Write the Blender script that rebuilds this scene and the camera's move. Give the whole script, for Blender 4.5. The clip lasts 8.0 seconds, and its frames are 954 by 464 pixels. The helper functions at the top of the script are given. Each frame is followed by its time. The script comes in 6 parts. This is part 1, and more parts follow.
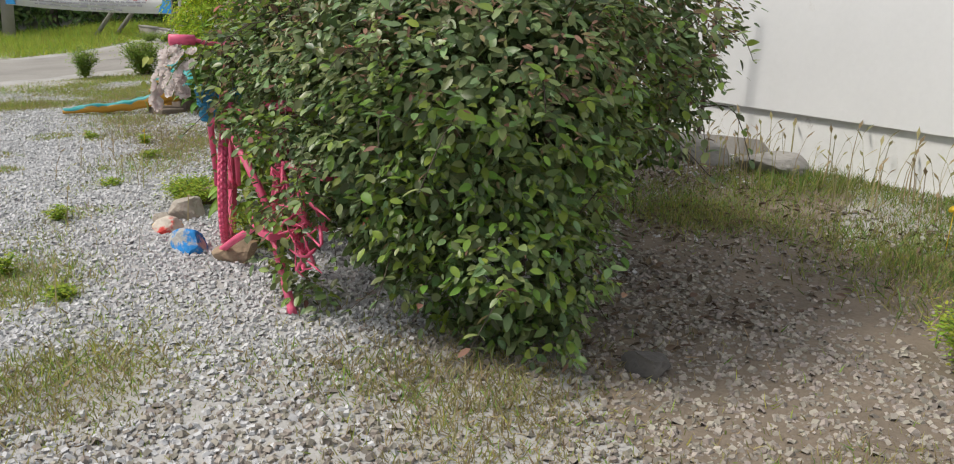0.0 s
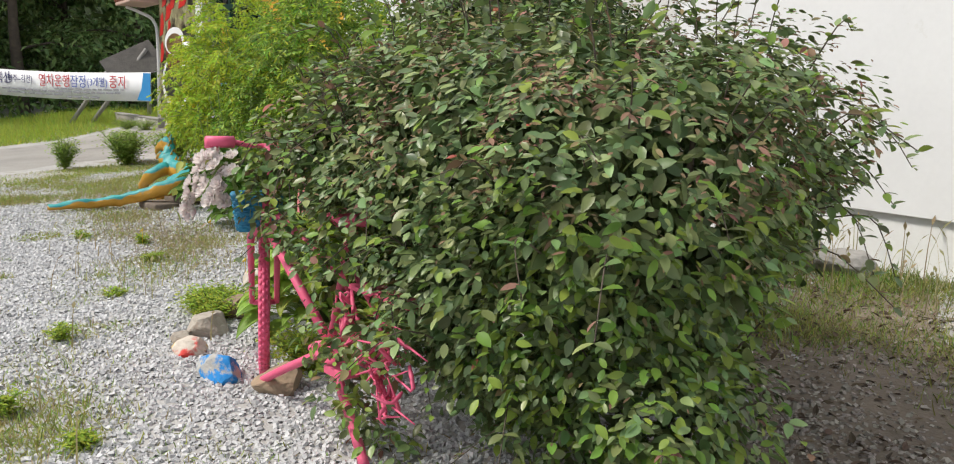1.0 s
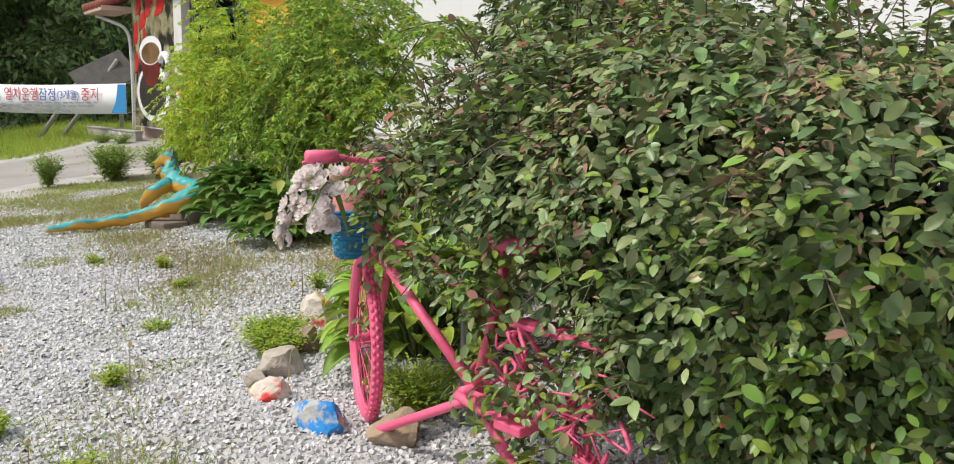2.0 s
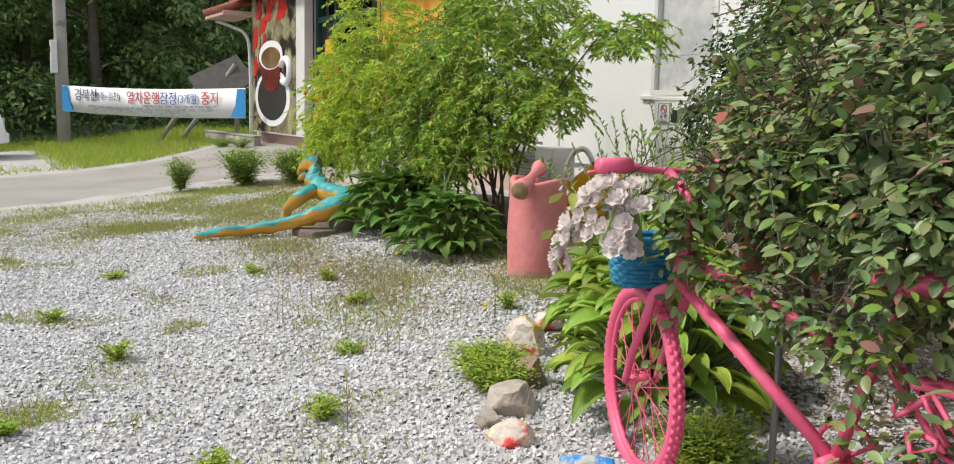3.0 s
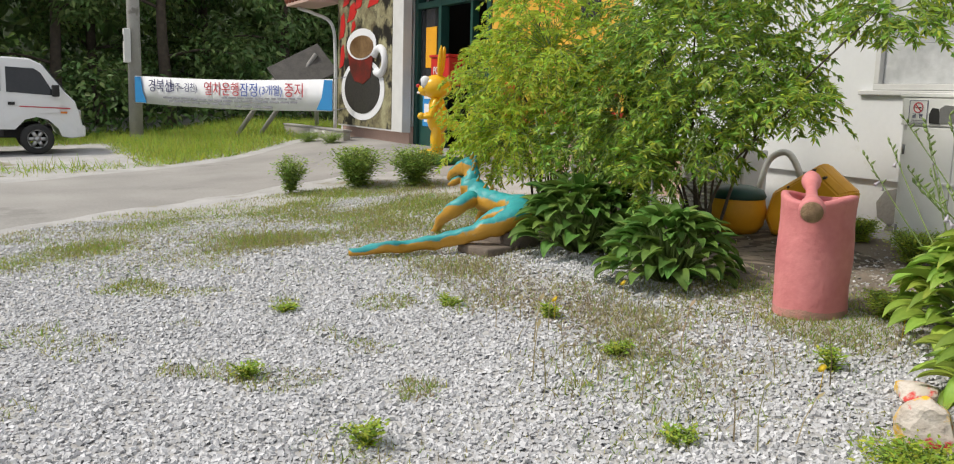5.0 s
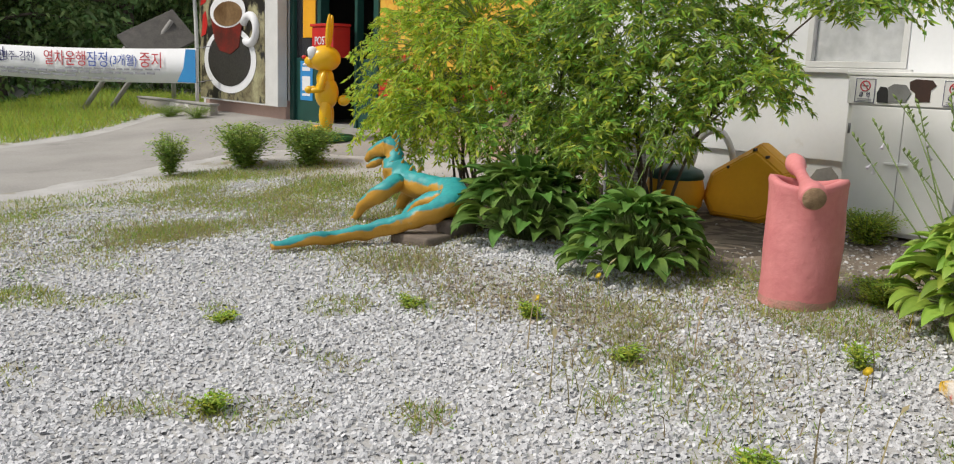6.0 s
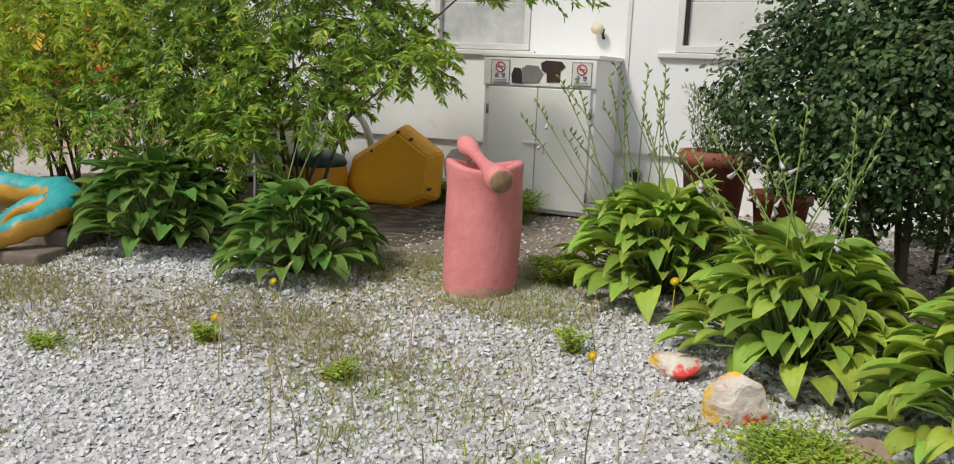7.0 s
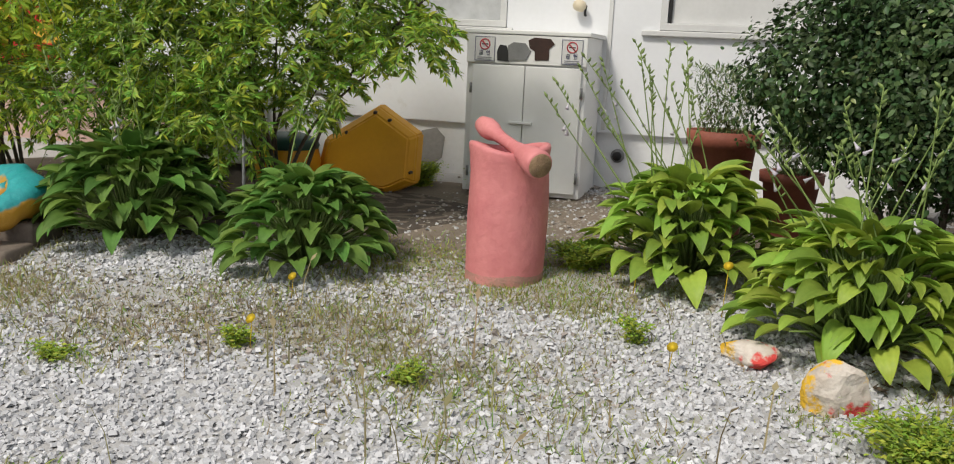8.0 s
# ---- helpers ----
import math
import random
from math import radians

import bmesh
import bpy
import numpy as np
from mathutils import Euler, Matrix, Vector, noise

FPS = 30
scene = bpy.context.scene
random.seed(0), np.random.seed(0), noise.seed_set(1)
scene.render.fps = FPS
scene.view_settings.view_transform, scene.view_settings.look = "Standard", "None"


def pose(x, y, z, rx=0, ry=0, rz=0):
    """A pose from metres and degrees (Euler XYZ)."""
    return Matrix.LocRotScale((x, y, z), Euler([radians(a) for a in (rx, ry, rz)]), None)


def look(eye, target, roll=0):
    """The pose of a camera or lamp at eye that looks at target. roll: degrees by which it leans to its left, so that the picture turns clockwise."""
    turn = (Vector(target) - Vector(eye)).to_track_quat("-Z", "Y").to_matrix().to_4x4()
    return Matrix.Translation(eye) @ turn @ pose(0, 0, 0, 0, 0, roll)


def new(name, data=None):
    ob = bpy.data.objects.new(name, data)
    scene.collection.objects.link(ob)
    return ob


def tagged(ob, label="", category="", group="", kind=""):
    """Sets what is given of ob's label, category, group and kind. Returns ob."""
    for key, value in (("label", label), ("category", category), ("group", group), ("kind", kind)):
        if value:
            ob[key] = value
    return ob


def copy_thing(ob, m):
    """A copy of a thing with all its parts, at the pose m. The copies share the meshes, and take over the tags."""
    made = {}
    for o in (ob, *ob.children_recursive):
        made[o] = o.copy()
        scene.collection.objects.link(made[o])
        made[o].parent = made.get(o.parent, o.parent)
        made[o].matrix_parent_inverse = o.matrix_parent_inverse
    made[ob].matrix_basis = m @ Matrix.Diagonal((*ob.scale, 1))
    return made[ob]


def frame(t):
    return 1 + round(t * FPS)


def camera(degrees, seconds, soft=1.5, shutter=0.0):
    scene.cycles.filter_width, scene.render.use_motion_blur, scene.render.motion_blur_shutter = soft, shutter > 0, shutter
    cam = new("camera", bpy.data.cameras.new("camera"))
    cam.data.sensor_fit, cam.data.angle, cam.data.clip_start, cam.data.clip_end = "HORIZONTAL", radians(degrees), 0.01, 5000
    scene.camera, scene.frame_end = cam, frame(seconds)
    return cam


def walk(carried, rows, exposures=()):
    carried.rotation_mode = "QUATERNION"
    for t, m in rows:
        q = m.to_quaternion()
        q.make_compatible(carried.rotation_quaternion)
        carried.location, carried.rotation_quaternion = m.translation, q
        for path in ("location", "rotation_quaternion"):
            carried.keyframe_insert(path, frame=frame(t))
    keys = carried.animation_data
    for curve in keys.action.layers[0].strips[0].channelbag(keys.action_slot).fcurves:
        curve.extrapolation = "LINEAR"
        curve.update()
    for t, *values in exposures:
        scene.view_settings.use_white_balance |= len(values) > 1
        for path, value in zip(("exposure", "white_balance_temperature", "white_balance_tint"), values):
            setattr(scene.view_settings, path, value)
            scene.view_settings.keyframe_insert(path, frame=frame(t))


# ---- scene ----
cam = camera(56.3, 8.0, soft=1.1)
PATH = [
    (0, (-0.256, 0.376, 1.192), (-1.916, 1.38, 0.706), 2.5),
    (0.5, (-0.61, 0.288, 1.186), (-2.274, 1.3, 0.729), 2.5),
    (1, (-0.955, 0.239, 1.232), (-2.609, 1.32, 0.923), 2.1),
    (1.5, (-1.321, 0.093, 1.234), (-2.932, 1.241, 0.939), 1.0),
    (2, (-1.722, -0.062, 1.204), (-3.327, 1.095, 0.91), 1.0),
    (2.2, (-1.896, -0.12, 1.205), (-3.559, 0.953, 0.917), 0.9),
    (3.3, (-2.826, -0.43, 1.146), (-4.554, 0.536, 0.866), 1.3),
    (3.5, (-3.002, -0.476, 1.16), (-4.76, 0.434, 0.871), 0.8),
    (4, (-3.389, -0.638, 1.148), (-5.161, 0.242, 0.855), 0.5),
    (4.5, (-3.802, -0.791, 1.148), (-5.557, 0.121, 0.854), 1.3),
    (4.7, (-3.959, -0.826, 1.165), (-5.709, 0.096, 0.87), 1.6),
    (5.8, (-4.874, -1.076, 1.16), (-6.493, 0.045, 0.811), 1.5),
    (6, (-5.041, -1.138, 1.164), (-6.583, 0.087, 0.812), 2.1),
    (6.5, (-5.419, -1.101, 1.135), (-6.619, 0.463, 0.8), 2.2),
    (7, (-5.748, -1.051, 1.133), (-6.563, 0.741, 0.778), 2.4),
    (7.5, (-6.095, -1.057, 1.119), (-6.659, 0.825, 0.742), 3.5),
    (8, (-6.483, -1.088, 1.1), (-7.054, 0.788, 0.709), 2.7),
]
walk(cam, [(t, look(eye, target, roll)) for t, eye, target, roll in PATH],
     [(0, -0.16), (0.8, 0.05), (1.5, 0.15), (2.2, 0.18), (3.5, 0.08), (4.5, 0.0), (6.0, -0.12), (7.0, -0.18), (8, -0.24)])


# ---- light ----
world = bpy.data.worlds.new("sky")
scene.world = world
world.use_nodes = True
wn = world.node_tree
sky = wn.nodes.new("ShaderNodeTexSky")
sky.sky_type, sky.sun_disc = "NISHITA", False
sky.sun_elevation, sky.sun_rotation = radians(51), radians(206)
sky.air_density, sky.dust_density, sky.ozone_density = 1.0, 3.0, 1.0
haze = wn.nodes.new("ShaderNodeMix")
haze.data_type = "RGBA"
haze.inputs[0].default_value = 0.72
haze.inputs[7].default_value = (7.6, 7.8, 8.05, 1)      # even cloud cover
wn.links.new(sky.outputs[0], haze.inputs[6])
wn.links.new(haze.outputs[2], wn.nodes["Background"].inputs[0])
wn.nodes["Background"].inputs[1].default_value = 0.109
sun = new("sun", bpy.data.lights.new("sun", "SUN"))
sun.data.energy, sun.data.angle, sun.data.color = 3.15, radians(11), (1.0, 0.94, 0.84)
sun.matrix_world = look((-6.6, -7.2, 10.4), (-2.9, 0.4, 0.0))


# ---- materials ----
def material(name, a, b=None, scale=8.0, rough=0.7, bump=0.0, fine=None, metal=0.0, island=0.0, spread=0.12,
             translucent=0.0, rand=0.0, coords="Object", spec=0.5, stain=None, stain_scale=1.5, stain_at=0.58, stain2=None):
    """Principled with a two-scale mix of colours a and b, optional stains, relief and per-piece variation."""
    m = bpy.data.materials.new(name)
    m.use_nodes = True
    t = m.node_tree
    p = t.nodes["Principled BSDF"]
    p.inputs["Roughness"].default_value = rough
    p.inputs["Metallic"].default_value = metal
    p.inputs["Specular IOR Level"].default_value = spec
    b = b or tuple(c * 0.75 for c in a)
    tc = t.nodes.new("ShaderNodeTexCoord")
    n1 = t.nodes.new("ShaderNodeTexNoise")
    n1.inputs["Scale"].default_value, n1.inputs["Detail"].default_value = scale, 5
    n2 = t.nodes.new("ShaderNodeTexNoise")
    n2.inputs["Scale"].default_value, n2.inputs["Detail"].default_value = fine or scale * 9, 3
    for n in (n1, n2):
        t.links.new(tc.outputs[coords], n.inputs["Vector"])
    add = t.nodes.new("ShaderNodeMath")
    add.operation = "MULTIPLY_ADD"
    t.links.new(n2.outputs[0], add.inputs[0])
    add.inputs[1].default_value = 0.45
    t.links.new(n1.outputs[0], add.inputs[2])
    ramp = t.nodes.new("ShaderNodeMapRange")
    ramp.inputs[1].default_value, ramp.inputs[2].default_value = 0.5, 0.95
    t.links.new(add.outputs[0], ramp.inputs[0])
    mix = t.nodes.new("ShaderNodeMix")
    mix.data_type = "RGBA"
    mix.inputs[6].default_value, mix.inputs[7].default_value = (*a, 1), (*b, 1)
    t.links.new(ramp.outputs[0], mix.inputs[0])
    out = mix.outputs[2]
    for stain, off in ((stain, 0.0), (stain2, 7.3)):
        if not stain:
            continue
        n3 = t.nodes.new("ShaderNodeTexNoise")
        n3.inputs["Scale"].default_value, n3.inputs["Detail"].default_value = stain_scale, 7
        n3.inputs["Roughness"].default_value = 0.65
        shift = t.nodes.new("ShaderNodeVectorMath")
        shift.inputs[1].default_value = (off, off * 0.7, 0)
        t.links.new(tc.outputs[coords], shift.inputs[0])
        t.links.new(shift.outputs[0], n3.inputs["Vector"])
        r3 = t.nodes.new("ShaderNodeMapRange")
        r3.inputs[1].default_value, r3.inputs[2].default_value = stain_at, stain_at + 0.06
        t.links.new(n3.outputs[0], r3.inputs[0])
        m3 = t.nodes.new("ShaderNodeMix")
        m3.data_type = "RGBA"
        m3.inputs[7].default_value = (*stain, 1)
        t.links.new(out, m3.inputs[6])
        t.links.new(r3.outputs[0], m3.inputs[0])
        out = m3.outputs[2]
    if island or rand:
        hsv = t.nodes.new("ShaderNodeHueSaturation")
        src = t.nodes.new("ShaderNodeNewGeometry").outputs["Random Per Island"] if island else t.nodes.new("ShaderNodeObjectInfo").outputs["Random"]
        k = island or rand
        mr = t.nodes.new("ShaderNodeMapRange")
        mr.inputs[3].default_value, mr.inputs[4].default_value = 1 - k, 1 + k
        t.links.new(src, mr.inputs[0])
        t.links.new(mr.outputs[0], hsv.inputs["Value"])
        wn2 = t.nodes.new("ShaderNodeTexWhiteNoise")
        wn2.noise_dimensions = "1D"
        t.links.new(src, wn2.inputs["W"])
        mh = t.nodes.new("ShaderNodeMapRange")
        mh.inputs[3].default_value, mh.inputs[4].default_value = 0.5 - spread * 0.2, 0.5 + spread * 0.2
        t.links.new(wn2.outputs["Value"], mh.inputs[0])
        t.links.new(mh.outputs[0], hsv.inputs["Hue"])
        t.links.new(out, hsv.inputs["Color"])
        out = hsv.outputs[0]
    t.links.new(out, p.inputs["Base Color"])
    if bump:
        bm = t.nodes.new("ShaderNodeBump")
        bm.inputs["Strength"].default_value, bm.inputs["Distance"].default_value = min(1.0, bump), 0.02
        t.links.new(add.outputs[0], bm.inputs["Height"])
        t.links.new(bm.outputs[0], p.inputs["Normal"])
    if translucent:
        tr = t.nodes.new("ShaderNodeBsdfTranslucent")
        t.links.new(out, tr.inputs["Color"])
        ms = t.nodes.new("ShaderNodeMixShader")
        ms.inputs[0].default_value = translucent
        t.links.new(p.outputs[0], ms.inputs[1])
        t.links.new(tr.outputs[0], ms.inputs[2])
        t.links.new(ms.outputs[0], t.nodes["Material Output"].inputs["Surface"])
    return m


M = dict(
    soil=material("gravel_bed", (0.48, 0.47, 0.46), (0.35, 0.34, 0.33), 3.0, 0.95, 0.7, fine=70, stain=(0.24, 0.22, 0.14), stain_scale=0.55, stain_at=0.60),
    asphalt=material("worn_concrete", (0.36, 0.345, 0.325), (0.26, 0.25, 0.235), 0.9, 0.9, 0.35, fine=38, stain=(0.24, 0.23, 0.215), stain_scale=0.8, stain_at=0.62),
    stone=material("crushed_stone", (0.62, 0.62, 0.632), (0.48, 0.478, 0.488), 14, 0.9, 0.0, island=0.2, spread=0.10, spec=0.2),
    brownstone=material("dusty_stone", (0.40, 0.365, 0.32), (0.27, 0.24, 0.21), 14, 0.9, 0.0, island=0.32, spread=0.15, spec=0.2),
    grass=material("grass_blades", (0.29, 0.40, 0.07), (0.36, 0.38, 0.12), 1.3, 0.7, island=0.4, spread=0.3, translucent=0.4, spec=0.2),
    drygrass=material("dry_grass_blades", (0.40, 0.345, 0.19), (0.31, 0.27, 0.14), 1.5, 0.8, island=0.35, spread=0.2, translucent=0.35, spec=0.2),
    lawn=material("lush_grass_blades", (0.33, 0.45, 0.05), (0.40, 0.48, 0.09), 1.0, 0.7, island=0.3, spread=0.2, translucent=0.4, spec=0.2),
    white=material("white_painted_board", (0.79, 0.80, 0.82), (0.74, 0.75, 0.77), 1.2, 0.55, 0.06, fine=30, stain=(0.70, 0.70, 0.69), stain_scale=2.0, stain_at=0.66),
    plinth=material("whitewashed_plinth", (0.80, 0.81, 0.82), (0.72, 0.72, 0.72), 1.5, 0.8, 0.25, fine=25, stain=(0.33, 0.31, 0.28), stain_scale=2.2, stain_at=0.66),
    cabinet=material("cream_painted_steel", (0.80, 0.80, 0.79), (0.75, 0.75, 0.73), 2, 0.45, 0.03, stain=(0.55, 0.52, 0.45), stain_scale=6, stain_at=0.72),
    pinkpaint=material("pink_weathered_paint", (0.68, 0.25, 0.245), (0.58, 0.185, 0.19), 5, 0.6, 0.5, fine=28, stain=(0.68, 0.36, 0.33), stain_scale=4, stain_at=0.64),
    mortar_base=material("stained_pink_paint", (0.60, 0.24, 0.22), (0.34, 0.22, 0.16), 9, 0.8, 0.5),
    endgrain=material("pestle_end_grain", (0.36, 0.24, 0.14), (0.22, 0.14, 0.08), 25, 0.9, 0.6),
    bikepink=material("hot_pink_bike_paint", (0.82, 0.135, 0.265), (0.72, 0.10, 0.21), 6, 0.5, 0.15, stain=(0.66, 0.16, 0.24), stain_scale=9, stain_at=0.62),
    basket=material("blue_painted_wicker", (0.015, 0.17, 0.33), (0.02, 0.25, 0.42), 8, 0.55, 0.2),
    petal=material("pale_pink_fabric_petal", (0.88, 0.83, 0.81), (0.80, 0.72, 0.71), 10, 0.85, island=0.12, spread=0.08, translucent=0.4),
    yellowleaf=material("faded_yellow_leaf", (0.45, 0.46, 0.10), (0.35, 0.38, 0.07), 10, 0.6, island=0.2, translucent=0.25),
    orange=material("orange_fibreglass", (0.85, 0.42, 0.02), (0.76, 0.35, 0.018), 3, 0.45, 0.12, stain=(0.55, 0.26, 0.03), stain_scale=5, stain_at=0.66),
    darkgreen=material("dark_green_paint", (0.015, 0.075, 0.06), (0.01, 0.055, 0.045), 4, 0.45),
    bushleaf=material("honeysuckle_leaf", (0.20, 0.265, 0.10), (0.12, 0.18, 0.065), 2.2, 0.40, island=0.55, spread=0.2, translucent=0.13, spec=0.5),
    darkleaf=material("evergreen_leaf", (0.062, 0.11, 0.034), (0.04, 0.08, 0.026), 3.0, 0.5, island=0.45, spread=0.14, translucent=0.12, spec=0.3),
    bushleaf_new=material("young_honeysuckle_leaf", (0.27, 0.39, 0.075), (0.20, 0.32, 0.055), 2.2, 0.45, island=0.25, spread=0.15, translucent=0.35, spec=0.35),
    bushdry=material("withered_brown_leaf", (0.30, 0.195, 0.125), (0.22, 0.155, 0.095), 3, 0.8, island=0.4, spread=0.25, translucent=0.2, spec=0.2),
    reddot=material("red_leaf_tip", (0.38, 0.10, 0.05), (0.3, 0.08, 0.04), 6, 0.6, island=0.3),
    willow=material("yellow_green_shrub_leaf", (0.52, 0.62, 0.07), (0.38, 0.52, 0.06), 1.1, 0.55, island=0.28, spread=0.2, translucent=0.48, spec=0.3),
    willow_dark=material("green_shrub_leaf", (0.29, 0.43, 0.065), (0.20, 0.33, 0.05), 1.3, 0.45, island=0.5, spread=0.2, translucent=0.30, spec=0.3),
    hosta=material("hosta_leaf", (0.37, 0.49, 0.075), (0.25, 0.38, 0.055), 5, 0.5, 0.1, rand=0.3, spread=0.12, translucent=0.25, spec=0.3),
    # hosta leaf again, its green darkened for the shade by the shrubs
    hosta_shaded=material("shaded_hosta_leaf", (0.17, 0.29, 0.05), (0.11, 0.21, 0.04), 5, 0.6, 0.1, rand=0.28, spread=0.12, translucent=0.25, spec=0.3),
    stalk=material("green_stalk", (0.21, 0.29, 0.075), (0.14, 0.21, 0.055), 9, 0.6),
    bark=material("grey_bark", (0.12, 0.095, 0.07), (0.07, 0.055, 0.045), 9, 0.95, 0.7),
    steel=material("grey_galvanised_steel", (0.30, 0.30, 0.30), (0.22, 0.22, 0.22), 12, 0.55, metal=0.6),
    rust=material("rusty_stake", (0.13, 0.10, 0.085), (0.09, 0.07, 0.06), 20, 0.8, metal=0.3),
    concrete=material("grey_concrete", (0.36, 0.35, 0.33), (0.27, 0.26, 0.25), 2.5, 0.9, 0.4, fine=40, stain=(0.20, 0.19, 0.17), stain_scale=3, stain_at=0.6),
    pinkbeige=material("pink_beige_render", (0.55, 0.38, 0.32), (0.47, 0.33, 0.28), 2, 0.85, 0.3),
    trimwhite=material("off_white_trim", (0.68, 0.68, 0.67), (0.6, 0.6, 0.59), 4, 0.55),
    glass_film=material("film_covered_glass", (0.42, 0.43, 0.44), (0.60, 0.61, 0.62), 3.5, 0.25, 0.25, fine=14),
    black=material("black_and_unlit_dark", (0.012, 0.012, 0.012), (0.02, 0.02, 0.02), 5, 0.7),
    rubber=material("black_rubber", (0.025, 0.025, 0.026), (0.035, 0.034, 0.033), 12, 0.85, 0.2),
    carwhite=material("white_car_paint", (0.76, 0.77, 0.78), (0.72, 0.73, 0.74), 2, 0.22),
    carglass=material("dark_tinted_glass", (0.018, 0.02, 0.023), (0.03, 0.03, 0.035), 2, 0.06),
    chrome=material("silver_wheel_rim", (0.5, 0.5, 0.5), (0.4, 0.4, 0.4), 10, 0.3, metal=0.8),
    amber=material("amber_lens", (0.7, 0.22, 0.02), None, 8, 0.25),
    red=material("red_paint", (0.60, 0.03, 0.025), (0.5, 0.02, 0.02), 6, 0.4),
    blue=material("blue_print", (0.03, 0.22, 0.55), (0.03, 0.28, 0.6), 6, 0.6),
    navy=material("navy_print", (0.05, 0.05, 0.16), None, 6, 0.6),
    greyprint=material("grey_print", (0.30, 0.30, 0.34), None, 6, 0.6),
    banner=material("white_banner_cloth", (0.76, 0.77, 0.80), (0.70, 0.71, 0.74), 3, 0.75, 0.1),
    mural=material("orange_mural_paint", (0.72, 0.36, 0.03), (0.75, 0.46, 0.06), 0.8, 0.7, 0.05, stain=(0.66, 0.24, 0.02), stain_scale=1.1, stain_at=0.56),
    yellow=material("glossy_yellow_paint", (0.80, 0.47, 0.01), (0.74, 0.41, 0.01), 5, 0.28, stain=(0.6, 0.36, 0.03), stain_scale=6, stain_at=0.7),
    bankgrass=material("bank_grass_blades", (0.17, 0.26, 0.05), (0.26, 0.29, 0.09), 2.2, 0.7, island=0.45, spread=0.3, translucent=0.35, spec=0.2),
    weedleaf=material("weed_leaf", (0.30, 0.42, 0.08), (0.22, 0.32, 0.06), 3, 0.55, island=0.3, spread=0.15, translucent=0.35, spec=0.3),
    forest=material("forest_leaf", (0.20, 0.30, 0.09), (0.11, 0.19, 0.06), 0.5, 0.6, island=0.5, spread=0.15, translucent=0.28),
    understorey=material("understorey_leaf", (0.12, 0.20, 0.045), (0.07, 0.135, 0.03), 0.5, 0.6, island=0.4, spread=0.15, translucent=0.25),
    terracotta=material("terracotta", (0.30, 0.09, 0.055), (0.21, 0.06, 0.04), 8, 0.7, 0.2),
    rock=material("pale_rock", (0.46, 0.42, 0.37), (0.30, 0.25, 0.20), 7, 0.9, 0.9, fine=40),
    rock_brown=material("brown_rock", (0.30, 0.22, 0.15), (0.20, 0.14, 0.10), 7, 0.9, 0.9, fine=40),
    rock_dark=material("dark_grey_rock", (0.14, 0.13, 0.12), (0.09, 0.085, 0.08), 7, 0.9, 0.8, fine=40),
    rock_pale_brown=material("tan_rock", (0.40, 0.30, 0.20), (0.27, 0.20, 0.14), 7, 0.9, 0.9, fine=40),
    rock_blue=material("blue_splashed_rock", (0.50, 0.49, 0.47), (0.36, 0.35, 0.33), 7, 0.85, 0.7, fine=40, stain=(0.02, 0.24, 0.62), stain_scale=7, stain_at=0.45),
    rock_red=material("paint_splashed_rock", (0.68, 0.62, 0.55), (0.48, 0.40, 0.33), 9, 0.85, 0.8, fine=40, stain=(0.62, 0.06, 0.05), stain_scale=6, stain_at=0.53, stain2=(0.75, 0.45, 0.03)),
    yellowpaint=material("yellow_paint_patch", (0.78, 0.48, 0.02), (0.7, 0.42, 0.02), 9, 0.6),
    flaking=material("flaking_whitewash_on_concrete", (0.42, 0.39, 0.36), (0.30, 0.28, 0.26), 2.5, 0.9, 0.4, fine=30, stain=(0.66, 0.64, 0.61), stain_scale=2.5, stain_at=0.54),
    timber=material("old_grey_timber", (0.22, 0.18, 0.14), (0.14, 0.11, 0.09), 6, 0.9, 0.6),
    flower_yellow=material("yellow_flower", (0.8, 0.55, 0.02), None, 9, 0.6),
    hostaflower=material("pale_lilac_flower", (0.66, 0.60, 0.70), (0.74, 0.72, 0.76), 9, 0.6, translucent=0.3),
    grid_green=material("green_statue_base", (0.015, 0.14, 0.04), None, 6, 0.6),
    dirt=material("brown_soil", (0.235, 0.19, 0.145), (0.16, 0.13, 0.10), 2.5, 0.95, 0.9, fine=50),
    shaded_soil=material("shaded_dark_soil", (0.07, 0.055, 0.042), (0.11, 0.09, 0.07), 6, 0.95, 0.9, fine=60),
)


# ---- builders ----
def part(name, bm, mat, parent=None, label="", smooth=True):
    me = bpy.data.meshes.new(name)
    bm.to_mesh(me)
    bm.free()
    for f in me.polygons:
        f.use_smooth = smooth
    for k in (mat if isinstance(mat, (list, tuple)) else [mat]):
        me.materials.append(k)
    ob = new(name, me)
    if parent:
        ob.parent = parent
    if label:
        tagged(ob, label)
    return ob


def thing(name, x=0, y=0, z=0, rz=0, label="", category="", group="", kind=""):
    ob = new(name)
    ob.matrix_world = pose(x, y, z, 0, 0, rz)
    return tagged(ob, label, category, group, kind)


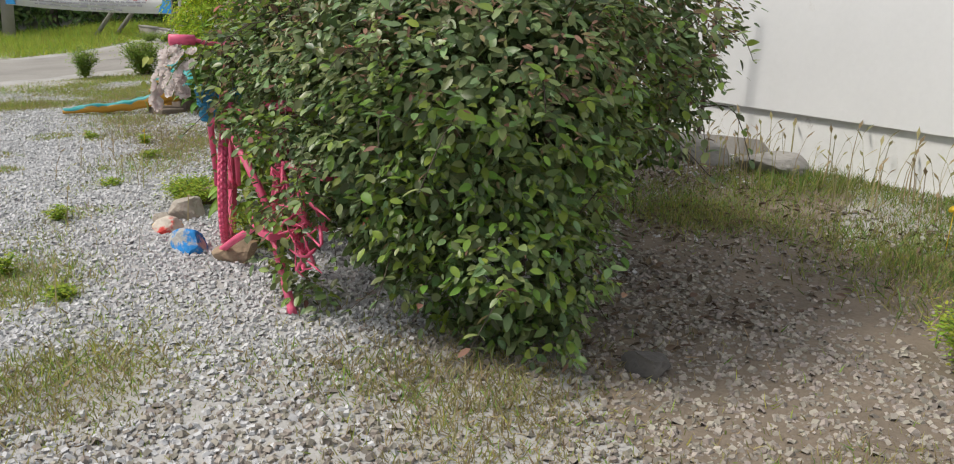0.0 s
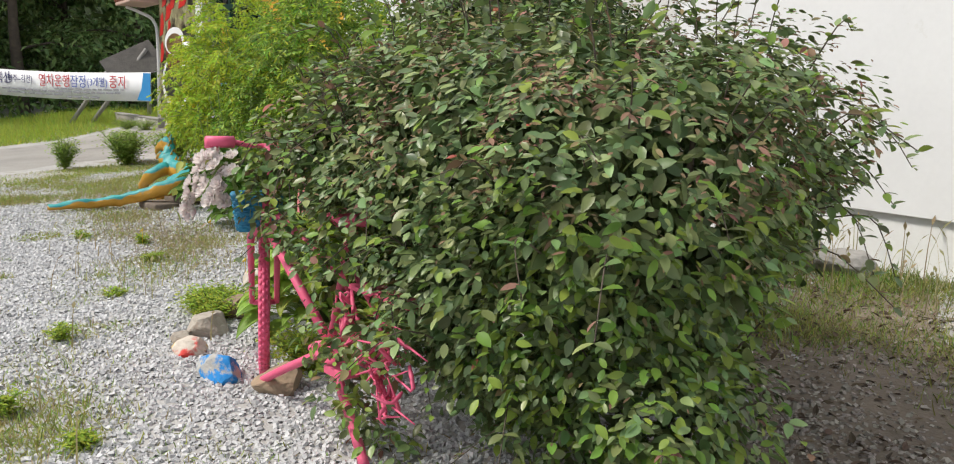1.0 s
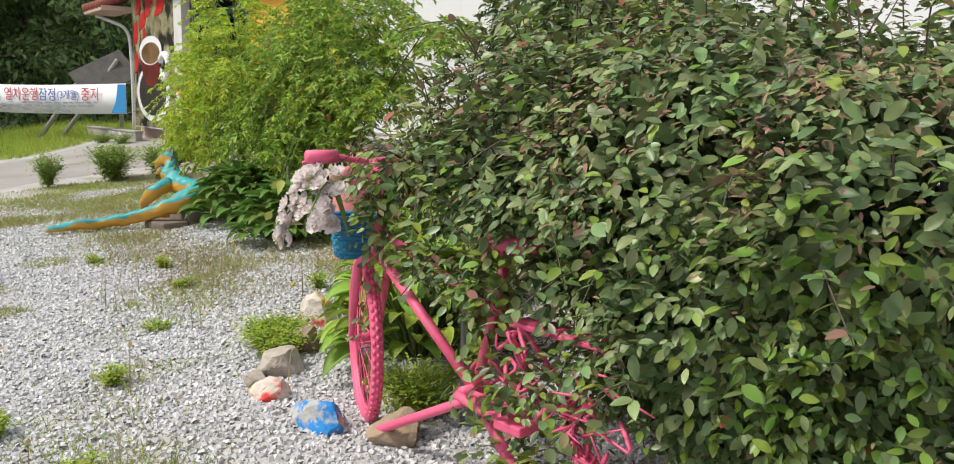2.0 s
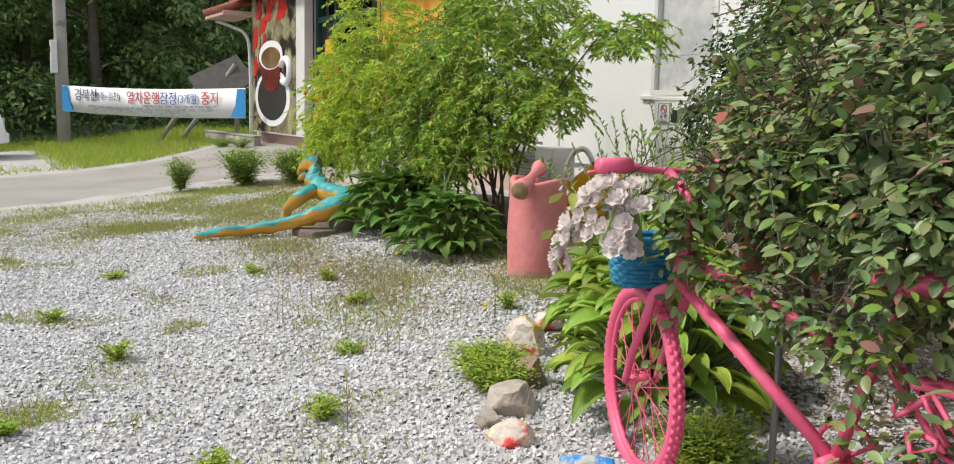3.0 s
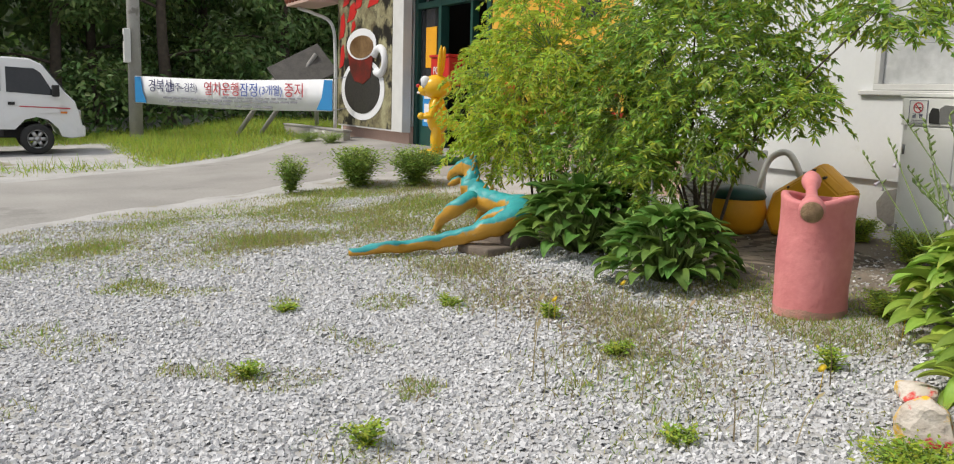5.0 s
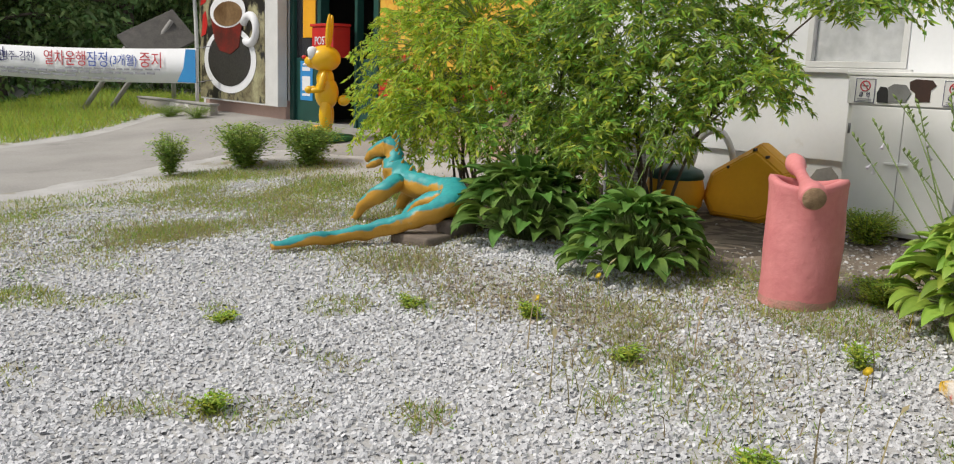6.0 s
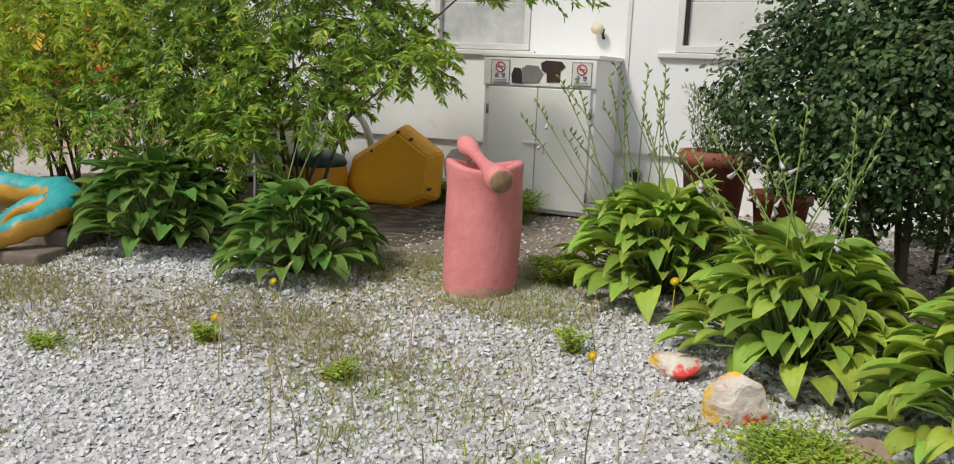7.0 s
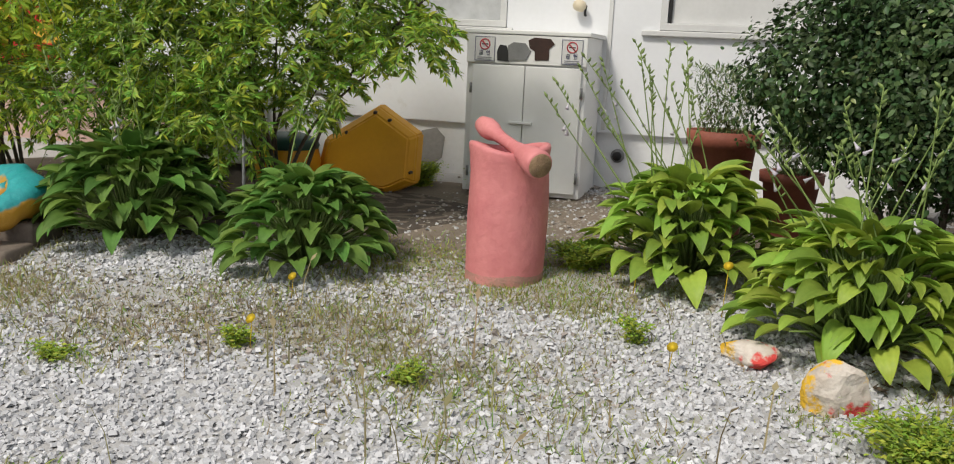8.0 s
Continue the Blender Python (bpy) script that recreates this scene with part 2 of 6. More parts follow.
def box(bm, x0, x1, y0, y1, z0, z1, bevel=0.0, m=None):
    r = bmesh.ops.create_cube(bm, size=1, matrix=Matrix.LocRotScale(((x0 + x1) / 2, (y0 + y1) / 2, (z0 + z1) / 2), None, (x1 - x0, y1 - y0, z1 - z0)))
    vs = r["verts"]
    if bevel:
        es = list({e for v in vs for e in v.link_edges})
        r = bmesh.ops.bevel(bm, geom=es, offset=bevel, segments=2, profile=0.5, affect="EDGES")
        vs = list({v for f in r["faces"] for v in f.verts} | {v for v in vs if v.is_valid})
    if m is not None:
        bmesh.ops.transform(bm, matrix=m, verts=vs)
    return vs


def boxed(name, dims, mat, parent=None, label="", bevel=0.006, m=None):
    bm = bmesh.new()
    box(bm, *dims, bevel, m)
    return part(name, bm, mat, parent, label, smooth=False)


def tube(bm, pts, radii, sides=8, cap=True):
    """A round tube along the points, with a radius at each."""
    pts = [Vector(p) for p in pts]
    if not isinstance(radii, (list, tuple)):
        radii = [radii] * len(pts)
    rings = []
    up = Vector((0, 0, 1))
    side = None
    for i, p in enumerate(pts):
        d = (pts[min(i + 1, len(pts) - 1)] - pts[max(i - 1, 0)]).normalized()
        if side is None:
            side = d.cross(up if abs(d.z) < 0.9 else Vector((1, 0, 0))).normalized()
        else:
            side = (side - d * side.dot(d)).normalized()
        other = d.cross(side)
        rings.append([bm.verts.new(p + (side * math.cos(a) + other * math.sin(a)) * radii[i]) for a in [2 * math.pi * k / sides for k in range(sides)]])
    for a, b in zip(rings, rings[1:]):
        for k in range(sides):
            bm.faces.new((a[k], a[(k + 1) % sides], b[(k + 1) % sides], b[k]))
    if cap:
        bm.faces.new(rings[0][::-1])
        bm.faces.new(rings[-1])
    return rings


def curve_pts(pts, n):
    """n points of a smooth curve through pts."""
    pts = [Vector(p) for p in pts]
    out = []
    for i in range(n):
        u = i / (n - 1) * (len(pts) - 1)
        k = min(int(u), len(pts) - 2)
        f = u - k
        p0, p1, p2, p3 = pts[max(k - 1, 0)], pts[k], pts[k + 1], pts[min(k + 2, len(pts) - 1)]
        out.append(0.5 * (2 * p1 + (p2 - p0) * f + (2 * p0 - 5 * p1 + 4 * p2 - p3) * f * f + (3 * p1 - p0 - 3 * p2 + p3) * f ** 3))
    return out


def lathe(bm, profile, sides=32, wobble=0.0, seed=0, m=None):
    """A turned shape from (radius, height) pairs; wobble makes it hand-made."""
    rings = []
    for r, z in profile:
        ring = []
        for k in range(sides):
            a = 2 * math.pi * k / sides
            f = 1 + wobble * noise.noise(Vector((math.cos(a) * 1.5 + seed, math.sin(a) * 1.5, z * 4)))
            v = Vector((r * f * math.cos(a), r * f * math.sin(a), z))
            ring.append(bm.verts.new(m @ v if m is not None else v))
        rings.append(ring)
    for a, b in zip(rings, rings[1:]):
        for k in range(sides):
            bm.faces.new((a[k], a[(k + 1) % sides], b[(k + 1) % sides], b[k]))
    return rings


def rotations(rng, n, yaw=None, pitch=None, roll=None):
    """n rotation matrices: yaw about z, then pitch about x, then roll about y, in radians."""
    yaw = rng.uniform(0, 2 * np.pi, n) if yaw is None else yaw
    pitch = np.zeros(n) if pitch is None else pitch
    roll = np.zeros(n) if roll is None else roll
    cz, sz, cx, sx, cy, sy = np.cos(yaw), np.sin(yaw), np.cos(pitch), np.sin(pitch), np.cos(roll), np.sin(roll)
    one, o = np.ones(n), np.zeros(n)
    rz = np.stack([cz, -sz, o, sz, cz, o, o, o, one], 1).reshape(n, 3, 3)
    rx = np.stack([one, o, o, o, cx, -sx, o, sx, cx], 1).reshape(n, 3, 3)
    ry = np.stack([cy, o, sy, o, one, o, -sy, o, cy], 1).reshape(n, 3, 3)
    return rz @ rx @ ry


def scatter(name, template, places, turns, sizes, mat, parent=None, label="", smooth=False, slots=None):
    """Many small pieces joined in one mesh: template (verts, faces), one piece a place."""
    tv, tf = template
    tv = np.asarray(tv, float)
    n, k = len(places), len(tv)
    sizes = np.asarray(sizes, float)
    if sizes.ndim == 1:
        sizes = sizes[:, None]
    v = np.einsum("nij,nkj->nki", turns, tv[None] * sizes[:, None, :]) + np.asarray(places)[:, None, :]
    counts = np.array([len(f) for f in tf])
    flat = np.concatenate([np.array(f) for f in tf])
    loops = (flat[None] + (np.arange(n) * k)[:, None]).ravel()
    starts = np.concatenate([[0], np.cumsum(np.tile(counts, n))[:-1]])
    me = bpy.data.meshes.new(name)
    me.vertices.add(n * k)
    me.vertices.foreach_set("co", v.ravel())
    me.loops.add(len(loops))
    me.loops.foreach_set("vertex_index", loops)
    me.polygons.add(n * len(tf))
    me.polygons.foreach_set("loop_start", starts)
    me.polygons.foreach_set("use_smooth", np.full(n * len(tf), smooth))
    mats = mat if isinstance(mat, (list, tuple)) else [mat]
    for q in mats:
        me.materials.append(q)
    if slots is not None:
        me.polygons.foreach_set("material_index", np.repeat(slots, len(tf)))
    me.update(calc_edges=True)
    ob = new(name, me)
    if parent:
        ob.parent = parent
    if label:
        tagged(ob, label)
    return ob


# A folded ovate leaf along +y, 1 long; a narrow one; a grass blade; a crushed stone
LEAF = ([(0, 0, 0), (-.19, .22, .07), (0, .3, 0), (.19, .22, .07), (-.21, .45, .06), (0, .58, -.01), (.21, .45, .06), (-.10, .78, .0), (.10, .78, .0), (0, 1.04, -.09)],
        [(0, 2, 1), (0, 3, 2), (1, 2, 5, 4), (2, 3, 6, 5), (4, 5, 7), (5, 6, 8), (5, 9, 7), (5, 8, 9)])
OVATE = ([(0, 0, 0), (-.17, .16, .05), (0, .22, 0), (.17, .16, .05), (-.25, .42, .07), (0, .5, .0), (.25, .42, .07), (-.19, .72, .03), (0, .76, -.03), (.19, .72, .03), (-.07, .92, -.04), (.07, .92, -.04), (0, 1.0, -.08)],
         [(0, 2, 1), (0, 3, 2), (1, 2, 5, 4), (2, 3, 6, 5), (4, 5, 8, 7), (5, 6, 9, 8), (7, 8, 10), (8, 9, 11), (8, 12, 10), (8, 11, 12)])
NARROW = ([(0, 0, 0), (-.11, .4, .03), (0, .45, -.02), (.11, .4, .03), (0, 1, -.1)], [(0, 2, 1), (0, 3, 2), (1, 2, 4), (2, 3, 4)])
BLADE = ([(-.02, 0, 0), (.02, 0, 0), (.016, .12, .55), (-.016, .12, .55), (0, .42, 1)], [(0, 1, 2, 3), (3, 2, 4)])
STONE = ([(-.5, -.35, -.3), (.45, -.42, -.32), (.5, .4, -.3), (-.42, .45, -.3), (-.35, -.3, .28), (.3, -.38, .34), (.38, .3, .22), (-.3, .32, .36)],
         [(4, 5, 6, 7), (0, 1, 5, 4), (1, 2, 6, 5), (2, 3, 7, 6), (3, 0, 4, 7)])
rng = np.random.default_rng(7)


def smooth01(a, b, x):
    t = np.clip((np.asarray(x, float) - a) / (b - a), 0, 1)
    return t * t * (3 - 2 * t)


def ground_z(x, y):
    """Height of the ground: it climbs gently to the house, and to the concrete apron by its door."""
    x, y = np.asarray(x, float), np.asarray(y, float)
    z = np.where(y < 1, -0.13 + 0.03 * (y - 1), -0.13 + 0.07 * (np.minimum(y, 5.6) - 1))
    z = np.maximum(z, -0.25) + 0.012 * (np.clip(x, -8, -2) + 8) * smooth01(0.2, 1.6, y)
    z = z + smooth01(-12.5, -15.5, x) * smooth01(2.5, 4.6, y) * 0.13
    return z


def gz(x, y):
    return float(ground_z(x, y))


# ---- ground: one sheet to the horizon ----
def ground_sheet():
    xs = np.concatenate([[-600, -200, -90, -50], np.arange(-34, -12, 0.5), np.arange(-12, 1.5, 0.12), [2, 3, 5, 9, 20, 60, 200, 600]])
    ys = np.concatenate([[-600, -200, -60, -25, -12, -7, -5, -4, -3], np.arange(-2.5, 5.8, 0.12), [6.5, 8, 12, 20, 60, 200, 600]])
    X, Y = np.meshgrid(xs, ys, indexing="ij")
    Z = ground_z(X, Y)
    near = (X > -20) & (X < 2) & (Y > -3) & (Y < 5.6)
    Z = Z + near * 0.012 * np.sin(X * 3.1 + 1.3 * np.sin(Y * 2.3)) * np.cos(Y * 2.7)
    v = np.stack([X, Y, Z], -1).reshape(-1, 3)
    nx, ny = len(xs), len(ys)
    f = [(i * ny + j, (i + 1) * ny + j, (i + 1) * ny + j + 1, i * ny + j + 1) for i in range(nx - 1) for j in range(ny - 1)]
    me = bpy.data.meshes.new("ground")
    me.from_pydata(v.tolist(), [], f)
    for p in me.polygons:
        p.use_smooth = True
    me.materials.append(M["soil"])
    tagged(new("ground", me), "grey gravel yard with soil, moss and weed patches", "ground", kind="structure")


ground_sheet()


def strip(name, edge_a, edge_b, mat, lift, label, category):
    """A paved strip between two edges, laid on the ground with a small thickness."""
    bm = bmesh.new()
    a, b = curve_pts([(*p, 0) for p in edge_a], 40), curve_pts([(*p, 0) for p in edge_b], 40)
    rows = []
    for p, q in zip(a, b):
        row = []
        for k in range(9):
            c = p.lerp(q, k / 8)
            edge = 1 if k in (0, 8) else 0
            row.append(bm.verts.new((c.x, c.y, gz(c.x, c.y) + (lift if not edge else -0.03))))
        rows.append(row)
    for r, s in zip(rows, rows[1:]):
        for k in range(8):
            bm.faces.new((r[k], r[k + 1], s[k + 1], s[k]))
    bmesh.ops.recalc_face_normals(bm, faces=bm.faces)
    ob = part(name, bm, mat)
    return tagged(ob, label, category, kind="structure")


strip("road", [(-12.6, -14), (-12.9, -5), (-13.2, -1), (-14.0, 0.2), (-14.4, 1.3), (-14.9, 2.4), (-15.0, 3.3), (-13.4, 4.2), (-12.6, 5.3)],
      [(-18.0, -14), (-18.0, -5), (-18.2, -1), (-19.0, 0.7), (-19.4, 2.0), (-20.2, 3.2), (-21.0, 4.1), (-21.4, 4.8), (-21.6, 5.3)], M["asphalt"], 0.02,
      "worn grey concrete drive running up to the shop door", "road")


# ---- the house ----
def disc(bm, cx, cz, rx, rz, y0, y1, n=36):
    """A flat elliptical plate in the plane y, with thickness."""
    a = [bm.verts.new((cx + rx * math.cos(2 * math.pi * k / n), y0, cz + rz * math.sin(2 * math.pi * k / n))) for k in range(n)]
    b = [bm.verts.new((v.co.x, y1, v.co.z)) for v in a]
    bm.faces.new(a)
    bm.faces.new(b[::-1])
    for k in range(n):
        bm.faces.new((a[k], b[k], b[(k + 1) % n], a[(k + 1) % n]))


def polygon_plate(bm, pts, y0, y1):
    a = [bm.verts.new((x, y0, z)) for x, z in pts]
    b = [bm.verts.new((x, y1, z)) for x, z in pts]
    bm.faces.new(a)
    bm.faces.new(b[::-1])
    for k in range(len(a)):
        bm.faces.new((a[k], b[k], b[(k + 1) % len(a)], a[(k + 1) % len(a)]))


def house():
    """White weatherboard front along y = 5.4, mural and shop front farther along."""
    bm = bmesh.new()
    # solid wall body with a window hole above z = 1.3 at each window
    for x0, x1, z0, z1 in [(-12.3, -9.12, 0.585, 3.3), (-9.12, -8.3, 0.585, 1.3), (-9.12, -8.3, 2.5, 3.3), (-8.3, -7.19, 0.585, 3.3),
                           (-7.19, -6.1, 0.585, 1.32), (-7.19, -6.1, 2.5, 3.3), (-6.1, 5.0, 0.585, 3.3)]:
        box(bm, x0, x1, 5.385, 5.62, z0, z1)
    wall = part("wall_front", bm, M["white"], smooth=False)
    tagged(wall, "white painted weatherboard house wall", "wall", kind="structure")
    bm = bmesh.new()
    box(bm, -10.9, 5.0, 5.425, 5.62, -0.4, 0.583)
    tagged(part("wall_plinth", bm, M["plinth"], smooth=False), "whitewashed plinth with flaking patches", "wall", kind="structure")
    # bare render patches, and a pipe stub in the plinth
    for pts, k in [([(-9.0, 0.28), (-8.88, 0.22), (-8.78, 0.30), (-8.76, 0.46), (-8.83, 0.53), (-8.95, 0.50), (-9.02, 0.40)], "concrete"), ([(-8.95, 0.14), (-8.84, 0.12), (-8.80, 0.2), (-8.9, 0.24)], "concrete"),
                   ([(-5.6, 0.12), (-4.9, 0.10), (-4.5, 0.22), (-4.7, 0.36), (-5.1, 0.34), (-5.5, 0.30)], "concrete"), ([(-4.3, 0.12), (-3.9, 0.12), (-4.0, 0.22)], "concrete")]:
        bm = bmesh.new()
        polygon_plate(bm, pts, 5.418, 5.424)
        tagged(part("wall_patch", bm, M[k], smooth=False), "grey bare patch where whitewash has flaked", "wall patch", kind="structure")
    p = thing("pipe_stub", -7.42, 5.42, 0.42, label="black pipe end sticking out of the plinth", category="pipe")
    bm = bmesh.new()
    tube(bm, [(0, 0, 0), (0, -0.05, 0)], 0.032, 16)
    part("pipe", bm, M["black"], p)
    bm = bmesh.new()
    tube(bm, [(0, 0, 0), (0, -0.015, 0)], 0.05, 16)
    part("collar", bm, M["steel"], p)
    bm = bmesh.new()
    box(bm, 4.8, 5.0, 5.62, 12, -0.4, 3.3)
    box(bm, -21.4, 5.0, 11.8, 12, -0.4, 3.3)
    box(bm, -21.6, -21.4, 5.32, 12, -0.4, 3.3)
    tagged(part("wall_back", bm, M["white"], smooth=False), "plain white side and back walls of the house", "wall", kind="structure")
    bm = bmesh.new()
    box(bm, -22.0, 5.4, 4.9, 12.4, 3.3, 3.42)
    box(bm, -22.0, 5.4, 4.86, 4.9, 3.18, 3.42)
    tagged(part("roof", bm, M["terracotta"], smooth=False), "low red-brown roof with a white eave", "roof", kind="structure")
    # window with film-covered glass
    for i, (x0, x1, z0, z1) in enumerate([(-9.12, -8.3, 1.3, 2.5), (-7.19, -6.1, 1.32, 2.5)]):
        w = thing(f"window_{i + 1}", x0, 5.4, z0, label="white framed window with film-covered glass" if i == 0 else "white framed sliding window with dark edge", category="window", kind="structure")
        W, H = x1 - x0, z1 - z0
        bm = bmesh.new()
        for d in [(0.002, W - 0.002, -0.03, 0.09, 0.002, 0.05), (0.002, W - 0.002, -0.03, 0.09, H - 0.05, H - 0.002), (0.002, 0.05, -0.028, 0.088, 0.05, H - 0.05), (W - 0.05, W - 0.002, -0.028, 0.088, 0.05, H - 0.05)]:
            box(bm, *d, 0.004)
        part("window_frame", bm, M["trimwhite"], w, smooth=False)
        boxed("pane", (0.05, W - 0.05, 0.02, 0.03, 0.05, H * 0.30), M["glass_film"] if i == 0 else M["trimwhite"], w, "milky plastic film" if i == 0 else "")
        boxed("pane", (0.05, W - 0.05, 0.03, 0.04, H * 0.30, H - 0.05), M["glass_film"] if i == 0 else M["trimwhite"], w)
        boxed("window_sill", (-0.12, W + 0.05, -0.05, 0.0, -0.04, -0.002), M["trimwhite"], w)
        if i:
            boxed("jamb_seal", (0.055, 0.075, -0.012, 0.02, 0.05, H - 0.05), M["black"], w, "dark rubber jamb strip")
    # vertical board joints on the white wall
    for x in (-10.6, -7.55):
        boxed("trim", (x, x + 0.03, 5.372, 5.385, 0.605, 3.15), M["trimwhite"], bevel=0.003)["kind"] = "structure"

    # mural wall and beige plinth
    bm = bmesh.new()
    box(bm, -15.5, -12.302, 5.38, 5.6, 0.8, 3.3)
    mural = part("wall_mural", bm, M["mural"], smooth=False)
    tagged(mural, "orange and yellow painted mural wall of the shop", "wall", kind="structure")
    for x0, x1, z0, z1, k in [(-15.5, -12.31, 0.8, 1.02, "red"), (-14.2, -13.2, 1.02, 1.16, "black"), (-13.3, -12.9, 2.05, 2.5, "black"), (-15.1, -14.6, 1.0, 1.35, "red"), (-12.9, -12.5, 1.2, 1.4, "red")]:
        boxed("painted_band", (x0, x1, 5.372, 5.379, z0, z1), M[k], mural, bevel=0.001)
    bm = bmesh.new()
    box(bm, -15.5, -10.902, 5.34, 5.6, -0.4, 0.70)
    tagged(part("wall_base", bm, M["pinkbeige"], smooth=False), "pink-beige rendered base wall", "wall", kind="structure")
    boxed("wall_sill", (-15.5, -10.9, 5.25, 5.42, 0.702, 0.78), M["concrete"])["kind"] = "structure"

    # shop door: green frame, open leaf; inside walls coloured black for the lack of light
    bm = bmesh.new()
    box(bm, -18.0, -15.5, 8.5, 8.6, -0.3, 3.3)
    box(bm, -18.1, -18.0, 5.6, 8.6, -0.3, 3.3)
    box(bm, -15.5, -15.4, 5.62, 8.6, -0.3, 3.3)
    tagged(part("shop_interior", bm, M["black"], smooth=False), "shop interior walls coloured black for the unlit inside", "wall", kind="structure")
    d = thing("door_1", -18.1, 5.4, gz(-17, 5.2), label="dark green framed shop door standing open", category="door", kind="structure")
    for dims, nm in [((0.0, 0.12, -0.05, 0.1, 0, 3.0), "door_frame"), ((0.9, 1.0, -0.05, 0.1, 0, 3.0), "door_frame"), ((2.48, 2.6, -0.05, 0.1, 0, 3.0), "door_frame"),
                     ((0.12, 2.48, -0.048, 0.098, 2.25, 2.35), "transom"), ((0.12, 0.9, 0.0, 0.05, 0, 1.0), "panel"), ((2.0, 2.48, 0.0, 0.05, 0, 1.0), "panel"), ((1.95, 2.02, -0.03, 0.08, 0, 2.25), "door_frame")]:
        boxed(nm, dims, M["darkgreen"], d)
    boxed("pane", (0.12, 0.9, 0.01, 0.02, 1.0, 2.25), M["carglass"], d, "dark glass pane")
    boxed("poster", (0.35, 0.75, -0.004, 0.008, 1.3, 1.95), M["orange"], d, "orange paper poster")
    boxed("threshold", (0.0, 2.6, -0.15, 0.3, -0.1, 0.03), M["concrete"], d)
    # blue shield sticker with plain bars
    s = boxed("sticker", (0.28, 0.68, -0.01, -0.002, 0.35, 0.95), M["blue"], d, "blue shield-shaped sticker")
    for k, (a, b) in enumerate([(0.5, 0.72), (0.80, 0.86), (0.42, 0.46)]):
        boxed("print_bar", (0.35, 0.61, -0.014, -0.011, a, b), M["banner"], s, bevel=0.001)
    # pillar and plinth under the sign
    bm = bmesh.new()
    box(bm, -21.4, -18.1, 5.32, 5.6, 0.62, 3.3)
    tagged(part("wall_shop", bm, M["trimwhite"], smooth=False), "off-white wall behind the shop sign", "wall", kind="structure")
    bm = bmesh.new()
    box(bm, -21.4, -18.102, 5.28, 5.6, -0.4, 0.618)
    tagged(part("wall_shop_base", bm, M["pinkbeige"], smooth=False), "pink rendered base under the sign", "wall", kind="structure")


house()


def coffee_sign():
    s = thing("coffee_sign", -21.25, 5.12, 0.52, label="large printed sign board with a coffee cup and saucer", category="sign")
    boxed("board", (0, 3.2, 0.0, 0.16, 0, 2.75), M["trimwhite"], s, "white framed board")
    boxed("print", (0.02, 2.75, -0.008, -0.001, 0.03, 2.72), M["sign_bg"], s, "dark photo print of coffee and leaves", bevel=0.001)
    bm = bmesh.new(); disc(bm, 1.35, 0.70, 1.10, 0.56, -0.016, -0.009)
    part("saucer", bm, M["banner"], s, "white saucer rim", smooth=False)
    bm = bmesh.new(); disc(bm, 1.35, 0.72, 0.90, 0.46, -0.024, -0.017)
    part("bean_print", bm, M["beans"], s, "black coffee beans", smooth=False)
    bm = bmesh.new(); polygon_plate(bm, [(0.62, 1.42), (0.78, 1.04), (1.0, 0.86), (1.45, 0.80), (1.8, 0.92), (2.0, 1.45)], -0.032, -0.025)
    part("cup", bm, M["cupred"], s, "dark red cup", smooth=False)
    bm = bmesh.new(); disc(bm, 1.35, 1.52, 0.74, 0.28, -0.040, -0.033)
    part("cup_rim", bm, M["banner"], s, "white cup rim", smooth=False)
    bm = bmesh.new(); disc(bm, 1.38, 1.47, 0.6, 0.205, -0.048, -0.041)
    part("coffee", bm, M["coffee"], s, "brown coffee", smooth=False)
    bm = bmesh.new(); tube(bm, [Vector((2.25 + 0.26 * math.cos(a), -0.03, 1.20 + 0.22 * math.sin(a))) for a in [k * math.pi / 9 - 2.2 for k in range(15)]], 0.07, 8)
    part("cup_handle", bm, M["banner"], s, "white cup handle")
    for x0, z0, w, h in [(0.1, 1.65, 0.35, 0.5), (0.12, 1.1, 0.3, 0.45), (0.55, 1.95, 0.5, 0.35), (0.95, 2.15, 0.45, 0.5), (0.3, 2.25, 0.45, 0.4), (1.6, 2.15, 0.7, 0.42), (0.75, 1.75, 0.25, 0.22), (1.35, 2.42, 0.35, 0.28)]:
        bm = bmesh.new()
        polygon_plate(bm, [(x0, z0), (x0 + w * 0.7, z0 + 0.05), (x0 + w, z0 + h * 0.5), (x0 + w * 0.75, z0 + h), (x0 + w * 0.3, z0 + h * 0.85), (x0 + w * 0.2, z0 + h * 0.4)], -0.016, -0.009)
        part("brush_stroke", bm, M["red"], s, "red brush stroke", smooth=False)


M["sign_bg"] = material("coffee_photo_print", (0.10, 0.075, 0.04), (0.42, 0.40, 0.24), 3.5, 0.45, fine=22, stain=(0.018, 0.015, 0.012), stain_scale=2.2, stain_at=0.5)
M["beans"] = material("black_beans_print", (0.012, 0.011, 0.010), (0.05, 0.045, 0.04), 30, 0.5)
M["cupred"] = material("red_cup_print", (0.25, 0.02, 0.015), (0.05, 0.02, 0.015), 2.5, 0.4)
M["coffee"] = material("coffee_print", (0.10, 0.05, 0.02), (0.28, 0.18, 0.09), 3, 0.4)
coffee_sign()


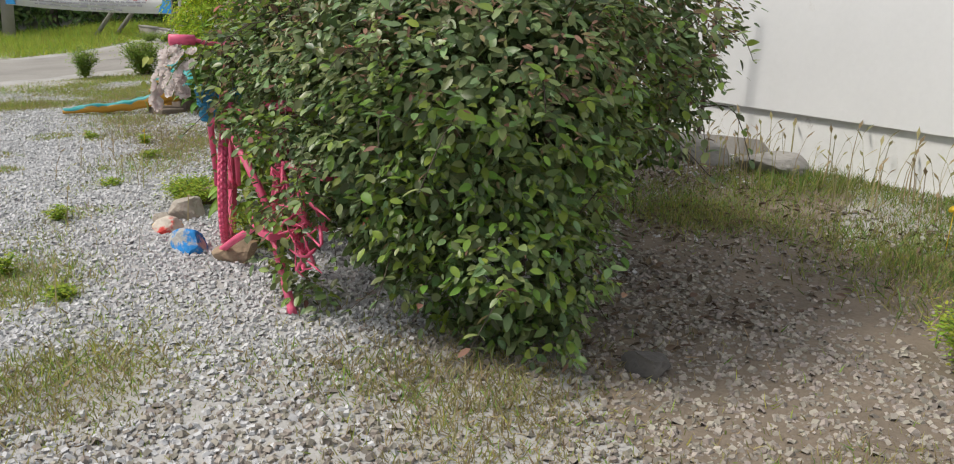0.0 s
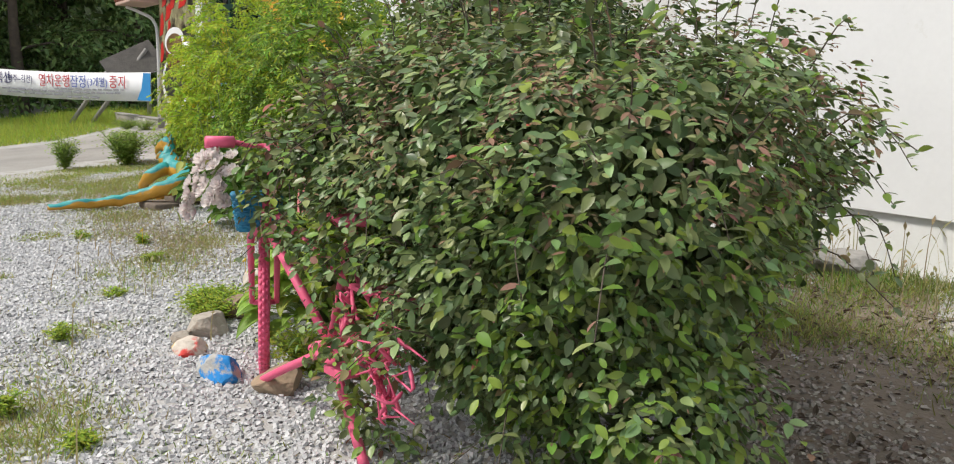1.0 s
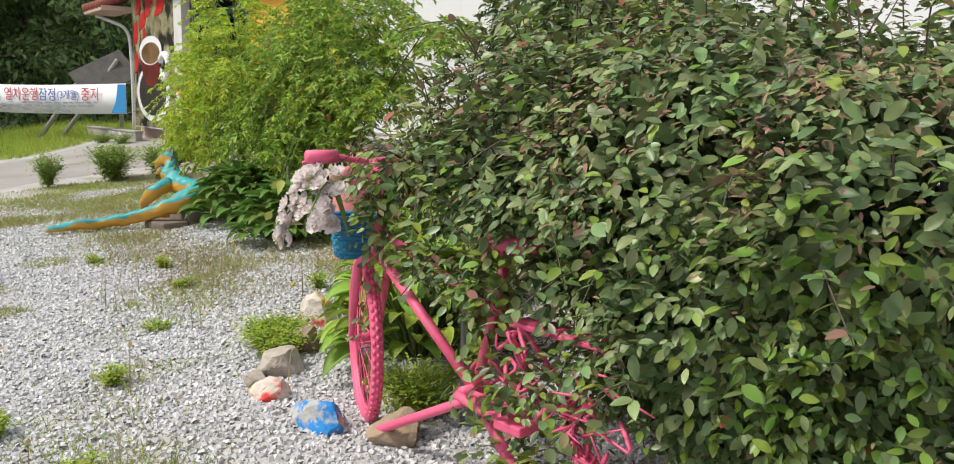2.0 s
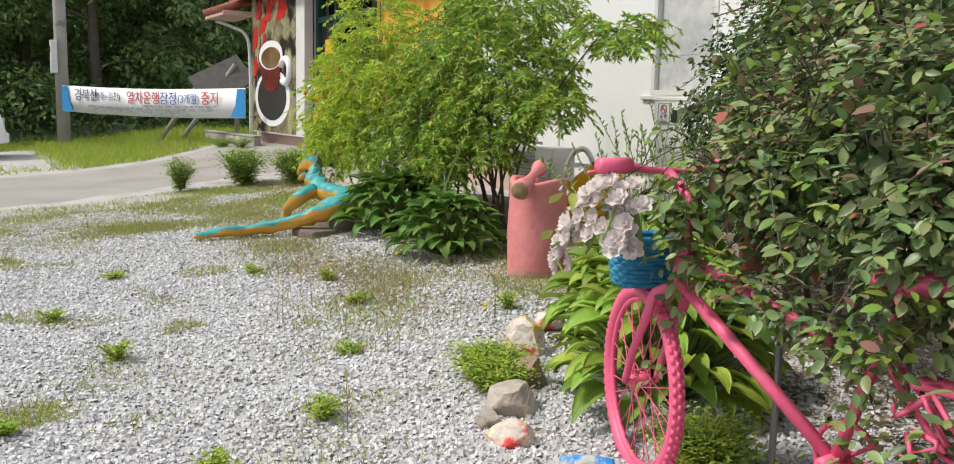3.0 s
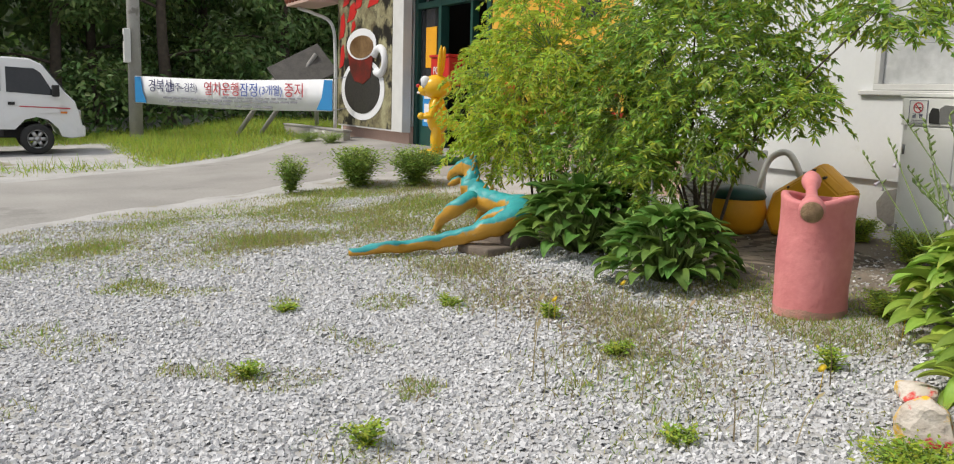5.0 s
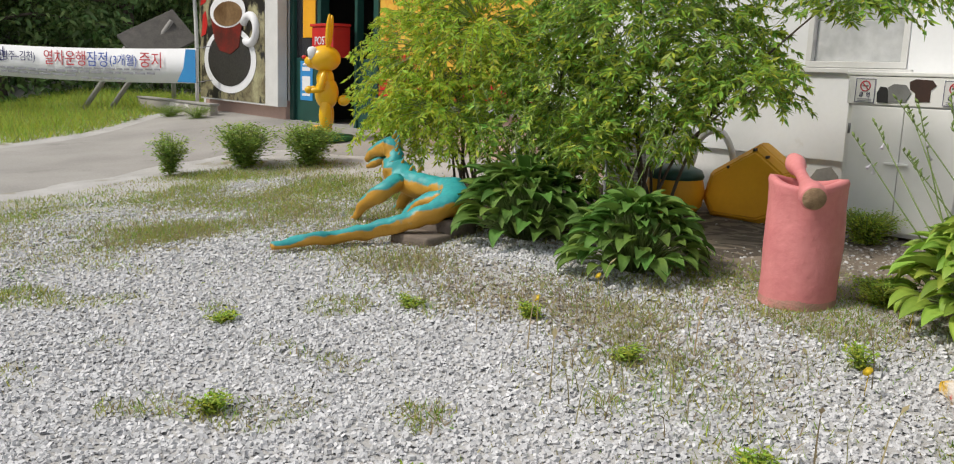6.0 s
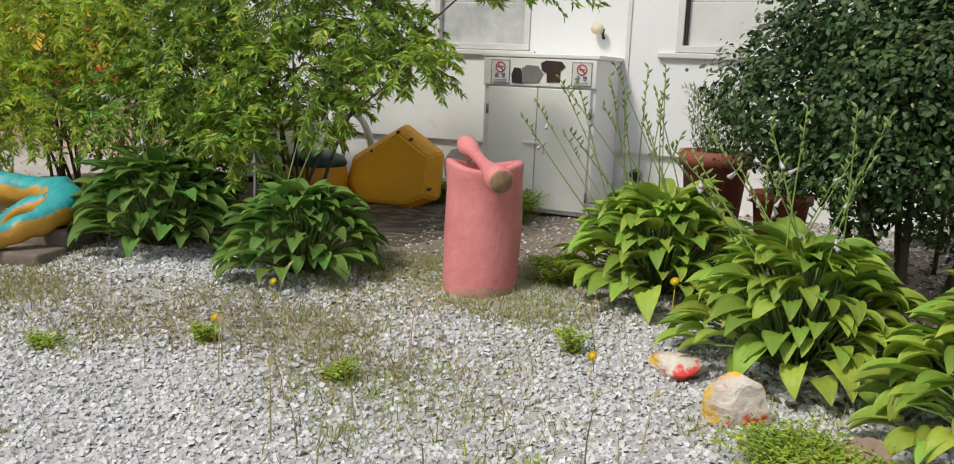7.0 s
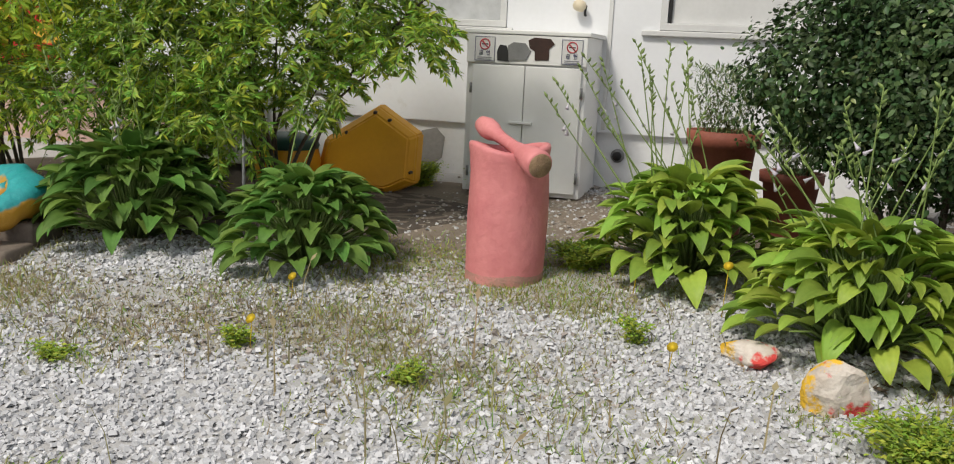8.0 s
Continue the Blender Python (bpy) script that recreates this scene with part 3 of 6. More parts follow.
def writing(text, size, mat, parent, m, label=""):
    cu = bpy.data.curves.new("lettering", "FONT")
    cu.body, cu.size, cu.extrude = text, size, 0.002
    cu.align_x, cu.align_y = "LEFT", "CENTER"
    ob = new("lettering", cu)
    dg = bpy.context.evaluated_depsgraph_get()
    me = bpy.data.meshes.new_from_object(ob.evaluated_get(dg))
    bpy.data.objects.remove(ob)
    me.materials.clear()
    me.materials.append(mat)
    ob = new("lettering", me)
    ob.parent = parent
    ob.matrix_local = m
    if label:
        tagged(ob, label)
    return ob


def banner():
    """Cloth banner between the pole and the house corner."""
    a, b = Vector((-25.75, 1.93, 0)), Vector((-20.45, 4.75, 0))
    ang = math.degrees(math.atan2(b.y - a.y, b.x - a.x))
    L = (b - a).length
    t = thing("banner", a.x, a.y, 0.80, ang, "white cloth banner with blue ends and coloured lettering", "banner")
    bm = bmesh.new()
    n = 48
    H = 0.60

    def sag(u):
        return -0.05 * math.sin(math.pi * u), 0.015 * math.sin(u * 23)
    rows = []
    for k in range(n + 1):
        u = k / n
        z, y = sag(u)
        rows.append([bm.verts.new((u * L, y + d, z + h)) for h in (0, H) for d in (0, 0.004)])
    for r, s in zip(rows, rows[1:]):
        for i, j in ((0, 2), (2, 3), (3, 1), (1, 0)):
            bm.faces.new((r[i], s[i], s[j], r[j]))
    part("cloth", bm, M["banner"], t)
    for x0, x1, x2 in ((0.01, 0.22, 0.42), (L - 0.01, L - 0.22, L - 0.42)):
        bm = bmesh.new()
        polygon_plate(bm, [(x0, 0.01), (x2, 0.01), (x1 + (x2 - x1) * 0.3, 0.25), (x1, H - 0.02), (x0, H - 0.02)], -0.022, -0.017)
        part("end_print", bm, M["blue"], t, "blue corner print", smooth=False)
    up = Matrix.Rotation(radians(90), 4, "X")
    for txt, x, size, mat in [("경북선", 0.50, 0.30, "navy"), ("(영주~김천)", 1.16, 0.20, "navy"), ("열차운행", 2.35, 0.30, "redprint"), ("잠정", 3.45, 0.30, "blueprint"), ("(3개월)", 4.02, 0.22, "blueprint"), ("중지", 4.72, 0.30, "redprint")]:
        writing(txt, size, M[mat], t, Matrix.Translation((x, -0.03, 0.385 - 0.05 * math.sin(math.pi * x / L))) @ up)
    r = random.Random(3)
    for z, x0, x1, h in [(0.235, 2.9, 5.2, 0.028), (0.165, 1.0, 5.1, 0.035), (0.095, 1.2, 3.2, 0.03), (0.06, 3.3, 4.4, 0.035)]:
        x = x0
        while x < x1:
            w = r.uniform(0.12, 0.3)
            zz = z - 0.05 * math.sin(math.pi * x / L)
            boxed("print_bar", (x, min(x + w, x1), -0.026, -0.020, zz - h / 2, zz + h / 2), M["greyprint"], t, bevel=0.001)
            x += w + 0.05
    for x, z in ((0.0, H), (0.0, 0.02), (L, H), (L, 0.02)):
        bm = bmesh.new()
        tube(bm, [(x, 0, z), (x + (0.25 if x else -0.12), 0.1, z + 0.05)], 0.006, 5)
        part("tie_cord", bm, M["greyprint"], t)


M["redprint"] = material("red_print", (0.55, 0.06, 0.08), None, 6, 0.6)
M["blueprint"] = material("blue_letter_print", (0.07, 0.12, 0.45), None, 6, 0.6)
banner()


def utility_pole():
    p = thing("utility_pole", -25.95, 1.95, gz(-25.9, 1.9), label="round grey concrete utility pole", category="pole")
    bm = bmesh.new()
    tube(bm, [(0, 0, -0.2), (0, 0, 3), (0, 0, 9)], [0.15, 0.14, 0.11], 16)
    part("pole_shaft", bm, M["concrete"], p)
    b = boxed("meter_box", (0.02, 0.26, -0.24, -0.1, 1.75, 2.5), M["trimwhite"], p, "pale grey meter box", bevel=0.015)
    boxed("meter_window", (0.08, 0.2, -0.252, -0.241, 2.22, 2.36), M["carglass"], b)
    bm = bmesh.new()
    tube(bm, curve_pts([(-0.14, -0.1, 3.2), (-0.17, -0.1, 2.2), (-0.15, -0.12, 1.2), (-0.2, -0.12, 0.6), (-0.16, -0.1, 0.1)], 20), 0.012, 6)
    part("cable", bm, M["rubber"], p)


utility_pole()


# ---- plants ----
def ellipsoid_points(rng, blobs, n, jitter=0.10, keep=0.8):
    """Points near the outer skin of a union of ellipsoids, with the outward direction."""
    out, nor = [], []
    area = np.array([r[0] * r[1] + r[1] * r[2] + r[0] * r[2] for _, r in blobs])
    for (c, r), a in zip(blobs, area / area.sum()):
        m = int(n * a * 1.6)
        d = rng.normal(size=(m, 3))
        d /= np.linalg.norm(d, axis=1)[:, None]
        s = 1 + rng.normal(size=m) * jitter - 0.05
        p = np.array(c) + d * np.array(r) * s[:, None]
        deep = np.zeros(m, bool)
        for c2, r2 in blobs:
            if c2 is c:
                continue
            deep |= (((p - np.array(c2)) / np.array(r2)) ** 2).sum(1) < keep ** 2
        q = d / np.array(r)
        q /= np.linalg.norm(q, axis=1)[:, None]
        out.append(p[~deep])
        nor.append(q[~deep])
    return np.concatenate(out), np.concatenate(nor)


def facing(rng, nor, lift=0.5, jitter=0.5):
    """Rotations that lay leaves (along +y, face +z) with the face outward and the tip down-outward."""
    n = len(nor)
    f = nor + rng.normal(size=(n, 3)) * jitter + np.array([0, 0, lift])
    f /= np.linalg.norm(f, axis=1)[:, None]
    t = nor * 0.6 + rng.normal(size=(n, 3)) * 0.7 + np.array([0, 0, -0.35])
    t -= f * (t * f).sum(1)[:, None]
    t /= np.linalg.norm(t, axis=1)[:, None]
    s = np.cross(t, f)
    return np.stack([s, t, f], 2)


def vine_bush():
    b = thing("honeysuckle_bush", -3.4, 2.3, 0.0, label="dense dark green honeysuckle sprawling over the bicycle", category="bush")
    o = np.array([-3.4, 2.3, 0.0])
    r = np.random.default_rng(11)
    leaves = [M["bushleaf"], M["bushleaf_new"], M["bushdry"], M["reddot"]]
    p, nrm = ellipsoid_points(r, BUSH, 47000, 0.07)
    lump = np.array([noise.noise(Vector(q) * 3.2) + 0.6 * noise.noise(Vector(q) * 8.0) for q in p])
    p = p + nrm * (lump * 0.23)[:, None]
    ok = (p[:, 2] > ground_z(p[:, 0], p[:, 1]) + 0.04) & (lump > -0.62 + r.uniform(0, 0.35, len(p)))
    p, nrm, lump = p[ok], nrm[ok], lump[ok]
    n = len(p)
    # withered tips gather in patches on the crest; young leaves low at the near end
    patch = np.array([noise.noise(Vector(q) * 4.3 + Vector((9, 3, 1))) for q in p])
    pick = r.uniform(size=n)
    dry = pick < np.clip(0.44 + 1.2 * patch, 0.05, 0.85) * smooth01(0.6, 1.2, p[:, 2]) * smooth01(-4.8, -4.3, p[:, 0]) + 0.02
    low = smooth01(-3.3, -2.7, p[:, 0]) * smooth01(1.15, 0.75, p[:, 2])
    young = (~dry) & (pick > 0.94 - 0.32 * low)
    slot = np.where(dry, 2, np.where(young, 1, 0))
    slot = np.where(pick > 0.9985, 3, slot)
    size = (0.020 + 0.044 * r.beta(1.3, 2.0, n)) * np.where(young, 1.12, 1) * np.where(dry, 0.72, 1)
    wide = r.uniform(0.85, 1.2, n) * np.where(dry, 0.7, 1)
    scatter("crown", OVATE, p - o, facing(r, nrm, 1.5, 0.6), np.stack([size * wide, size, size * r.uniform(0.5, 1.2, n)], 1), leaves, b, smooth=True, slots=slot)
    # inner leaves
    p, nrm = ellipsoid_points(r, [(c, tuple(k * 0.80 for k in q)) for c, q in BUSH], 13000, 0.12, 0.5)
    ok = p[:, 2] > ground_z(p[:, 0], p[:, 1]) + 0.05
    p, nrm = p[ok], nrm[ok]
    scatter("inner_leaves", OVATE, p - o, facing(r, nrm, 0.3, 0.8), r.uniform(0.045, 0.075, len(p)), M["bushleaf"], b, smooth=True)
    # runners that climb over the bicycle's stem, saddle, frame and stays
    pts, nn = [], []
    for a, e, w, m in [((-4.50, 1.49, 0.70), (-4.53, 1.50, 0.93), 0.085, 260), ((-4.50, 1.54, 0.93), (-4.15, 1.66, 1.0), 0.12, 520), ((-4.36, 1.50, 0.70), (-3.95, 1.53, 0.60), 0.075, 330),
                       ((-4.52, 1.50, 0.66), (-4.60, 1.50, 0.30), 0.05, 30), ((-3.90, 1.52, 0.50), (-3.82, 1.55, 0.85), 0.10, 300), ((-3.85, 1.50, 0.34), (-3.35, 1.52, 0.42), 0.13, 420), ((-3.9, 1.52, 0.14), (-3.5, 1.52, 0.16), 0.08, 120), ((-3.9, 1.62, 0.02), (-3.4, 1.6, 0.04), 0.09, 150)]:
        u = r.uniform(0, 1, (m, 1))
        d = r.normal(size=(m, 3))
        d /= np.linalg.norm(d, axis=1)[:, None]
        pts.append(np.array(a) * (1 - u) + np.array(e) * u + d * w * r.uniform(0.4, 1.25, (m, 1)))
        nn.append(d)
    p, nrm = np.concatenate(pts), np.concatenate(nn)
    ok = p[:, 2] > ground_z(p[:, 0], p[:, 1]) + 0.01
    p, nrm = p[ok], nrm[ok]
    size = r.uniform(0.025, 0.058, len(p))
    scatter("runner_leaves", OVATE, p - o, facing(r, nrm, 1.2, 0.6), np.stack([size * 1.05, size, size], 1), leaves[:3], b, smooth=True, slots=r.choice(3, len(p), p=[0.68, 0.22, 0.10]))
    # shoots that arch out of the crown, with paired leaves
    rr = random.Random(5)
    pts, dirs = [], []
    bm = bmesh.new()
    for k in range(430):
        c, q = BUSH[rr.randrange(len(BUSH))]
        a, e = rr.uniform(0, 6.283), rr.uniform(-0.5, 1.3)
        d = Vector((math.cos(a) * math.cos(e), math.sin(a) * math.cos(e), math.sin(e)))
        s = Vector(c) + Vector((d.x * q[0], d.y * q[1], d.z * q[2])) * 0.93
        if s.z < 0.15 or any(((s.x - c2[0]) / q2[0]) ** 2 + ((s.y - c2[1]) / q2[1]) ** 2 + ((s.z - c2[2]) / q2[2]) ** 2 < 0.7 for c2, q2 in BUSH):
            continue
        L = rr.uniform(0.10, 0.30) * (1.5 if k % 6 == 0 else 1)
        path = curve_pts([s, s + d * L * 0.5 + Vector((0, 0, 0.06)), s + d * L + Vector((rr.uniform(-.1, .1), rr.uniform(-.1, .1), -0.25 * L))], 8)
        tube(bm, [v - Vector(o) for v in path], [0.003 - 0.0002 * i for i in range(8)], 4)
        for i in range(2, 8):
            for sgn in (-1, 1):
                side = Vector((-d.y, d.x, 0.2)).normalized() * sgn
                pts.append(path[i]); dirs.append((side * (1 if i % 2 else 0.6) + d * 0.6 + Vector((0, 0, rr.uniform(-.5, .3)))).normalized())
    part("shoot_mass", bm, M["bark"], b)["kind"] = "stuff"
    pts, dirs = np.array(pts), np.array(dirs)
    f = np.array([0, 0, 1.0]) + r.normal(size=dirs.shape) * 0.3
    f -= dirs * (f * dirs).sum(1)[:, None]
    f /= np.linalg.norm(f, axis=1)[:, None]
    turn = np.stack([np.cross(dirs, f), dirs, f], 2)
    size = r.uniform(0.028, 0.06, len(pts))
    scatter("shoot_leaves", OVATE, pts - o, turn, np.stack([size * 1.05, size, size], 1), leaves[:3], b, smooth=True, slots=r.choice(3, len(pts), p=[0.62, 0.26, 0.12]))
    # stems below
    for x, y, s in [(-2.95, 2.3, 0.02), (-3.4, 2.5, 0.025), (-4.6, 2.8, 0.02), (-3.9, 2.6, 0.022)]:
        bm = bmesh.new()
        z = gz(x, y)
        tube(bm, [Vector(v) - Vector(o) for v in curve_pts([(x, y, z - 0.05), (x + rr.uniform(-.06, .06), y + rr.uniform(-.06, .06), z + 0.4), (x + rr.uniform(-.15, .15), y + rr.uniform(-.1, .1), z + 0.8), (x + rr.uniform(-.25, .25), y, z + 1.15)], 12)], [s * (1 - 0.05 * i) for i in range(12)], 7)
        part("stem", bm, M["bark"], b)


BUSH = [((-2.90, 2.08, 0.86), (0.42, 0.52, 0.52)), ((-2.78, 2.08, 0.34), (0.27, 0.30, 0.38)), ((-3.40, 2.05, 1.02), (0.58, 0.58, 0.50)), ((-3.22, 1.92, 0.66), (0.42, 0.42, 0.42)), ((-3.12, 2.65, 1.02), (0.42, 0.50, 0.48)),
        ((-4.06, 2.02, 1.10), (0.46, 0.42, 0.36)), ((-3.75, 2.75, 1.12), (0.72, 0.52, 0.45)), ((-4.55, 2.75, 1.14), (0.70, 0.55, 0.40)),
        ((-3.22, 1.84, 0.46), (0.24, 0.24, 0.32)), ((-3.86, 1.74, 0.90), (0.34, 0.28, 0.24)), ((-4.40, 1.78, 1.0), (0.22, 0.20, 0.16)), ((-3.58, 1.88, 0.68), (0.28, 0.24, 0.28)), ((-5.0, 2.92, 1.28), (0.52, 0.42, 0.44)), ((-4.72, 2.75, 1.58), (0.48, 0.38, 0.32))]
vine_bush()


def dark_shrub():
    """A round, small-leaved evergreen shrub on several thin stems, standing over the pots."""
    x0, y0 = -5.55, 3.5
    s = thing("evergreen_shrub", x0, y0, gz(x0, y0), label="dense rounded dark green small-leaved shrub over the pots", category="shrub")
    o = np.array([x0, y0, gz(x0, y0)])
    r = np.random.default_rng(19)
    rr = random.Random(19)
    blobs = [((-5.98, 3.62, 1.08), (0.58, 0.46, 0.40)), ((-5.40, 3.40, 1.20), (0.74, 0.52, 0.54)), ((-5.70, 3.45, 0.82), (0.52, 0.42, 0.30)), ((-5.78, 3.60, 1.42), (0.48, 0.40, 0.34)), ((-5.35, 3.6, 1.68), (0.55, 0.45, 0.32))]
    for name, k, n, jit, keep, lo, hi, lift in [("crown", 1.0, 22000, 0.08, 0.8, 0.020, 0.044, 0.6), ("inner_leaves", 0.78, 11000, 0.14, 0.4, 0.03, 0.05, 0.2)]:
        p, nrm = ellipsoid_points(r, [(c, tuple(k * v for v in q)) for c, q in blobs], n, jit, keep)
        lump = np.array([noise.noise(Vector(q) * 4.0) + 0.5 * noise.noise(Vector(q) * 9.0) for q in p])
        p = p + nrm * (lump * 0.18)[:, None]
        size = r.uniform(lo, hi, len(p))
        scatter(name, OVATE, p - o, facing(r, nrm, lift, 0.55), np.stack([size * 1.1, size, size], 1), [M["darkleaf"], M["bushleaf"]], s, smooth=True, slots=(r.uniform(size=len(p)) > 0.93).astype(int))
    for k in range(8):
        a = k * 0.8
        b = Vector((math.cos(a) * 0.10 + rr.uniform(-.12, .12), math.sin(a) * 0.10, -0.05))
        e = Vector((math.cos(a) * 0.45 - 0.1, math.sin(a) * 0.3 + 0.05, 1.05 + rr.uniform(-.1, .2)))
        bm = bmesh.new()
        tube(bm, curve_pts([b, b.lerp(e, 0.4) + Vector((rr.uniform(-.08, .08), 0, 0.1)), e], 12), [0.022 * (1 - 0.05 * i) for i in range(12)], 7)
        part("stem", bm, M["bark"], s)


dark_shrub()


def hosta_leaf_mesh(name, length, width, mat, arch):
    """One ribbed hosta blade on its stalk, arching along +y."""
    bm = bmesh.new()
    n, m = 9, 8
    grid = []
    for i in range(n + 1):
        u = i / n
        w = width * (math.sin(math.pi * min(1, u ** 0.66)) ** 0.95) * 0.5 * (1 if u < 1 else 0)
        row = []
        for j in range(m + 1):
            v = j / m * 2 - 1
            rib = 0.006 * math.cos(v * math.pi * 4) * (1 if w > 0.02 else 0)
            row.append((v * w, u, abs(v) * w * 0.28 + rib))
        grid.append(row)
    # bend
    y = z = 0.0
    verts = []
    for i in range(n + 1):
        a = 0.9 - arch * (i / n)
        row = [bm.verts.new((x, y + -math.sin(a) * h, z + math.cos(a) * h)) for x, u, h in grid[i]]
        verts.append(row)
        y += math.cos(a) * length / n
        z += math.sin(a) * length / n
    for a, b in zip(verts, verts[1:]):
        for j in range(m):
            bm.faces.new((a[j], a[j + 1], b[j + 1], b[j]))
    bmesh.ops.remove_doubles(bm, verts=bm.verts, dist=0.0004)
    bm.normal_update()
    me = bpy.data.meshes.new(name)
    bm.to_mesh(me)
    bm.free()
    for f in me.polygons:
        f.use_smooth = True
    me.materials.append(mat)
    return me


HOSTA = {k: [hosta_leaf_mesh("leaf", l, w, M[k], a) for l, w, a in [(0.27, 0.135, 1.6), (0.24, 0.115, 1.9), (0.30, 0.125, 1.35), (0.22, 0.11, 2.1), (0.25, 0.13, 1.1)]] for k in ("hosta", "hosta_shaded")}


def hosta(x, y, radius, height, leaves, seed, mat="hosta", scapes=0, flowers=False, label="", lean=(0, 0)):
    r = random.Random(seed)
    h = thing("hosta", x, y, gz(x, y), label=label or "clump of broad green hosta leaves", category="hosta", group="hostas in the border")
    stalks = bmesh.new()
    for k in range(leaves):
        f = (k + 0.5) / leaves                  # 0 inside, 1 outside
        a = k * 2.39996 + r.uniform(-0.3, 0.3)
        rad = radius * (0.06 + 0.62 * f ** 0.7)
        z = height * (1.0 - 0.84 * f ** 1.5) + r.uniform(-0.02, 0.02)
        base = Vector((math.cos(a) * rad * 0.25, math.sin(a) * rad * 0.25, 0.0))
        tip = Vector((math.cos(a) * rad, math.sin(a) * rad, max(0.05, z)))
        tube(stalks, [base, base.lerp(tip, 0.6) + Vector((0, 0, 0.03)), tip], [0.006, 0.005, 0.004], 5)
        ob = new("leaf", r.choice(HOSTA[mat]))
        ob.parent = h
        s = r.uniform(0.50, 0.84) * radius / 0.5
        tilt = 8 - 38 * f + r.uniform(-14, 14)
        ob.matrix_local = Matrix.Translation(tip) @ Matrix.Rotation(a - math.pi / 2 + r.uniform(-0.35, 0.35), 4, "Z") @ Matrix.Rotation(radians(tilt), 4, "X") @ Matrix.Rotation(radians(r.uniform(-18, 18)), 4, "Y") @ Matrix.Diagonal((s, s, s, 1))
    part("stalk_mass", stalks, M["stalk"], h)["kind"] = "stuff"
    for k in range(scapes):
        a = r.uniform(0, 6.28)
        top = Vector((lean[0] + r.uniform(-.45, .40), lean[1] + r.uniform(-.3, .25), r.uniform(0.72, 1.14)))
        path = curve_pts([(math.cos(a) * 0.16, math.sin(a) * 0.16, 0.1), Vector((math.cos(a) * 0.10, math.sin(a) * 0.10, 0.06)) + top * 0.48, top], 14)
        bm = bmesh.new()
        tube(bm, path, [0.0050 - 0.0002 * i for i in range(14)], 6)
        d = (path[-1] - path[-2]).normalized()
        for i in range(7):
            p = path[-1] - d * i * 0.03
            b = Vector((r.uniform(-1, 1), r.uniform(-1, 1), 0.9)).normalized()
            tube(bm, [p, p + b * 0.015, p + b * 0.034], [0.003, 0.0078 - 0.0005 * i, 0.002], 6)
        s = part("flower_stem", bm, M["stalk"], h)
        if flowers and r.random() < 0.55:
            for i in range(r.randint(1, 2)):
                bm = bmesh.new()
                p = path[-1] - d * r.uniform(0.10, 0.28)
                b = Vector((r.uniform(-1, 1), r.uniform(-1, 1), -0.6)).normalized()
                tube(bm, [p, p + b * 0.016, p + b * 0.032, p + b * 0.040], [0.002, 0.0045, 0.008, 0.011], 6)
                part("flower", bm, M["hostaflower"], s, "pale lilac bell flower")
    return h


# first two clumps take the leaf colour with the shrubs' shade in it
hosta(-9.75, 3.05, 0.62, 0.46, 235, 1, "hosta_shaded", 9, True, "large shaded hosta clump with thin flower stems")
hosta(-8.62, 2.95, 0.52, 0.40, 215, 2, "hosta_shaded", 2, False, "spreading green hosta beside the pink mortar")
hosta(-6.74, 3.44, 0.58, 0.44, 225, 3, "hosta", 20, True, "bright green hosta with tall budding flower stems", (-0.30, 0.1))
hosta(-6.0, 2.66, 0.56, 0.44, 225, 4, "hosta", 18, True, "bright green hosta with lilac flowers on tall stems", (-0.1, 0.0))
hosta(-5.25, 2.15, 0.56, 0.46, 225, 5, "hosta", 3, False, "bright green hosta behind the bicycle wheel")


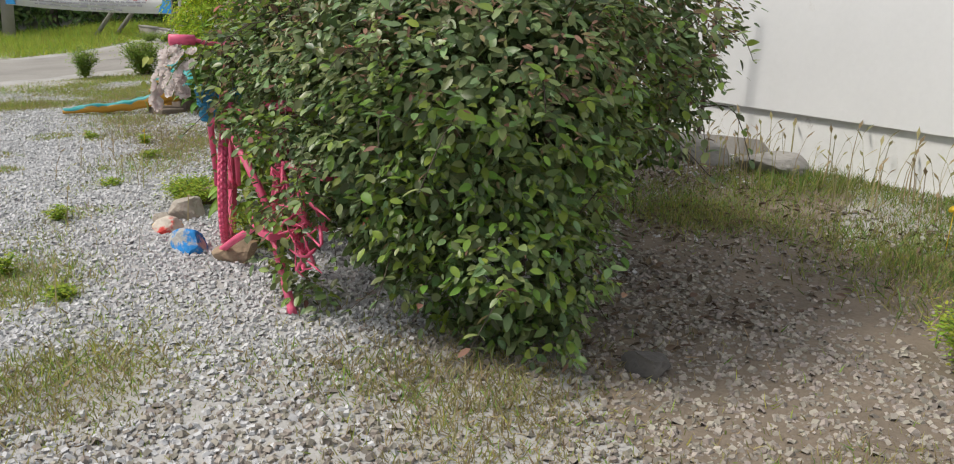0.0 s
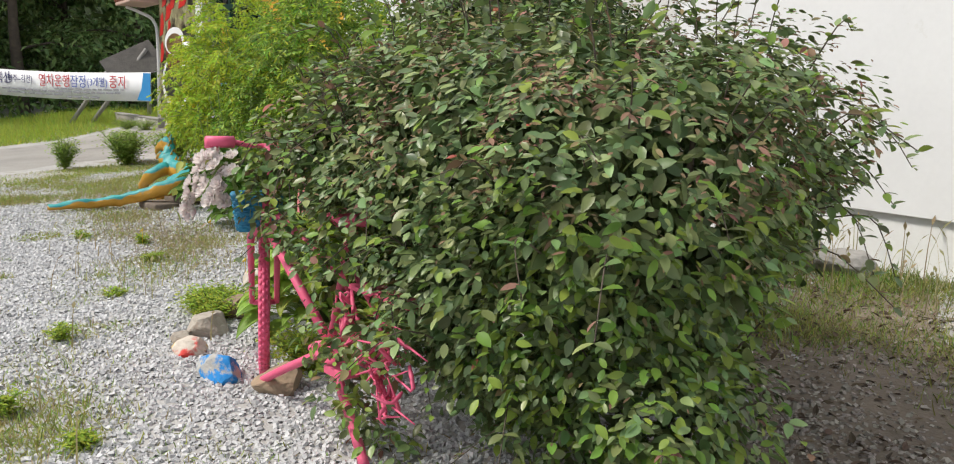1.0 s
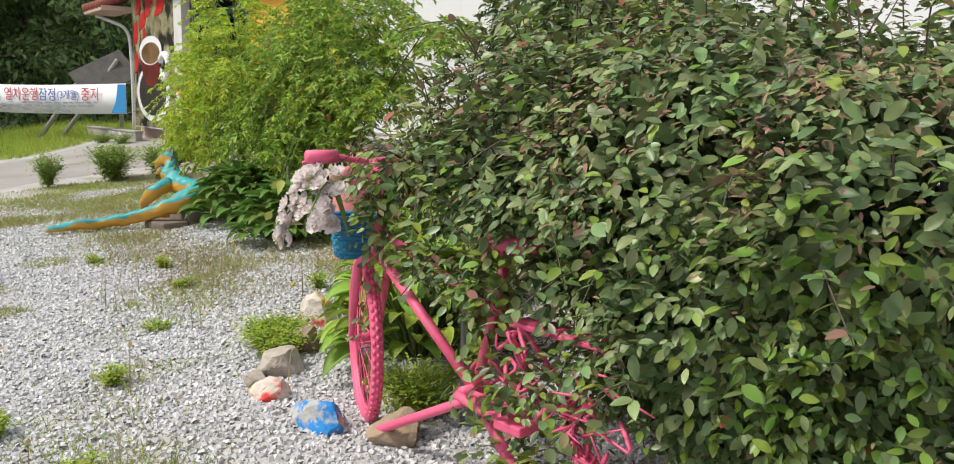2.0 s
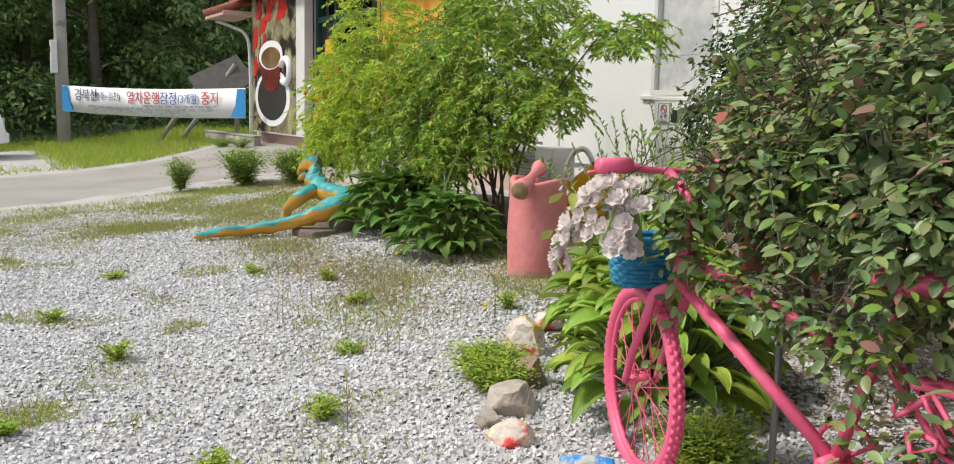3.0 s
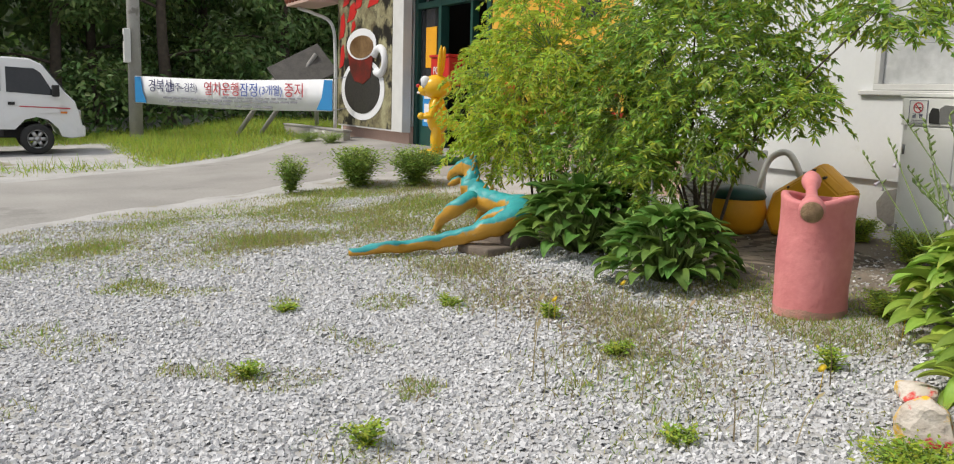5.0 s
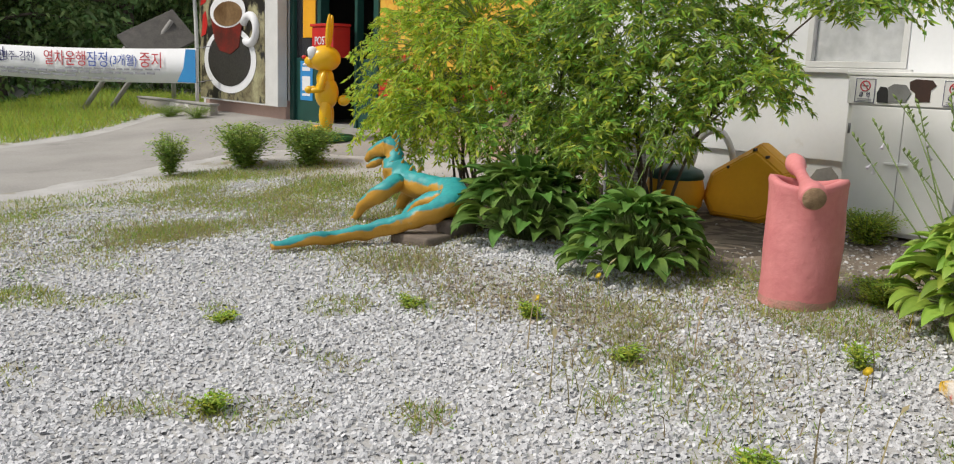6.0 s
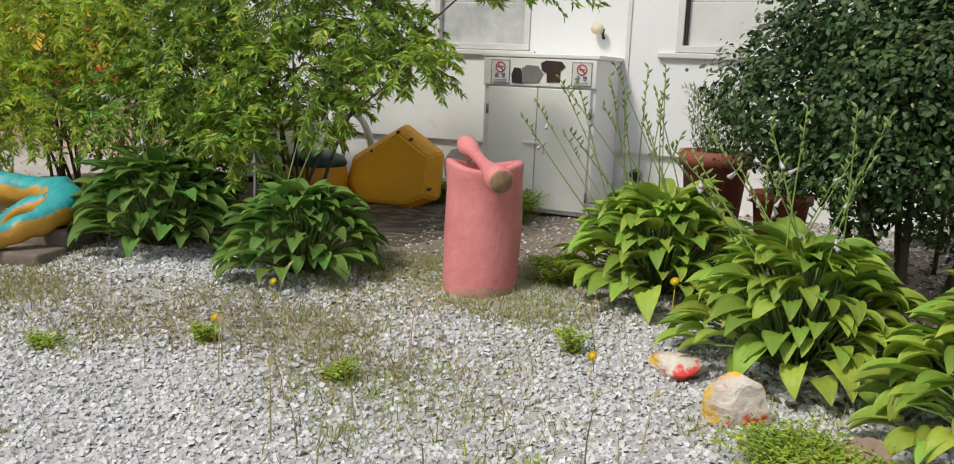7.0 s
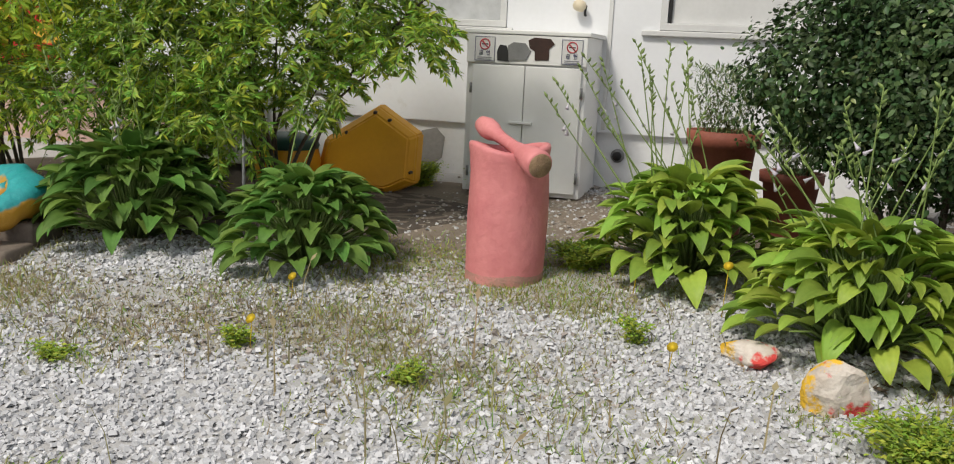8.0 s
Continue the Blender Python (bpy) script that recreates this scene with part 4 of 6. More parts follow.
def leafy_shrub(name, x, y, blobs, mat, label, seed):
    """A many-stemmed shrub: limbs fan from the base into each clump of the crown; arching twigs carry drooping narrow leaves."""
    r = random.Random(seed)
    g = np.random.default_rng(seed)
    z0 = gz(x, y)
    s = thing(name, x, y, z0, label=label, category="shrub")
    o = Vector((x, y, z0))
    pts, dirs = [], []
    tw = bmesh.new()
    for c, q, thick in blobs:
        c = Vector(c) - o
        a = r.uniform(0, 6.283)
        b = Vector((math.cos(a) * 0.10, math.sin(a) * 0.08, -0.05))
        e = c + Vector((r.uniform(-.4, .4) * q[0], r.uniform(-.4, .4) * q[1], r.uniform(0.0, .5) * q[2]))
        m = b.lerp(e, 0.5)
        path = curve_pts([b, Vector((b.x + (m.x - b.x) * 0.6, b.y + (m.y - b.y) * 0.6, m.z)) + Vector((r.uniform(-.06, .06), r.uniform(-.06, .06), 0.06)), e], 16)
        bm = bmesh.new()
        tube(bm, path, [0.015 * (1 - 0.05 * i) for i in range(16)], 7)
        part("limb", bm, M["bark"], s)
        area = (q[0] * q[1] + q[1] * q[2] + q[0] * q[2]) / 3
        for j in range(int(660 * area * thick) + 8):
            d = Vector((r.gauss(0, 1), r.gauss(0, 1), r.gauss(0, 0.9) + 0.15)).normalized()
            u = r.uniform(0.15, 0.65)
            st = c + Vector((d.x * q[0], d.y * q[1], d.z * q[2])) * u
            reach = r.uniform(0.75, 1.12) * (1.25 if r.random() < 0.10 else 1)
            tip = c + Vector((d.x * q[0], d.y * q[1], d.z * q[2])) * reach
            L = (tip - st).length
            tip.z -= r.uniform(0.15, 0.6) * L
            path = curve_pts([st, st.lerp(tip, 0.55) + Vector((0, 0, 0.16 * L)), tip], 9)
            tube(tw, path, [0.0045 - 0.0004 * i for i in range(9)], 3, cap=False)
            t = (path[-1] - path[-3]).normalized()
            side = t.cross(Vector((0, 0, 1)))
            side = side.normalized() if side.length > 0.05 else Vector((1, 0, 0))
            for i in range(3, 9):
                for rep in range(4 if i < 8 else 7):
                    sg = -1 if rep % 2 else 1
                    f = r.uniform(0, 1)
                    p = path[i - 1].lerp(path[i], f)
                    v = t * r.uniform(0.2, 0.9) + side * sg * r.uniform(0.4, 1.2) + Vector((r.uniform(-.3, .3), r.uniform(-.3, .3), r.uniform(-0.7, 0.4)))
                    pts.append(p); dirs.append(v.normalized())
    part("twig_mass", tw, M["stalk"], s)["kind"] = "stuff"
    pts, dirs = np.array(pts), np.array(dirs)
    f = np.array([0, 0, 1.0]) + g.normal(size=dirs.shape) * 0.85
    f -= dirs * (f * dirs).sum(1)[:, None]
    f /= np.linalg.norm(f, axis=1)[:, None]
    turn = np.stack([np.cross(dirs, f), dirs, f], 2)
    sz = g.uniform(0.038, 0.080, len(pts))
    young = (g.uniform(size=len(pts)) < 0.2).astype(int)
    scatter("crown", NARROW, pts, turn, np.stack([sz * g.uniform(1.0, 1.6, len(pts)), sz, sz * g.uniform(0.3, 1.6, len(pts))], 1), [M[mat], M["willow"]], s, slots=young)
    return s


leafy_shrub("shrub", -11.1, 3.55, [((-11.35, 3.35, 1.35), (0.75, 0.65, 0.55), 0.7), ((-10.75, 3.35, 1.55), (0.70, 0.60, 0.55), 0.8), ((-11.85, 3.30, 0.95), (0.42, 0.45, 0.42), 0.75), ((-11.0, 3.15, 0.85), (0.60, 0.42, 0.40), 0.9),
                                   ((-11.2, 3.5, 2.05), (0.60, 0.5, 0.42), 0.5), ((-12.05, 3.45, 1.5), (0.40, 0.35, 0.45), 0.35), ((-11.5, 3.2, 0.72), (0.45, 0.36, 0.28), 0.9)], "willow", "tall yellow-green feathery shrub in front of the mural", 21)
leafy_shrub("shrub", -9.33, 3.84, [((-9.45, 3.75, 1.62), (0.85, 0.70, 0.50), 0.8), ((-8.80, 3.75, 1.42), (0.50, 0.50, 0.34), 1.0), ((-8.42, 3.78, 1.18), (0.38, 0.34, 0.20), 1.0), ((-9.85, 3.50, 1.05), (0.60, 0.50, 0.45), 1.0),
                                   ((-9.15, 3.60, 1.10), (0.50, 0.42, 0.30), 1.0), ((-7.95, 3.95, 1.74), (0.62, 0.35, 0.16), 0.9), ((-9.38, 3.30, 0.70), (0.36, 0.28, 0.32), 1.4), ((-9.7, 3.45, 0.80), (0.45, 0.35, 0.30), 1.2), ((-8.95, 3.6, 0.85), (0.35, 0.3, 0.22), 0.9), ((-9.2, 3.85, 2.05), (0.85, 0.6, 0.4), 0.8)],
            "willow_dark", "many-stemmed green shrub with narrow drooping leaves", 22)
leafy_shrub("shrub", -10.3, 3.95, [((-10.25, 3.75, 1.30), (0.60, 0.55, 0.50), 1.0), ((-10.3, 3.35, 0.80), (0.60, 0.40, 0.36), 1.0), ((-10.2, 3.9, 1.9), (0.6, 0.5, 0.45), 0.6)], "willow_dark", "young green shrub between the taller ones", 23)


# ---- yard things ----
def mortar():
    m = thing("wooden_mortar", -7.61, 3.10, gz(-7.62, 3.1) - 0.04, label="tall pink-painted hollow log mortar on the gravel", category="mortar")
    bm = bmesh.new()
    R = 0.203
    prof = [(R * 0.98, 0.0), (R * 1.0, 0.06), (R * 0.985, 0.2), (R * 0.985, 0.35), (R * 0.97, 0.46), (R * 0.95, 0.56), (R * 0.97, 0.64), (R * 0.99, 0.672), (R * 0.96, 0.69), (R * 0.80, 0.69), (R * 0.76, 0.67), (R * 0.70, 0.5), (R * 0.5, 0.36), (0.01, 0.33)]
    lathe(bm, prof, 48, 0.09, 3)
    for v in bm.verts:
        if v.co.z > 0.6:
            v.co.z += 0.018 * math.sin(math.atan2(v.co.y, v.co.x) * 2 + 0.6)
    part("mortar_body", bm, M["pinkpaint"], m)
    bm = bmesh.new()
    lathe(bm, [(r * 1.008, z) for r, z in prof[:2]] + [(R * 0.985 * 1.006, 0.10)], 48, 0.09, 3)
    for v in bm.verts:
        if v.co.z > 0.08:
            v.co.z += 0.035 * noise.noise(v.co * 9)
    part("stained_foot", bm, M["mortar_base"], m, "mud-stained foot")
    p = thing("pestle", -7.61, 3.10, gz(-7.62, 3.1) - 0.03, label="pink two-headed wooden pestle lying across the mortar rim", category="pestle")
    a, b = Vector((-0.20, 0.16, 0.765)), Vector((0.225, -0.30, 0.630))
    d = (b - a)
    bm = bmesh.new()
    rad = [(0.0, 0.026), (0.02, 0.042), (0.12, 0.054), (0.20, 0.050), (0.28, 0.036), (0.40, 0.030), (0.60, 0.032), (0.74, 0.044), (0.84, 0.060), (0.92, 0.067), (0.985, 0.066), (1.0, 0.06)]
    tube(bm, [a + d * u for u, _ in rad], [q for _, q in rad], 20)
    part("pestle_shaft", bm, M["pinkpaint"], p)
    bm = bmesh.new()
    tube(bm, [b + d.normalized() * -0.004, b + d.normalized() * 0.006], [0.058, 0.055], 20)
    part("end_grain", bm, M["endgrain"], p, "bare brown end grain")


mortar()


def gas_cabinet():
    z0 = gz(-8, 4.9)
    c = thing("gas_cabinet", -8.41, 4.82, z0, label="white steel two-door cabinet with torn front and no-smoking signs", category="cabinet")
    W, D, H = 0.83, 0.56, 1.27 - z0
    boxed("cabinet_body", (0, W, 0.012, D, 0.02, H - 0.03), M["cabinet"], c, bevel=0.004)
    boxed("cabinet_top", (-0.02, W + 0.02, -0.02, D, H - 0.03, H), M["cabinet"], c, bevel=0.006)
    hd = H - 0.235
    for x0, x1 in ((0.045, W / 2 - 0.003), (W / 2 + 0.003, W - 0.03)):
        dr = boxed("cabinet_door", (x0, x1, -0.012, 0.008, 0.05, hd), M["cabinet"], c, bevel=0.004)
        for z in (0.16, hd - 0.16):
            bm = bmesh.new()
            hx = x0 - 0.006 if x0 < 0.2 else x1 + 0.006
            tube(bm, [(hx, -0.014, z - 0.035), (hx, -0.014, z + 0.035)], 0.009, 8)
            part("hinge", bm, M["steel"], dr)
    boxed("latch", (W / 2 - 0.09, W / 2 + 0.07, -0.034, -0.014, hd * 0.565, hd * 0.565 + 0.018), M["cabinet"], c, "white slide latch", bevel=0.004)
    boxed("header_panel", (0.0, W, -0.014, 0.008, hd + 0.012, H - 0.034), M["cabinet"], c, bevel=0.003)
    # torn opening with dark inside
    rr = random.Random(2)
    zc = hd + 0.1
    for pts, mat, lab in [([(0.22, -.07), (0.30, -.075), (0.295, -.01), (0.28, .03), (0.235, .035), (0.215, -.01)], "black", "dark torn hole"),
                          ([(0.30, -.07), (0.42, -.06), (0.45, .0), (0.41, .05), (0.33, .055), (0.29, .03)], "steel", "grey torn sheet"),
                          ([(0.43, .07), (0.47, .09), (0.58, .085), (0.61, .05), (0.575, .02), (0.575, -.055), (0.48, -.06), (0.475, .0), (0.44, .02)], "rustpatch", "rust-brown torn hole")]:
        bm = bmesh.new()
        polygon_plate(bm, [(x, zc + z) for x, z in pts], -0.0185 - rr.uniform(0, 0.003), -0.0145)
        part("torn_patch", bm, M[mat], c, lab, smooth=False)
    for x in (0.06, 0.66):
        s = boxed("no_smoking_sign", (x, x + 0.14, -0.020, -0.0145, hd + 0.025, hd + 0.185), M["trimwhite"], c, "white no-smoking sticker", bevel=0.001)
        bm = bmesh.new()
        for a, b, e, f in [(x, x + 0.14, hd + 0.025, hd + 0.028), (x, x + 0.14, hd + 0.182, hd + 0.185), (x, x + 0.003, hd + 0.0281, hd + 0.1819), (x + 0.137, x + 0.14, hd + 0.0281, hd + 0.1819)]:
            box(bm, a, b, -0.0225, -0.0203, e, f)
        part("border", bm, M["navy"], s, smooth=False)
        bm = bmesh.new()
        tube(bm, [(x + 0.07 + 0.034 * math.cos(k * math.pi / 12), -0.022, hd + 0.135 + 0.034 * math.sin(k * math.pi / 12)) for k in range(25)], 0.004, 6)
        tube(bm, [(x + 0.048, -0.0235, hd + 0.158), (x + 0.092, -0.0235, hd + 0.112)], 0.004, 6)
        part("ring", bm, M["redprint"], s)
        boxed("cigarette", (x + 0.048, x + 0.092, -0.0228, -0.0203, hd + 0.132, hd + 0.139), M["black"], s, bevel=0.0005)
        up = Matrix.Rotation(radians(90), 4, "X")
        writing("금  연", 0.034, M["navy"], s, Matrix.Translation((x + 0.028, -0.0225, hd + 0.076)) @ up)
        for k in range(2):
            boxed("print_bar", (x + 0.02, x + 0.12, -0.0223, -0.0203, hd + 0.045 - k * 0.012, hd + 0.050 - k * 0.012), M["greyprint"], s, bevel=0.0005)


M["rustpatch"] = material("rust_brown", (0.055, 0.025, 0.018), (0.03, 0.016, 0.012), 8, 0.8)
gas_cabinet()


def wall_lamp():
    w = thing("wall_lamp", -7.72, 5.4, 1.42, label="cream globe lamp on a black wall bracket", category="lamp")
    bm = bmesh.new()
    lathe(bm, [(0.02, -0.02), (0.05, 0.0), (0.062, 0.03), (0.062, 0.07), (0.055, 0.10), (0.03, 0.125), (0.005, 0.13)], 20, m=Matrix.Translation((0, -0.12, 0.06)) @ Matrix.Rotation(radians(-75), 4, "Y"))
    part("globe", bm, M["cream"], w, "cream plastic globe")
    bm = bmesh.new()
    tube(bm, [(0, 0, -0.02), (0, -0.06, -0.02), (0.01, -0.12, 0.02), (0.02, -0.12, 0.08)], 0.014, 8)
    part("bracket", bm, M["black"], w)
    boxed("wall_plate", (-0.03, 0.03, -0.02, 0.0, -0.09, 0.04), M["cream"], w, bevel=0.004)


M["cream"] = material("cream_plastic", (0.66, 0.58, 0.42), (0.6, 0.52, 0.38), 8, 0.45)
wall_lamp()
bpy.data.objects["wall_lamp"].scale = (0.65, 0.65, 0.65)


def orange_float():
    """Two orange fibreglass lumps by the wall: a large faceted one and a small one with a dark green band."""
    x, y = -9.03, 4.72
    f = thing("orange_shell", x, y, gz(x, y) - 0.02, 4, "large faceted orange fibreglass shell leaning by the wall", "sculpture")
    bm = bmesh.new()
    out = [(-0.41, 0.14), (-0.30, 0.0), (0.16, 0.0), (0.345, 0.09), (0.345, 0.43), (0.03, 0.62), (-0.37, 0.36)]
    rings = []
    for y0, s in ((-0.13, 0.80), (-0.08, 0.95), (0.0, 1.0), (0.08, 0.93), (0.12, 0.75)):
        rings.append([bm.verts.new((px * s, y0 + 0.16 * (pz - 0.3), 0.27 + (pz - 0.27) * s)) for px, pz in out])
    for a, b in zip(rings, rings[1:]):
        for k in range(len(out)):
            bm.faces.new((a[k], a[(k + 1) % len(out)], b[(k + 1) % len(out)], b[k]))
    bm.faces.new(rings[0][::-1]); bm.faces.new(rings[-1])
    bmesh.ops.recalc_face_normals(bm, faces=bm.faces)
    bmesh.ops.bevel(bm, geom=list(bm.edges), offset=0.012, segments=2, affect="EDGES")
    part("shell", bm, M["orange"], f, smooth=False)
    for px, pz in ((0.14, 0.53), (0.02, 0.58), (-0.2, 0.42), (0.34, 0.16)):
        bm = bmesh.new()
        tube(bm, [(px * 0.9, -0.08 + 0.16 * (pz - 0.3), pz * 0.93 + 0.02), (px * 0.9, -0.128 + 0.16 * (pz - 0.3), pz * 0.93 + 0.02)], 0.012, 8)
        part("bolt", bm, M["rust"], f, "rusty bolt head")
    x, y = -9.58, 4.45
    g = thing("orange_float", x, y, gz(x, y), 15, "small orange float with a dark green band", "float")
    bm = bmesh.new()
    lathe(bm, [(0.01, 0.0), (0.16, 0.01), (0.22, 0.08), (0.235, 0.2), (0.21, 0.3)], 20, 0.05, 2)
    part("float_body", bm, M["orange"], g)
    bm = bmesh.new()
    lathe(bm, [(0.215, 0.29), (0.225, 0.31), (0.2, 0.36), (0.12, 0.39), (0.01, 0.4)], 20, 0.03, 2)
    part("band", bm, M["darkgreen"], g, "dark green cap")


orange_float()


def ac_unit():
    a = thing("air_conditioner", -10.75, 4.85, gz(-10.75, 4.9), label="white outdoor air-conditioner unit by the wall", category="air conditioner")
    boxed("casing", (0, 0.8, 0.0, 0.3, 0.05, 0.62), M["trimwhite"], a, bevel=0.02)
    for k in range(14):
        boxed("slat", (0.06, 0.5, -0.012, -0.002, 0.1 + k * 0.034, 0.118 + k * 0.034), M["concrete"], a, bevel=0.002)
    boxed("side_cover", (0.56, 0.78, -0.02, -0.002, 0.2, 0.5), M["trimwhite"], a, bevel=0.008)
    boxed("foot", (0.05, 0.12, 0.0, 0.3, 0, 0.048), M["rubber"], a)
    boxed("foot", (0.68, 0.75, 0.0, 0.3, 0, 0.048), M["rubber"], a)
    bm = bmesh.new()
    tube(bm, curve_pts([(0.8, 0.1, 0.2), (0.95, 0.05, 0.3), (1.0, 0.1, 0.55), (1.15, 0.15, 0.62), (1.25, 0.2, 0.45), (1.22, 0.3, 0.2)], 24), 0.028, 8)
    part("hose", bm, M["trimwhite"], a, "white insulated hose")


ac_unit()


def rock(x, y, sx, sy, sz, mat, label, seed, rz=0, sink=0.25):
    """A broken stone: a ball cut by random planes, then roughened."""
    r = thing("rock", x, y, gz(x, y) - sz * sink, rz, label, "rock", "painted rocks along the border")
    bm = bmesh.new()
    bmesh.ops.create_icosphere(bm, subdivisions=4, radius=1)
    q = random.Random(seed)
    planes = [(Vector((q.gauss(0, 1), q.gauss(0, 1), q.gauss(0, 0.8))).normalized(), q.uniform(0.55, 0.85)) for _ in range(16)]
    for v in bm.verts:
        for n, d in planes:
            e = v.co.dot(n) - d
            if e > 0:
                v.co -= n * e
        v.co *= 1.25 + 0.05 * noise.noise(v.co * 5 + Vector((seed, 0, 0))) + 0.1 * noise.noise(v.co * 1.5)
        v.co = Vector((v.co.x * sx, v.co.y * sy, (v.co.z + 0.75) * sz))
    part("stone", bm, M[mat], r, smooth=False)
    return r


rock(-6.12, 2.05, 0.10, 0.09, 0.10, "rock_red", "pale squarish rock splashed with red and yellow paint", 1, 20)
rock(-6.40, 2.38, 0.115, 0.08, 0.045, "rock_red", "flat reddish rock at the edge of the hostas", 2, 0)
rock(-4.73, 1.38, 0.125, 0.075, 0.078, "rock_blue", "grey rock splashed with bright blue paint", 3, 20)
rock(-4.42, 1.53, 0.095, 0.085, 0.085, "rock_pale_brown", "brown angular rock under the bicycle", 4, 35)
rock(-5.48, 1.55, 0.115, 0.09, 0.08, "rock", "pale rock beside the gravel border", 5, 10)
rock(-5.72, 1.75, 0.12, 0.085, 0.08, "rock_brown", "brown rock at the foot of the hosta", 6, 50)
rock(-5.22, 1.38, 0.10, 0.06, 0.05, "rock_red", "reddish flat rock on the gravel", 7, 30)
rock(-5.42, 1.40, 0.06, 0.05, 0.04, "rock", "small pale rock on the gravel", 8, 0)
rock(-2.36, 2.34, 0.085, 0.065, 0.05, "rock_dark", "dark grey flat stone half sunk in soil", 9, -10)


def bicycle():
    """Pink painted bicycle overgrown by the bush; x forward along the frame, wheel contact at the front."""
    h = radians(BIKE_TURN)
    b = thing("bicycle", AXIS[0] + 0.15 * math.cos(h), AXIS[1] + 0.15 * math.sin(h), gz(*AXIS) - 0.02, BIKE_TURN, "hot pink painted old bicycle overgrown with honeysuckle", "bicycle")
    P = M["bikepink"]
    R = 0.33

    def wheel(at, turn):
        m = Matrix.Translation(at + Vector((0, 0, R))) @ Matrix.Rotation(radians(turn), 4, "Z")
        w = new("wheel"); w.parent = b; w.matrix_local = m
        bm = bmesh.new()
        tube(bm, [(math.cos(k * math.pi / 24) * (R - 0.024), 0, math.sin(k * math.pi / 24) * (R - 0.024)) for k in range(49)], 0.024, 10, cap=False)
        # tread blocks
        for k in range(64):
            a = k * math.pi / 32
            for sgn in (-1, 0, 1):
                mm = Matrix.Rotation(-a - (0.045 if sgn == 0 else 0), 4, "Y") @ Matrix.Translation((R + (0.001 if sgn == 0 else -0.006), sgn * 0.014, 0)) @ Matrix.Rotation(sgn * 0.7, 4, "Z")
                box(bm, -0.006, 0.004, -0.006, 0.006, -0.010, 0.010, 0, mm)
        part("tyre", bm, P, w, "pink painted knobbly tyre")
        bm = bmesh.new()
        tube(bm, [(math.cos(k * math.pi / 24) * (R - 0.052), 0, math.sin(k * math.pi / 24) * (R - 0.052)) for k in range(49)], 0.011, 8, cap=False)
        part("rim", bm, P, w)
        bm = bmesh.new()
        tube(bm, [(0, -0.05, 0), (0, -0.03, 0), (0, -0.028, 0), (0, 0.028, 0), (0, 0.03, 0), (0, 0.05, 0)], [0.012, 0.012, 0.024, 0.024, 0.012, 0.012], 12)
        part("hub", bm, P, w)
        for k in range(28):
            a = k * 2 * math.pi / 28
            bm = bmesh.new()
            s = 0.026 if k % 2 else -0.026
            tube(bm, [(0.02 * math.cos(a + 1.2 * (1 if k % 4 < 2 else -1)), s, 0.02 * math.sin(a + 1.2 * (1 if k % 4 < 2 else -1))), ((R - 0.055) * math.cos(a), 0, (R - 0.055) * math.sin(a))], 0.0022, 4, cap=False)
            part("spoke", bm, P, w)
        return w

    S = Matrix.Rotation(radians(STEER), 4, "Z")
    A = Vector((-0.15, 0, 0))
    wheel(A + S @ Vector((0.23, 0, 0)), STEER)
    head_lo, head_hi = Vector((-0.16, 0, 0.70)), Vector((-0.19, 0, 0.83))
    bb, seat_hi, rear = Vector((-0.72, 0, 0.34)), Vector((-0.85, 0, 0.78)), Vector((-1.12, 0, 0.36))
    for nm, pts, rad in [("head_tube", [head_lo, head_hi], 0.022), ("down_tube", [head_lo + Vector((0, 0, 0.03)), bb], 0.019), ("top_tube", [head_hi - Vector((0, 0, 0.03)), Vector((-0.80, 0, 0.62))], 0.016),
                         ("seat_tube", [bb, seat_hi], 0.017)]:
        bm = bmesh.new(); tube(bm, pts, rad, 12); part(nm, bm, P, b)
    for s in (-1, 1):
        bm = bmesh.new(); tube(bm, [bb + Vector((0, s * 0.03, 0)), rear + Vector((0, s * 0.06, 0))], 0.010, 8); part("chain_stay", bm, P, b)
        bm = bmesh.new(); tube(bm, [Vector((-0.82, s * 0.02, 0.66)), rear + Vector((0, s * 0.06, 0))], 0.009, 8); part("seat_stay", bm, P, b)
        f = [A + S @ Vector((q, s * w, z)) for q, w, z in ((0.23, 0.055, R), (0.17, 0.055, R + 0.12), (0.06, 0.055, 0.60), (0.02, 0.05, 0.675))] + [head_lo]
        bm = bmesh.new(); tube(bm, curve_pts(f, 14), [0.012 + 0.0005 * i for i in range(14)], 10); part("fork_blade", bm, P, b)
    st = head_hi + Vector((-0.01, 0, 0.14))
    bm = bmesh.new(); tube(bm, [head_hi, st, A + Vector((0.11, -0.07, 1.045))], 0.016, 10); part("stem", bm, P, b)
    c = A + Vector((0.11, -0.07, 1.045))
    bm = bmesh.new(); tube(bm, curve_pts([c + S @ Vector(q) for q in [(-0.06, 0.21, 0.015), (-0.03, 0.15, 0.015), (0, 0.06, 0.0), (0, -0.06, 0.0), (-0.03, -0.15, 0.015), (-0.06, -0.21, 0.015)]], 24), 0.012, 10)
    hb = part("handlebar", bm, P, b)
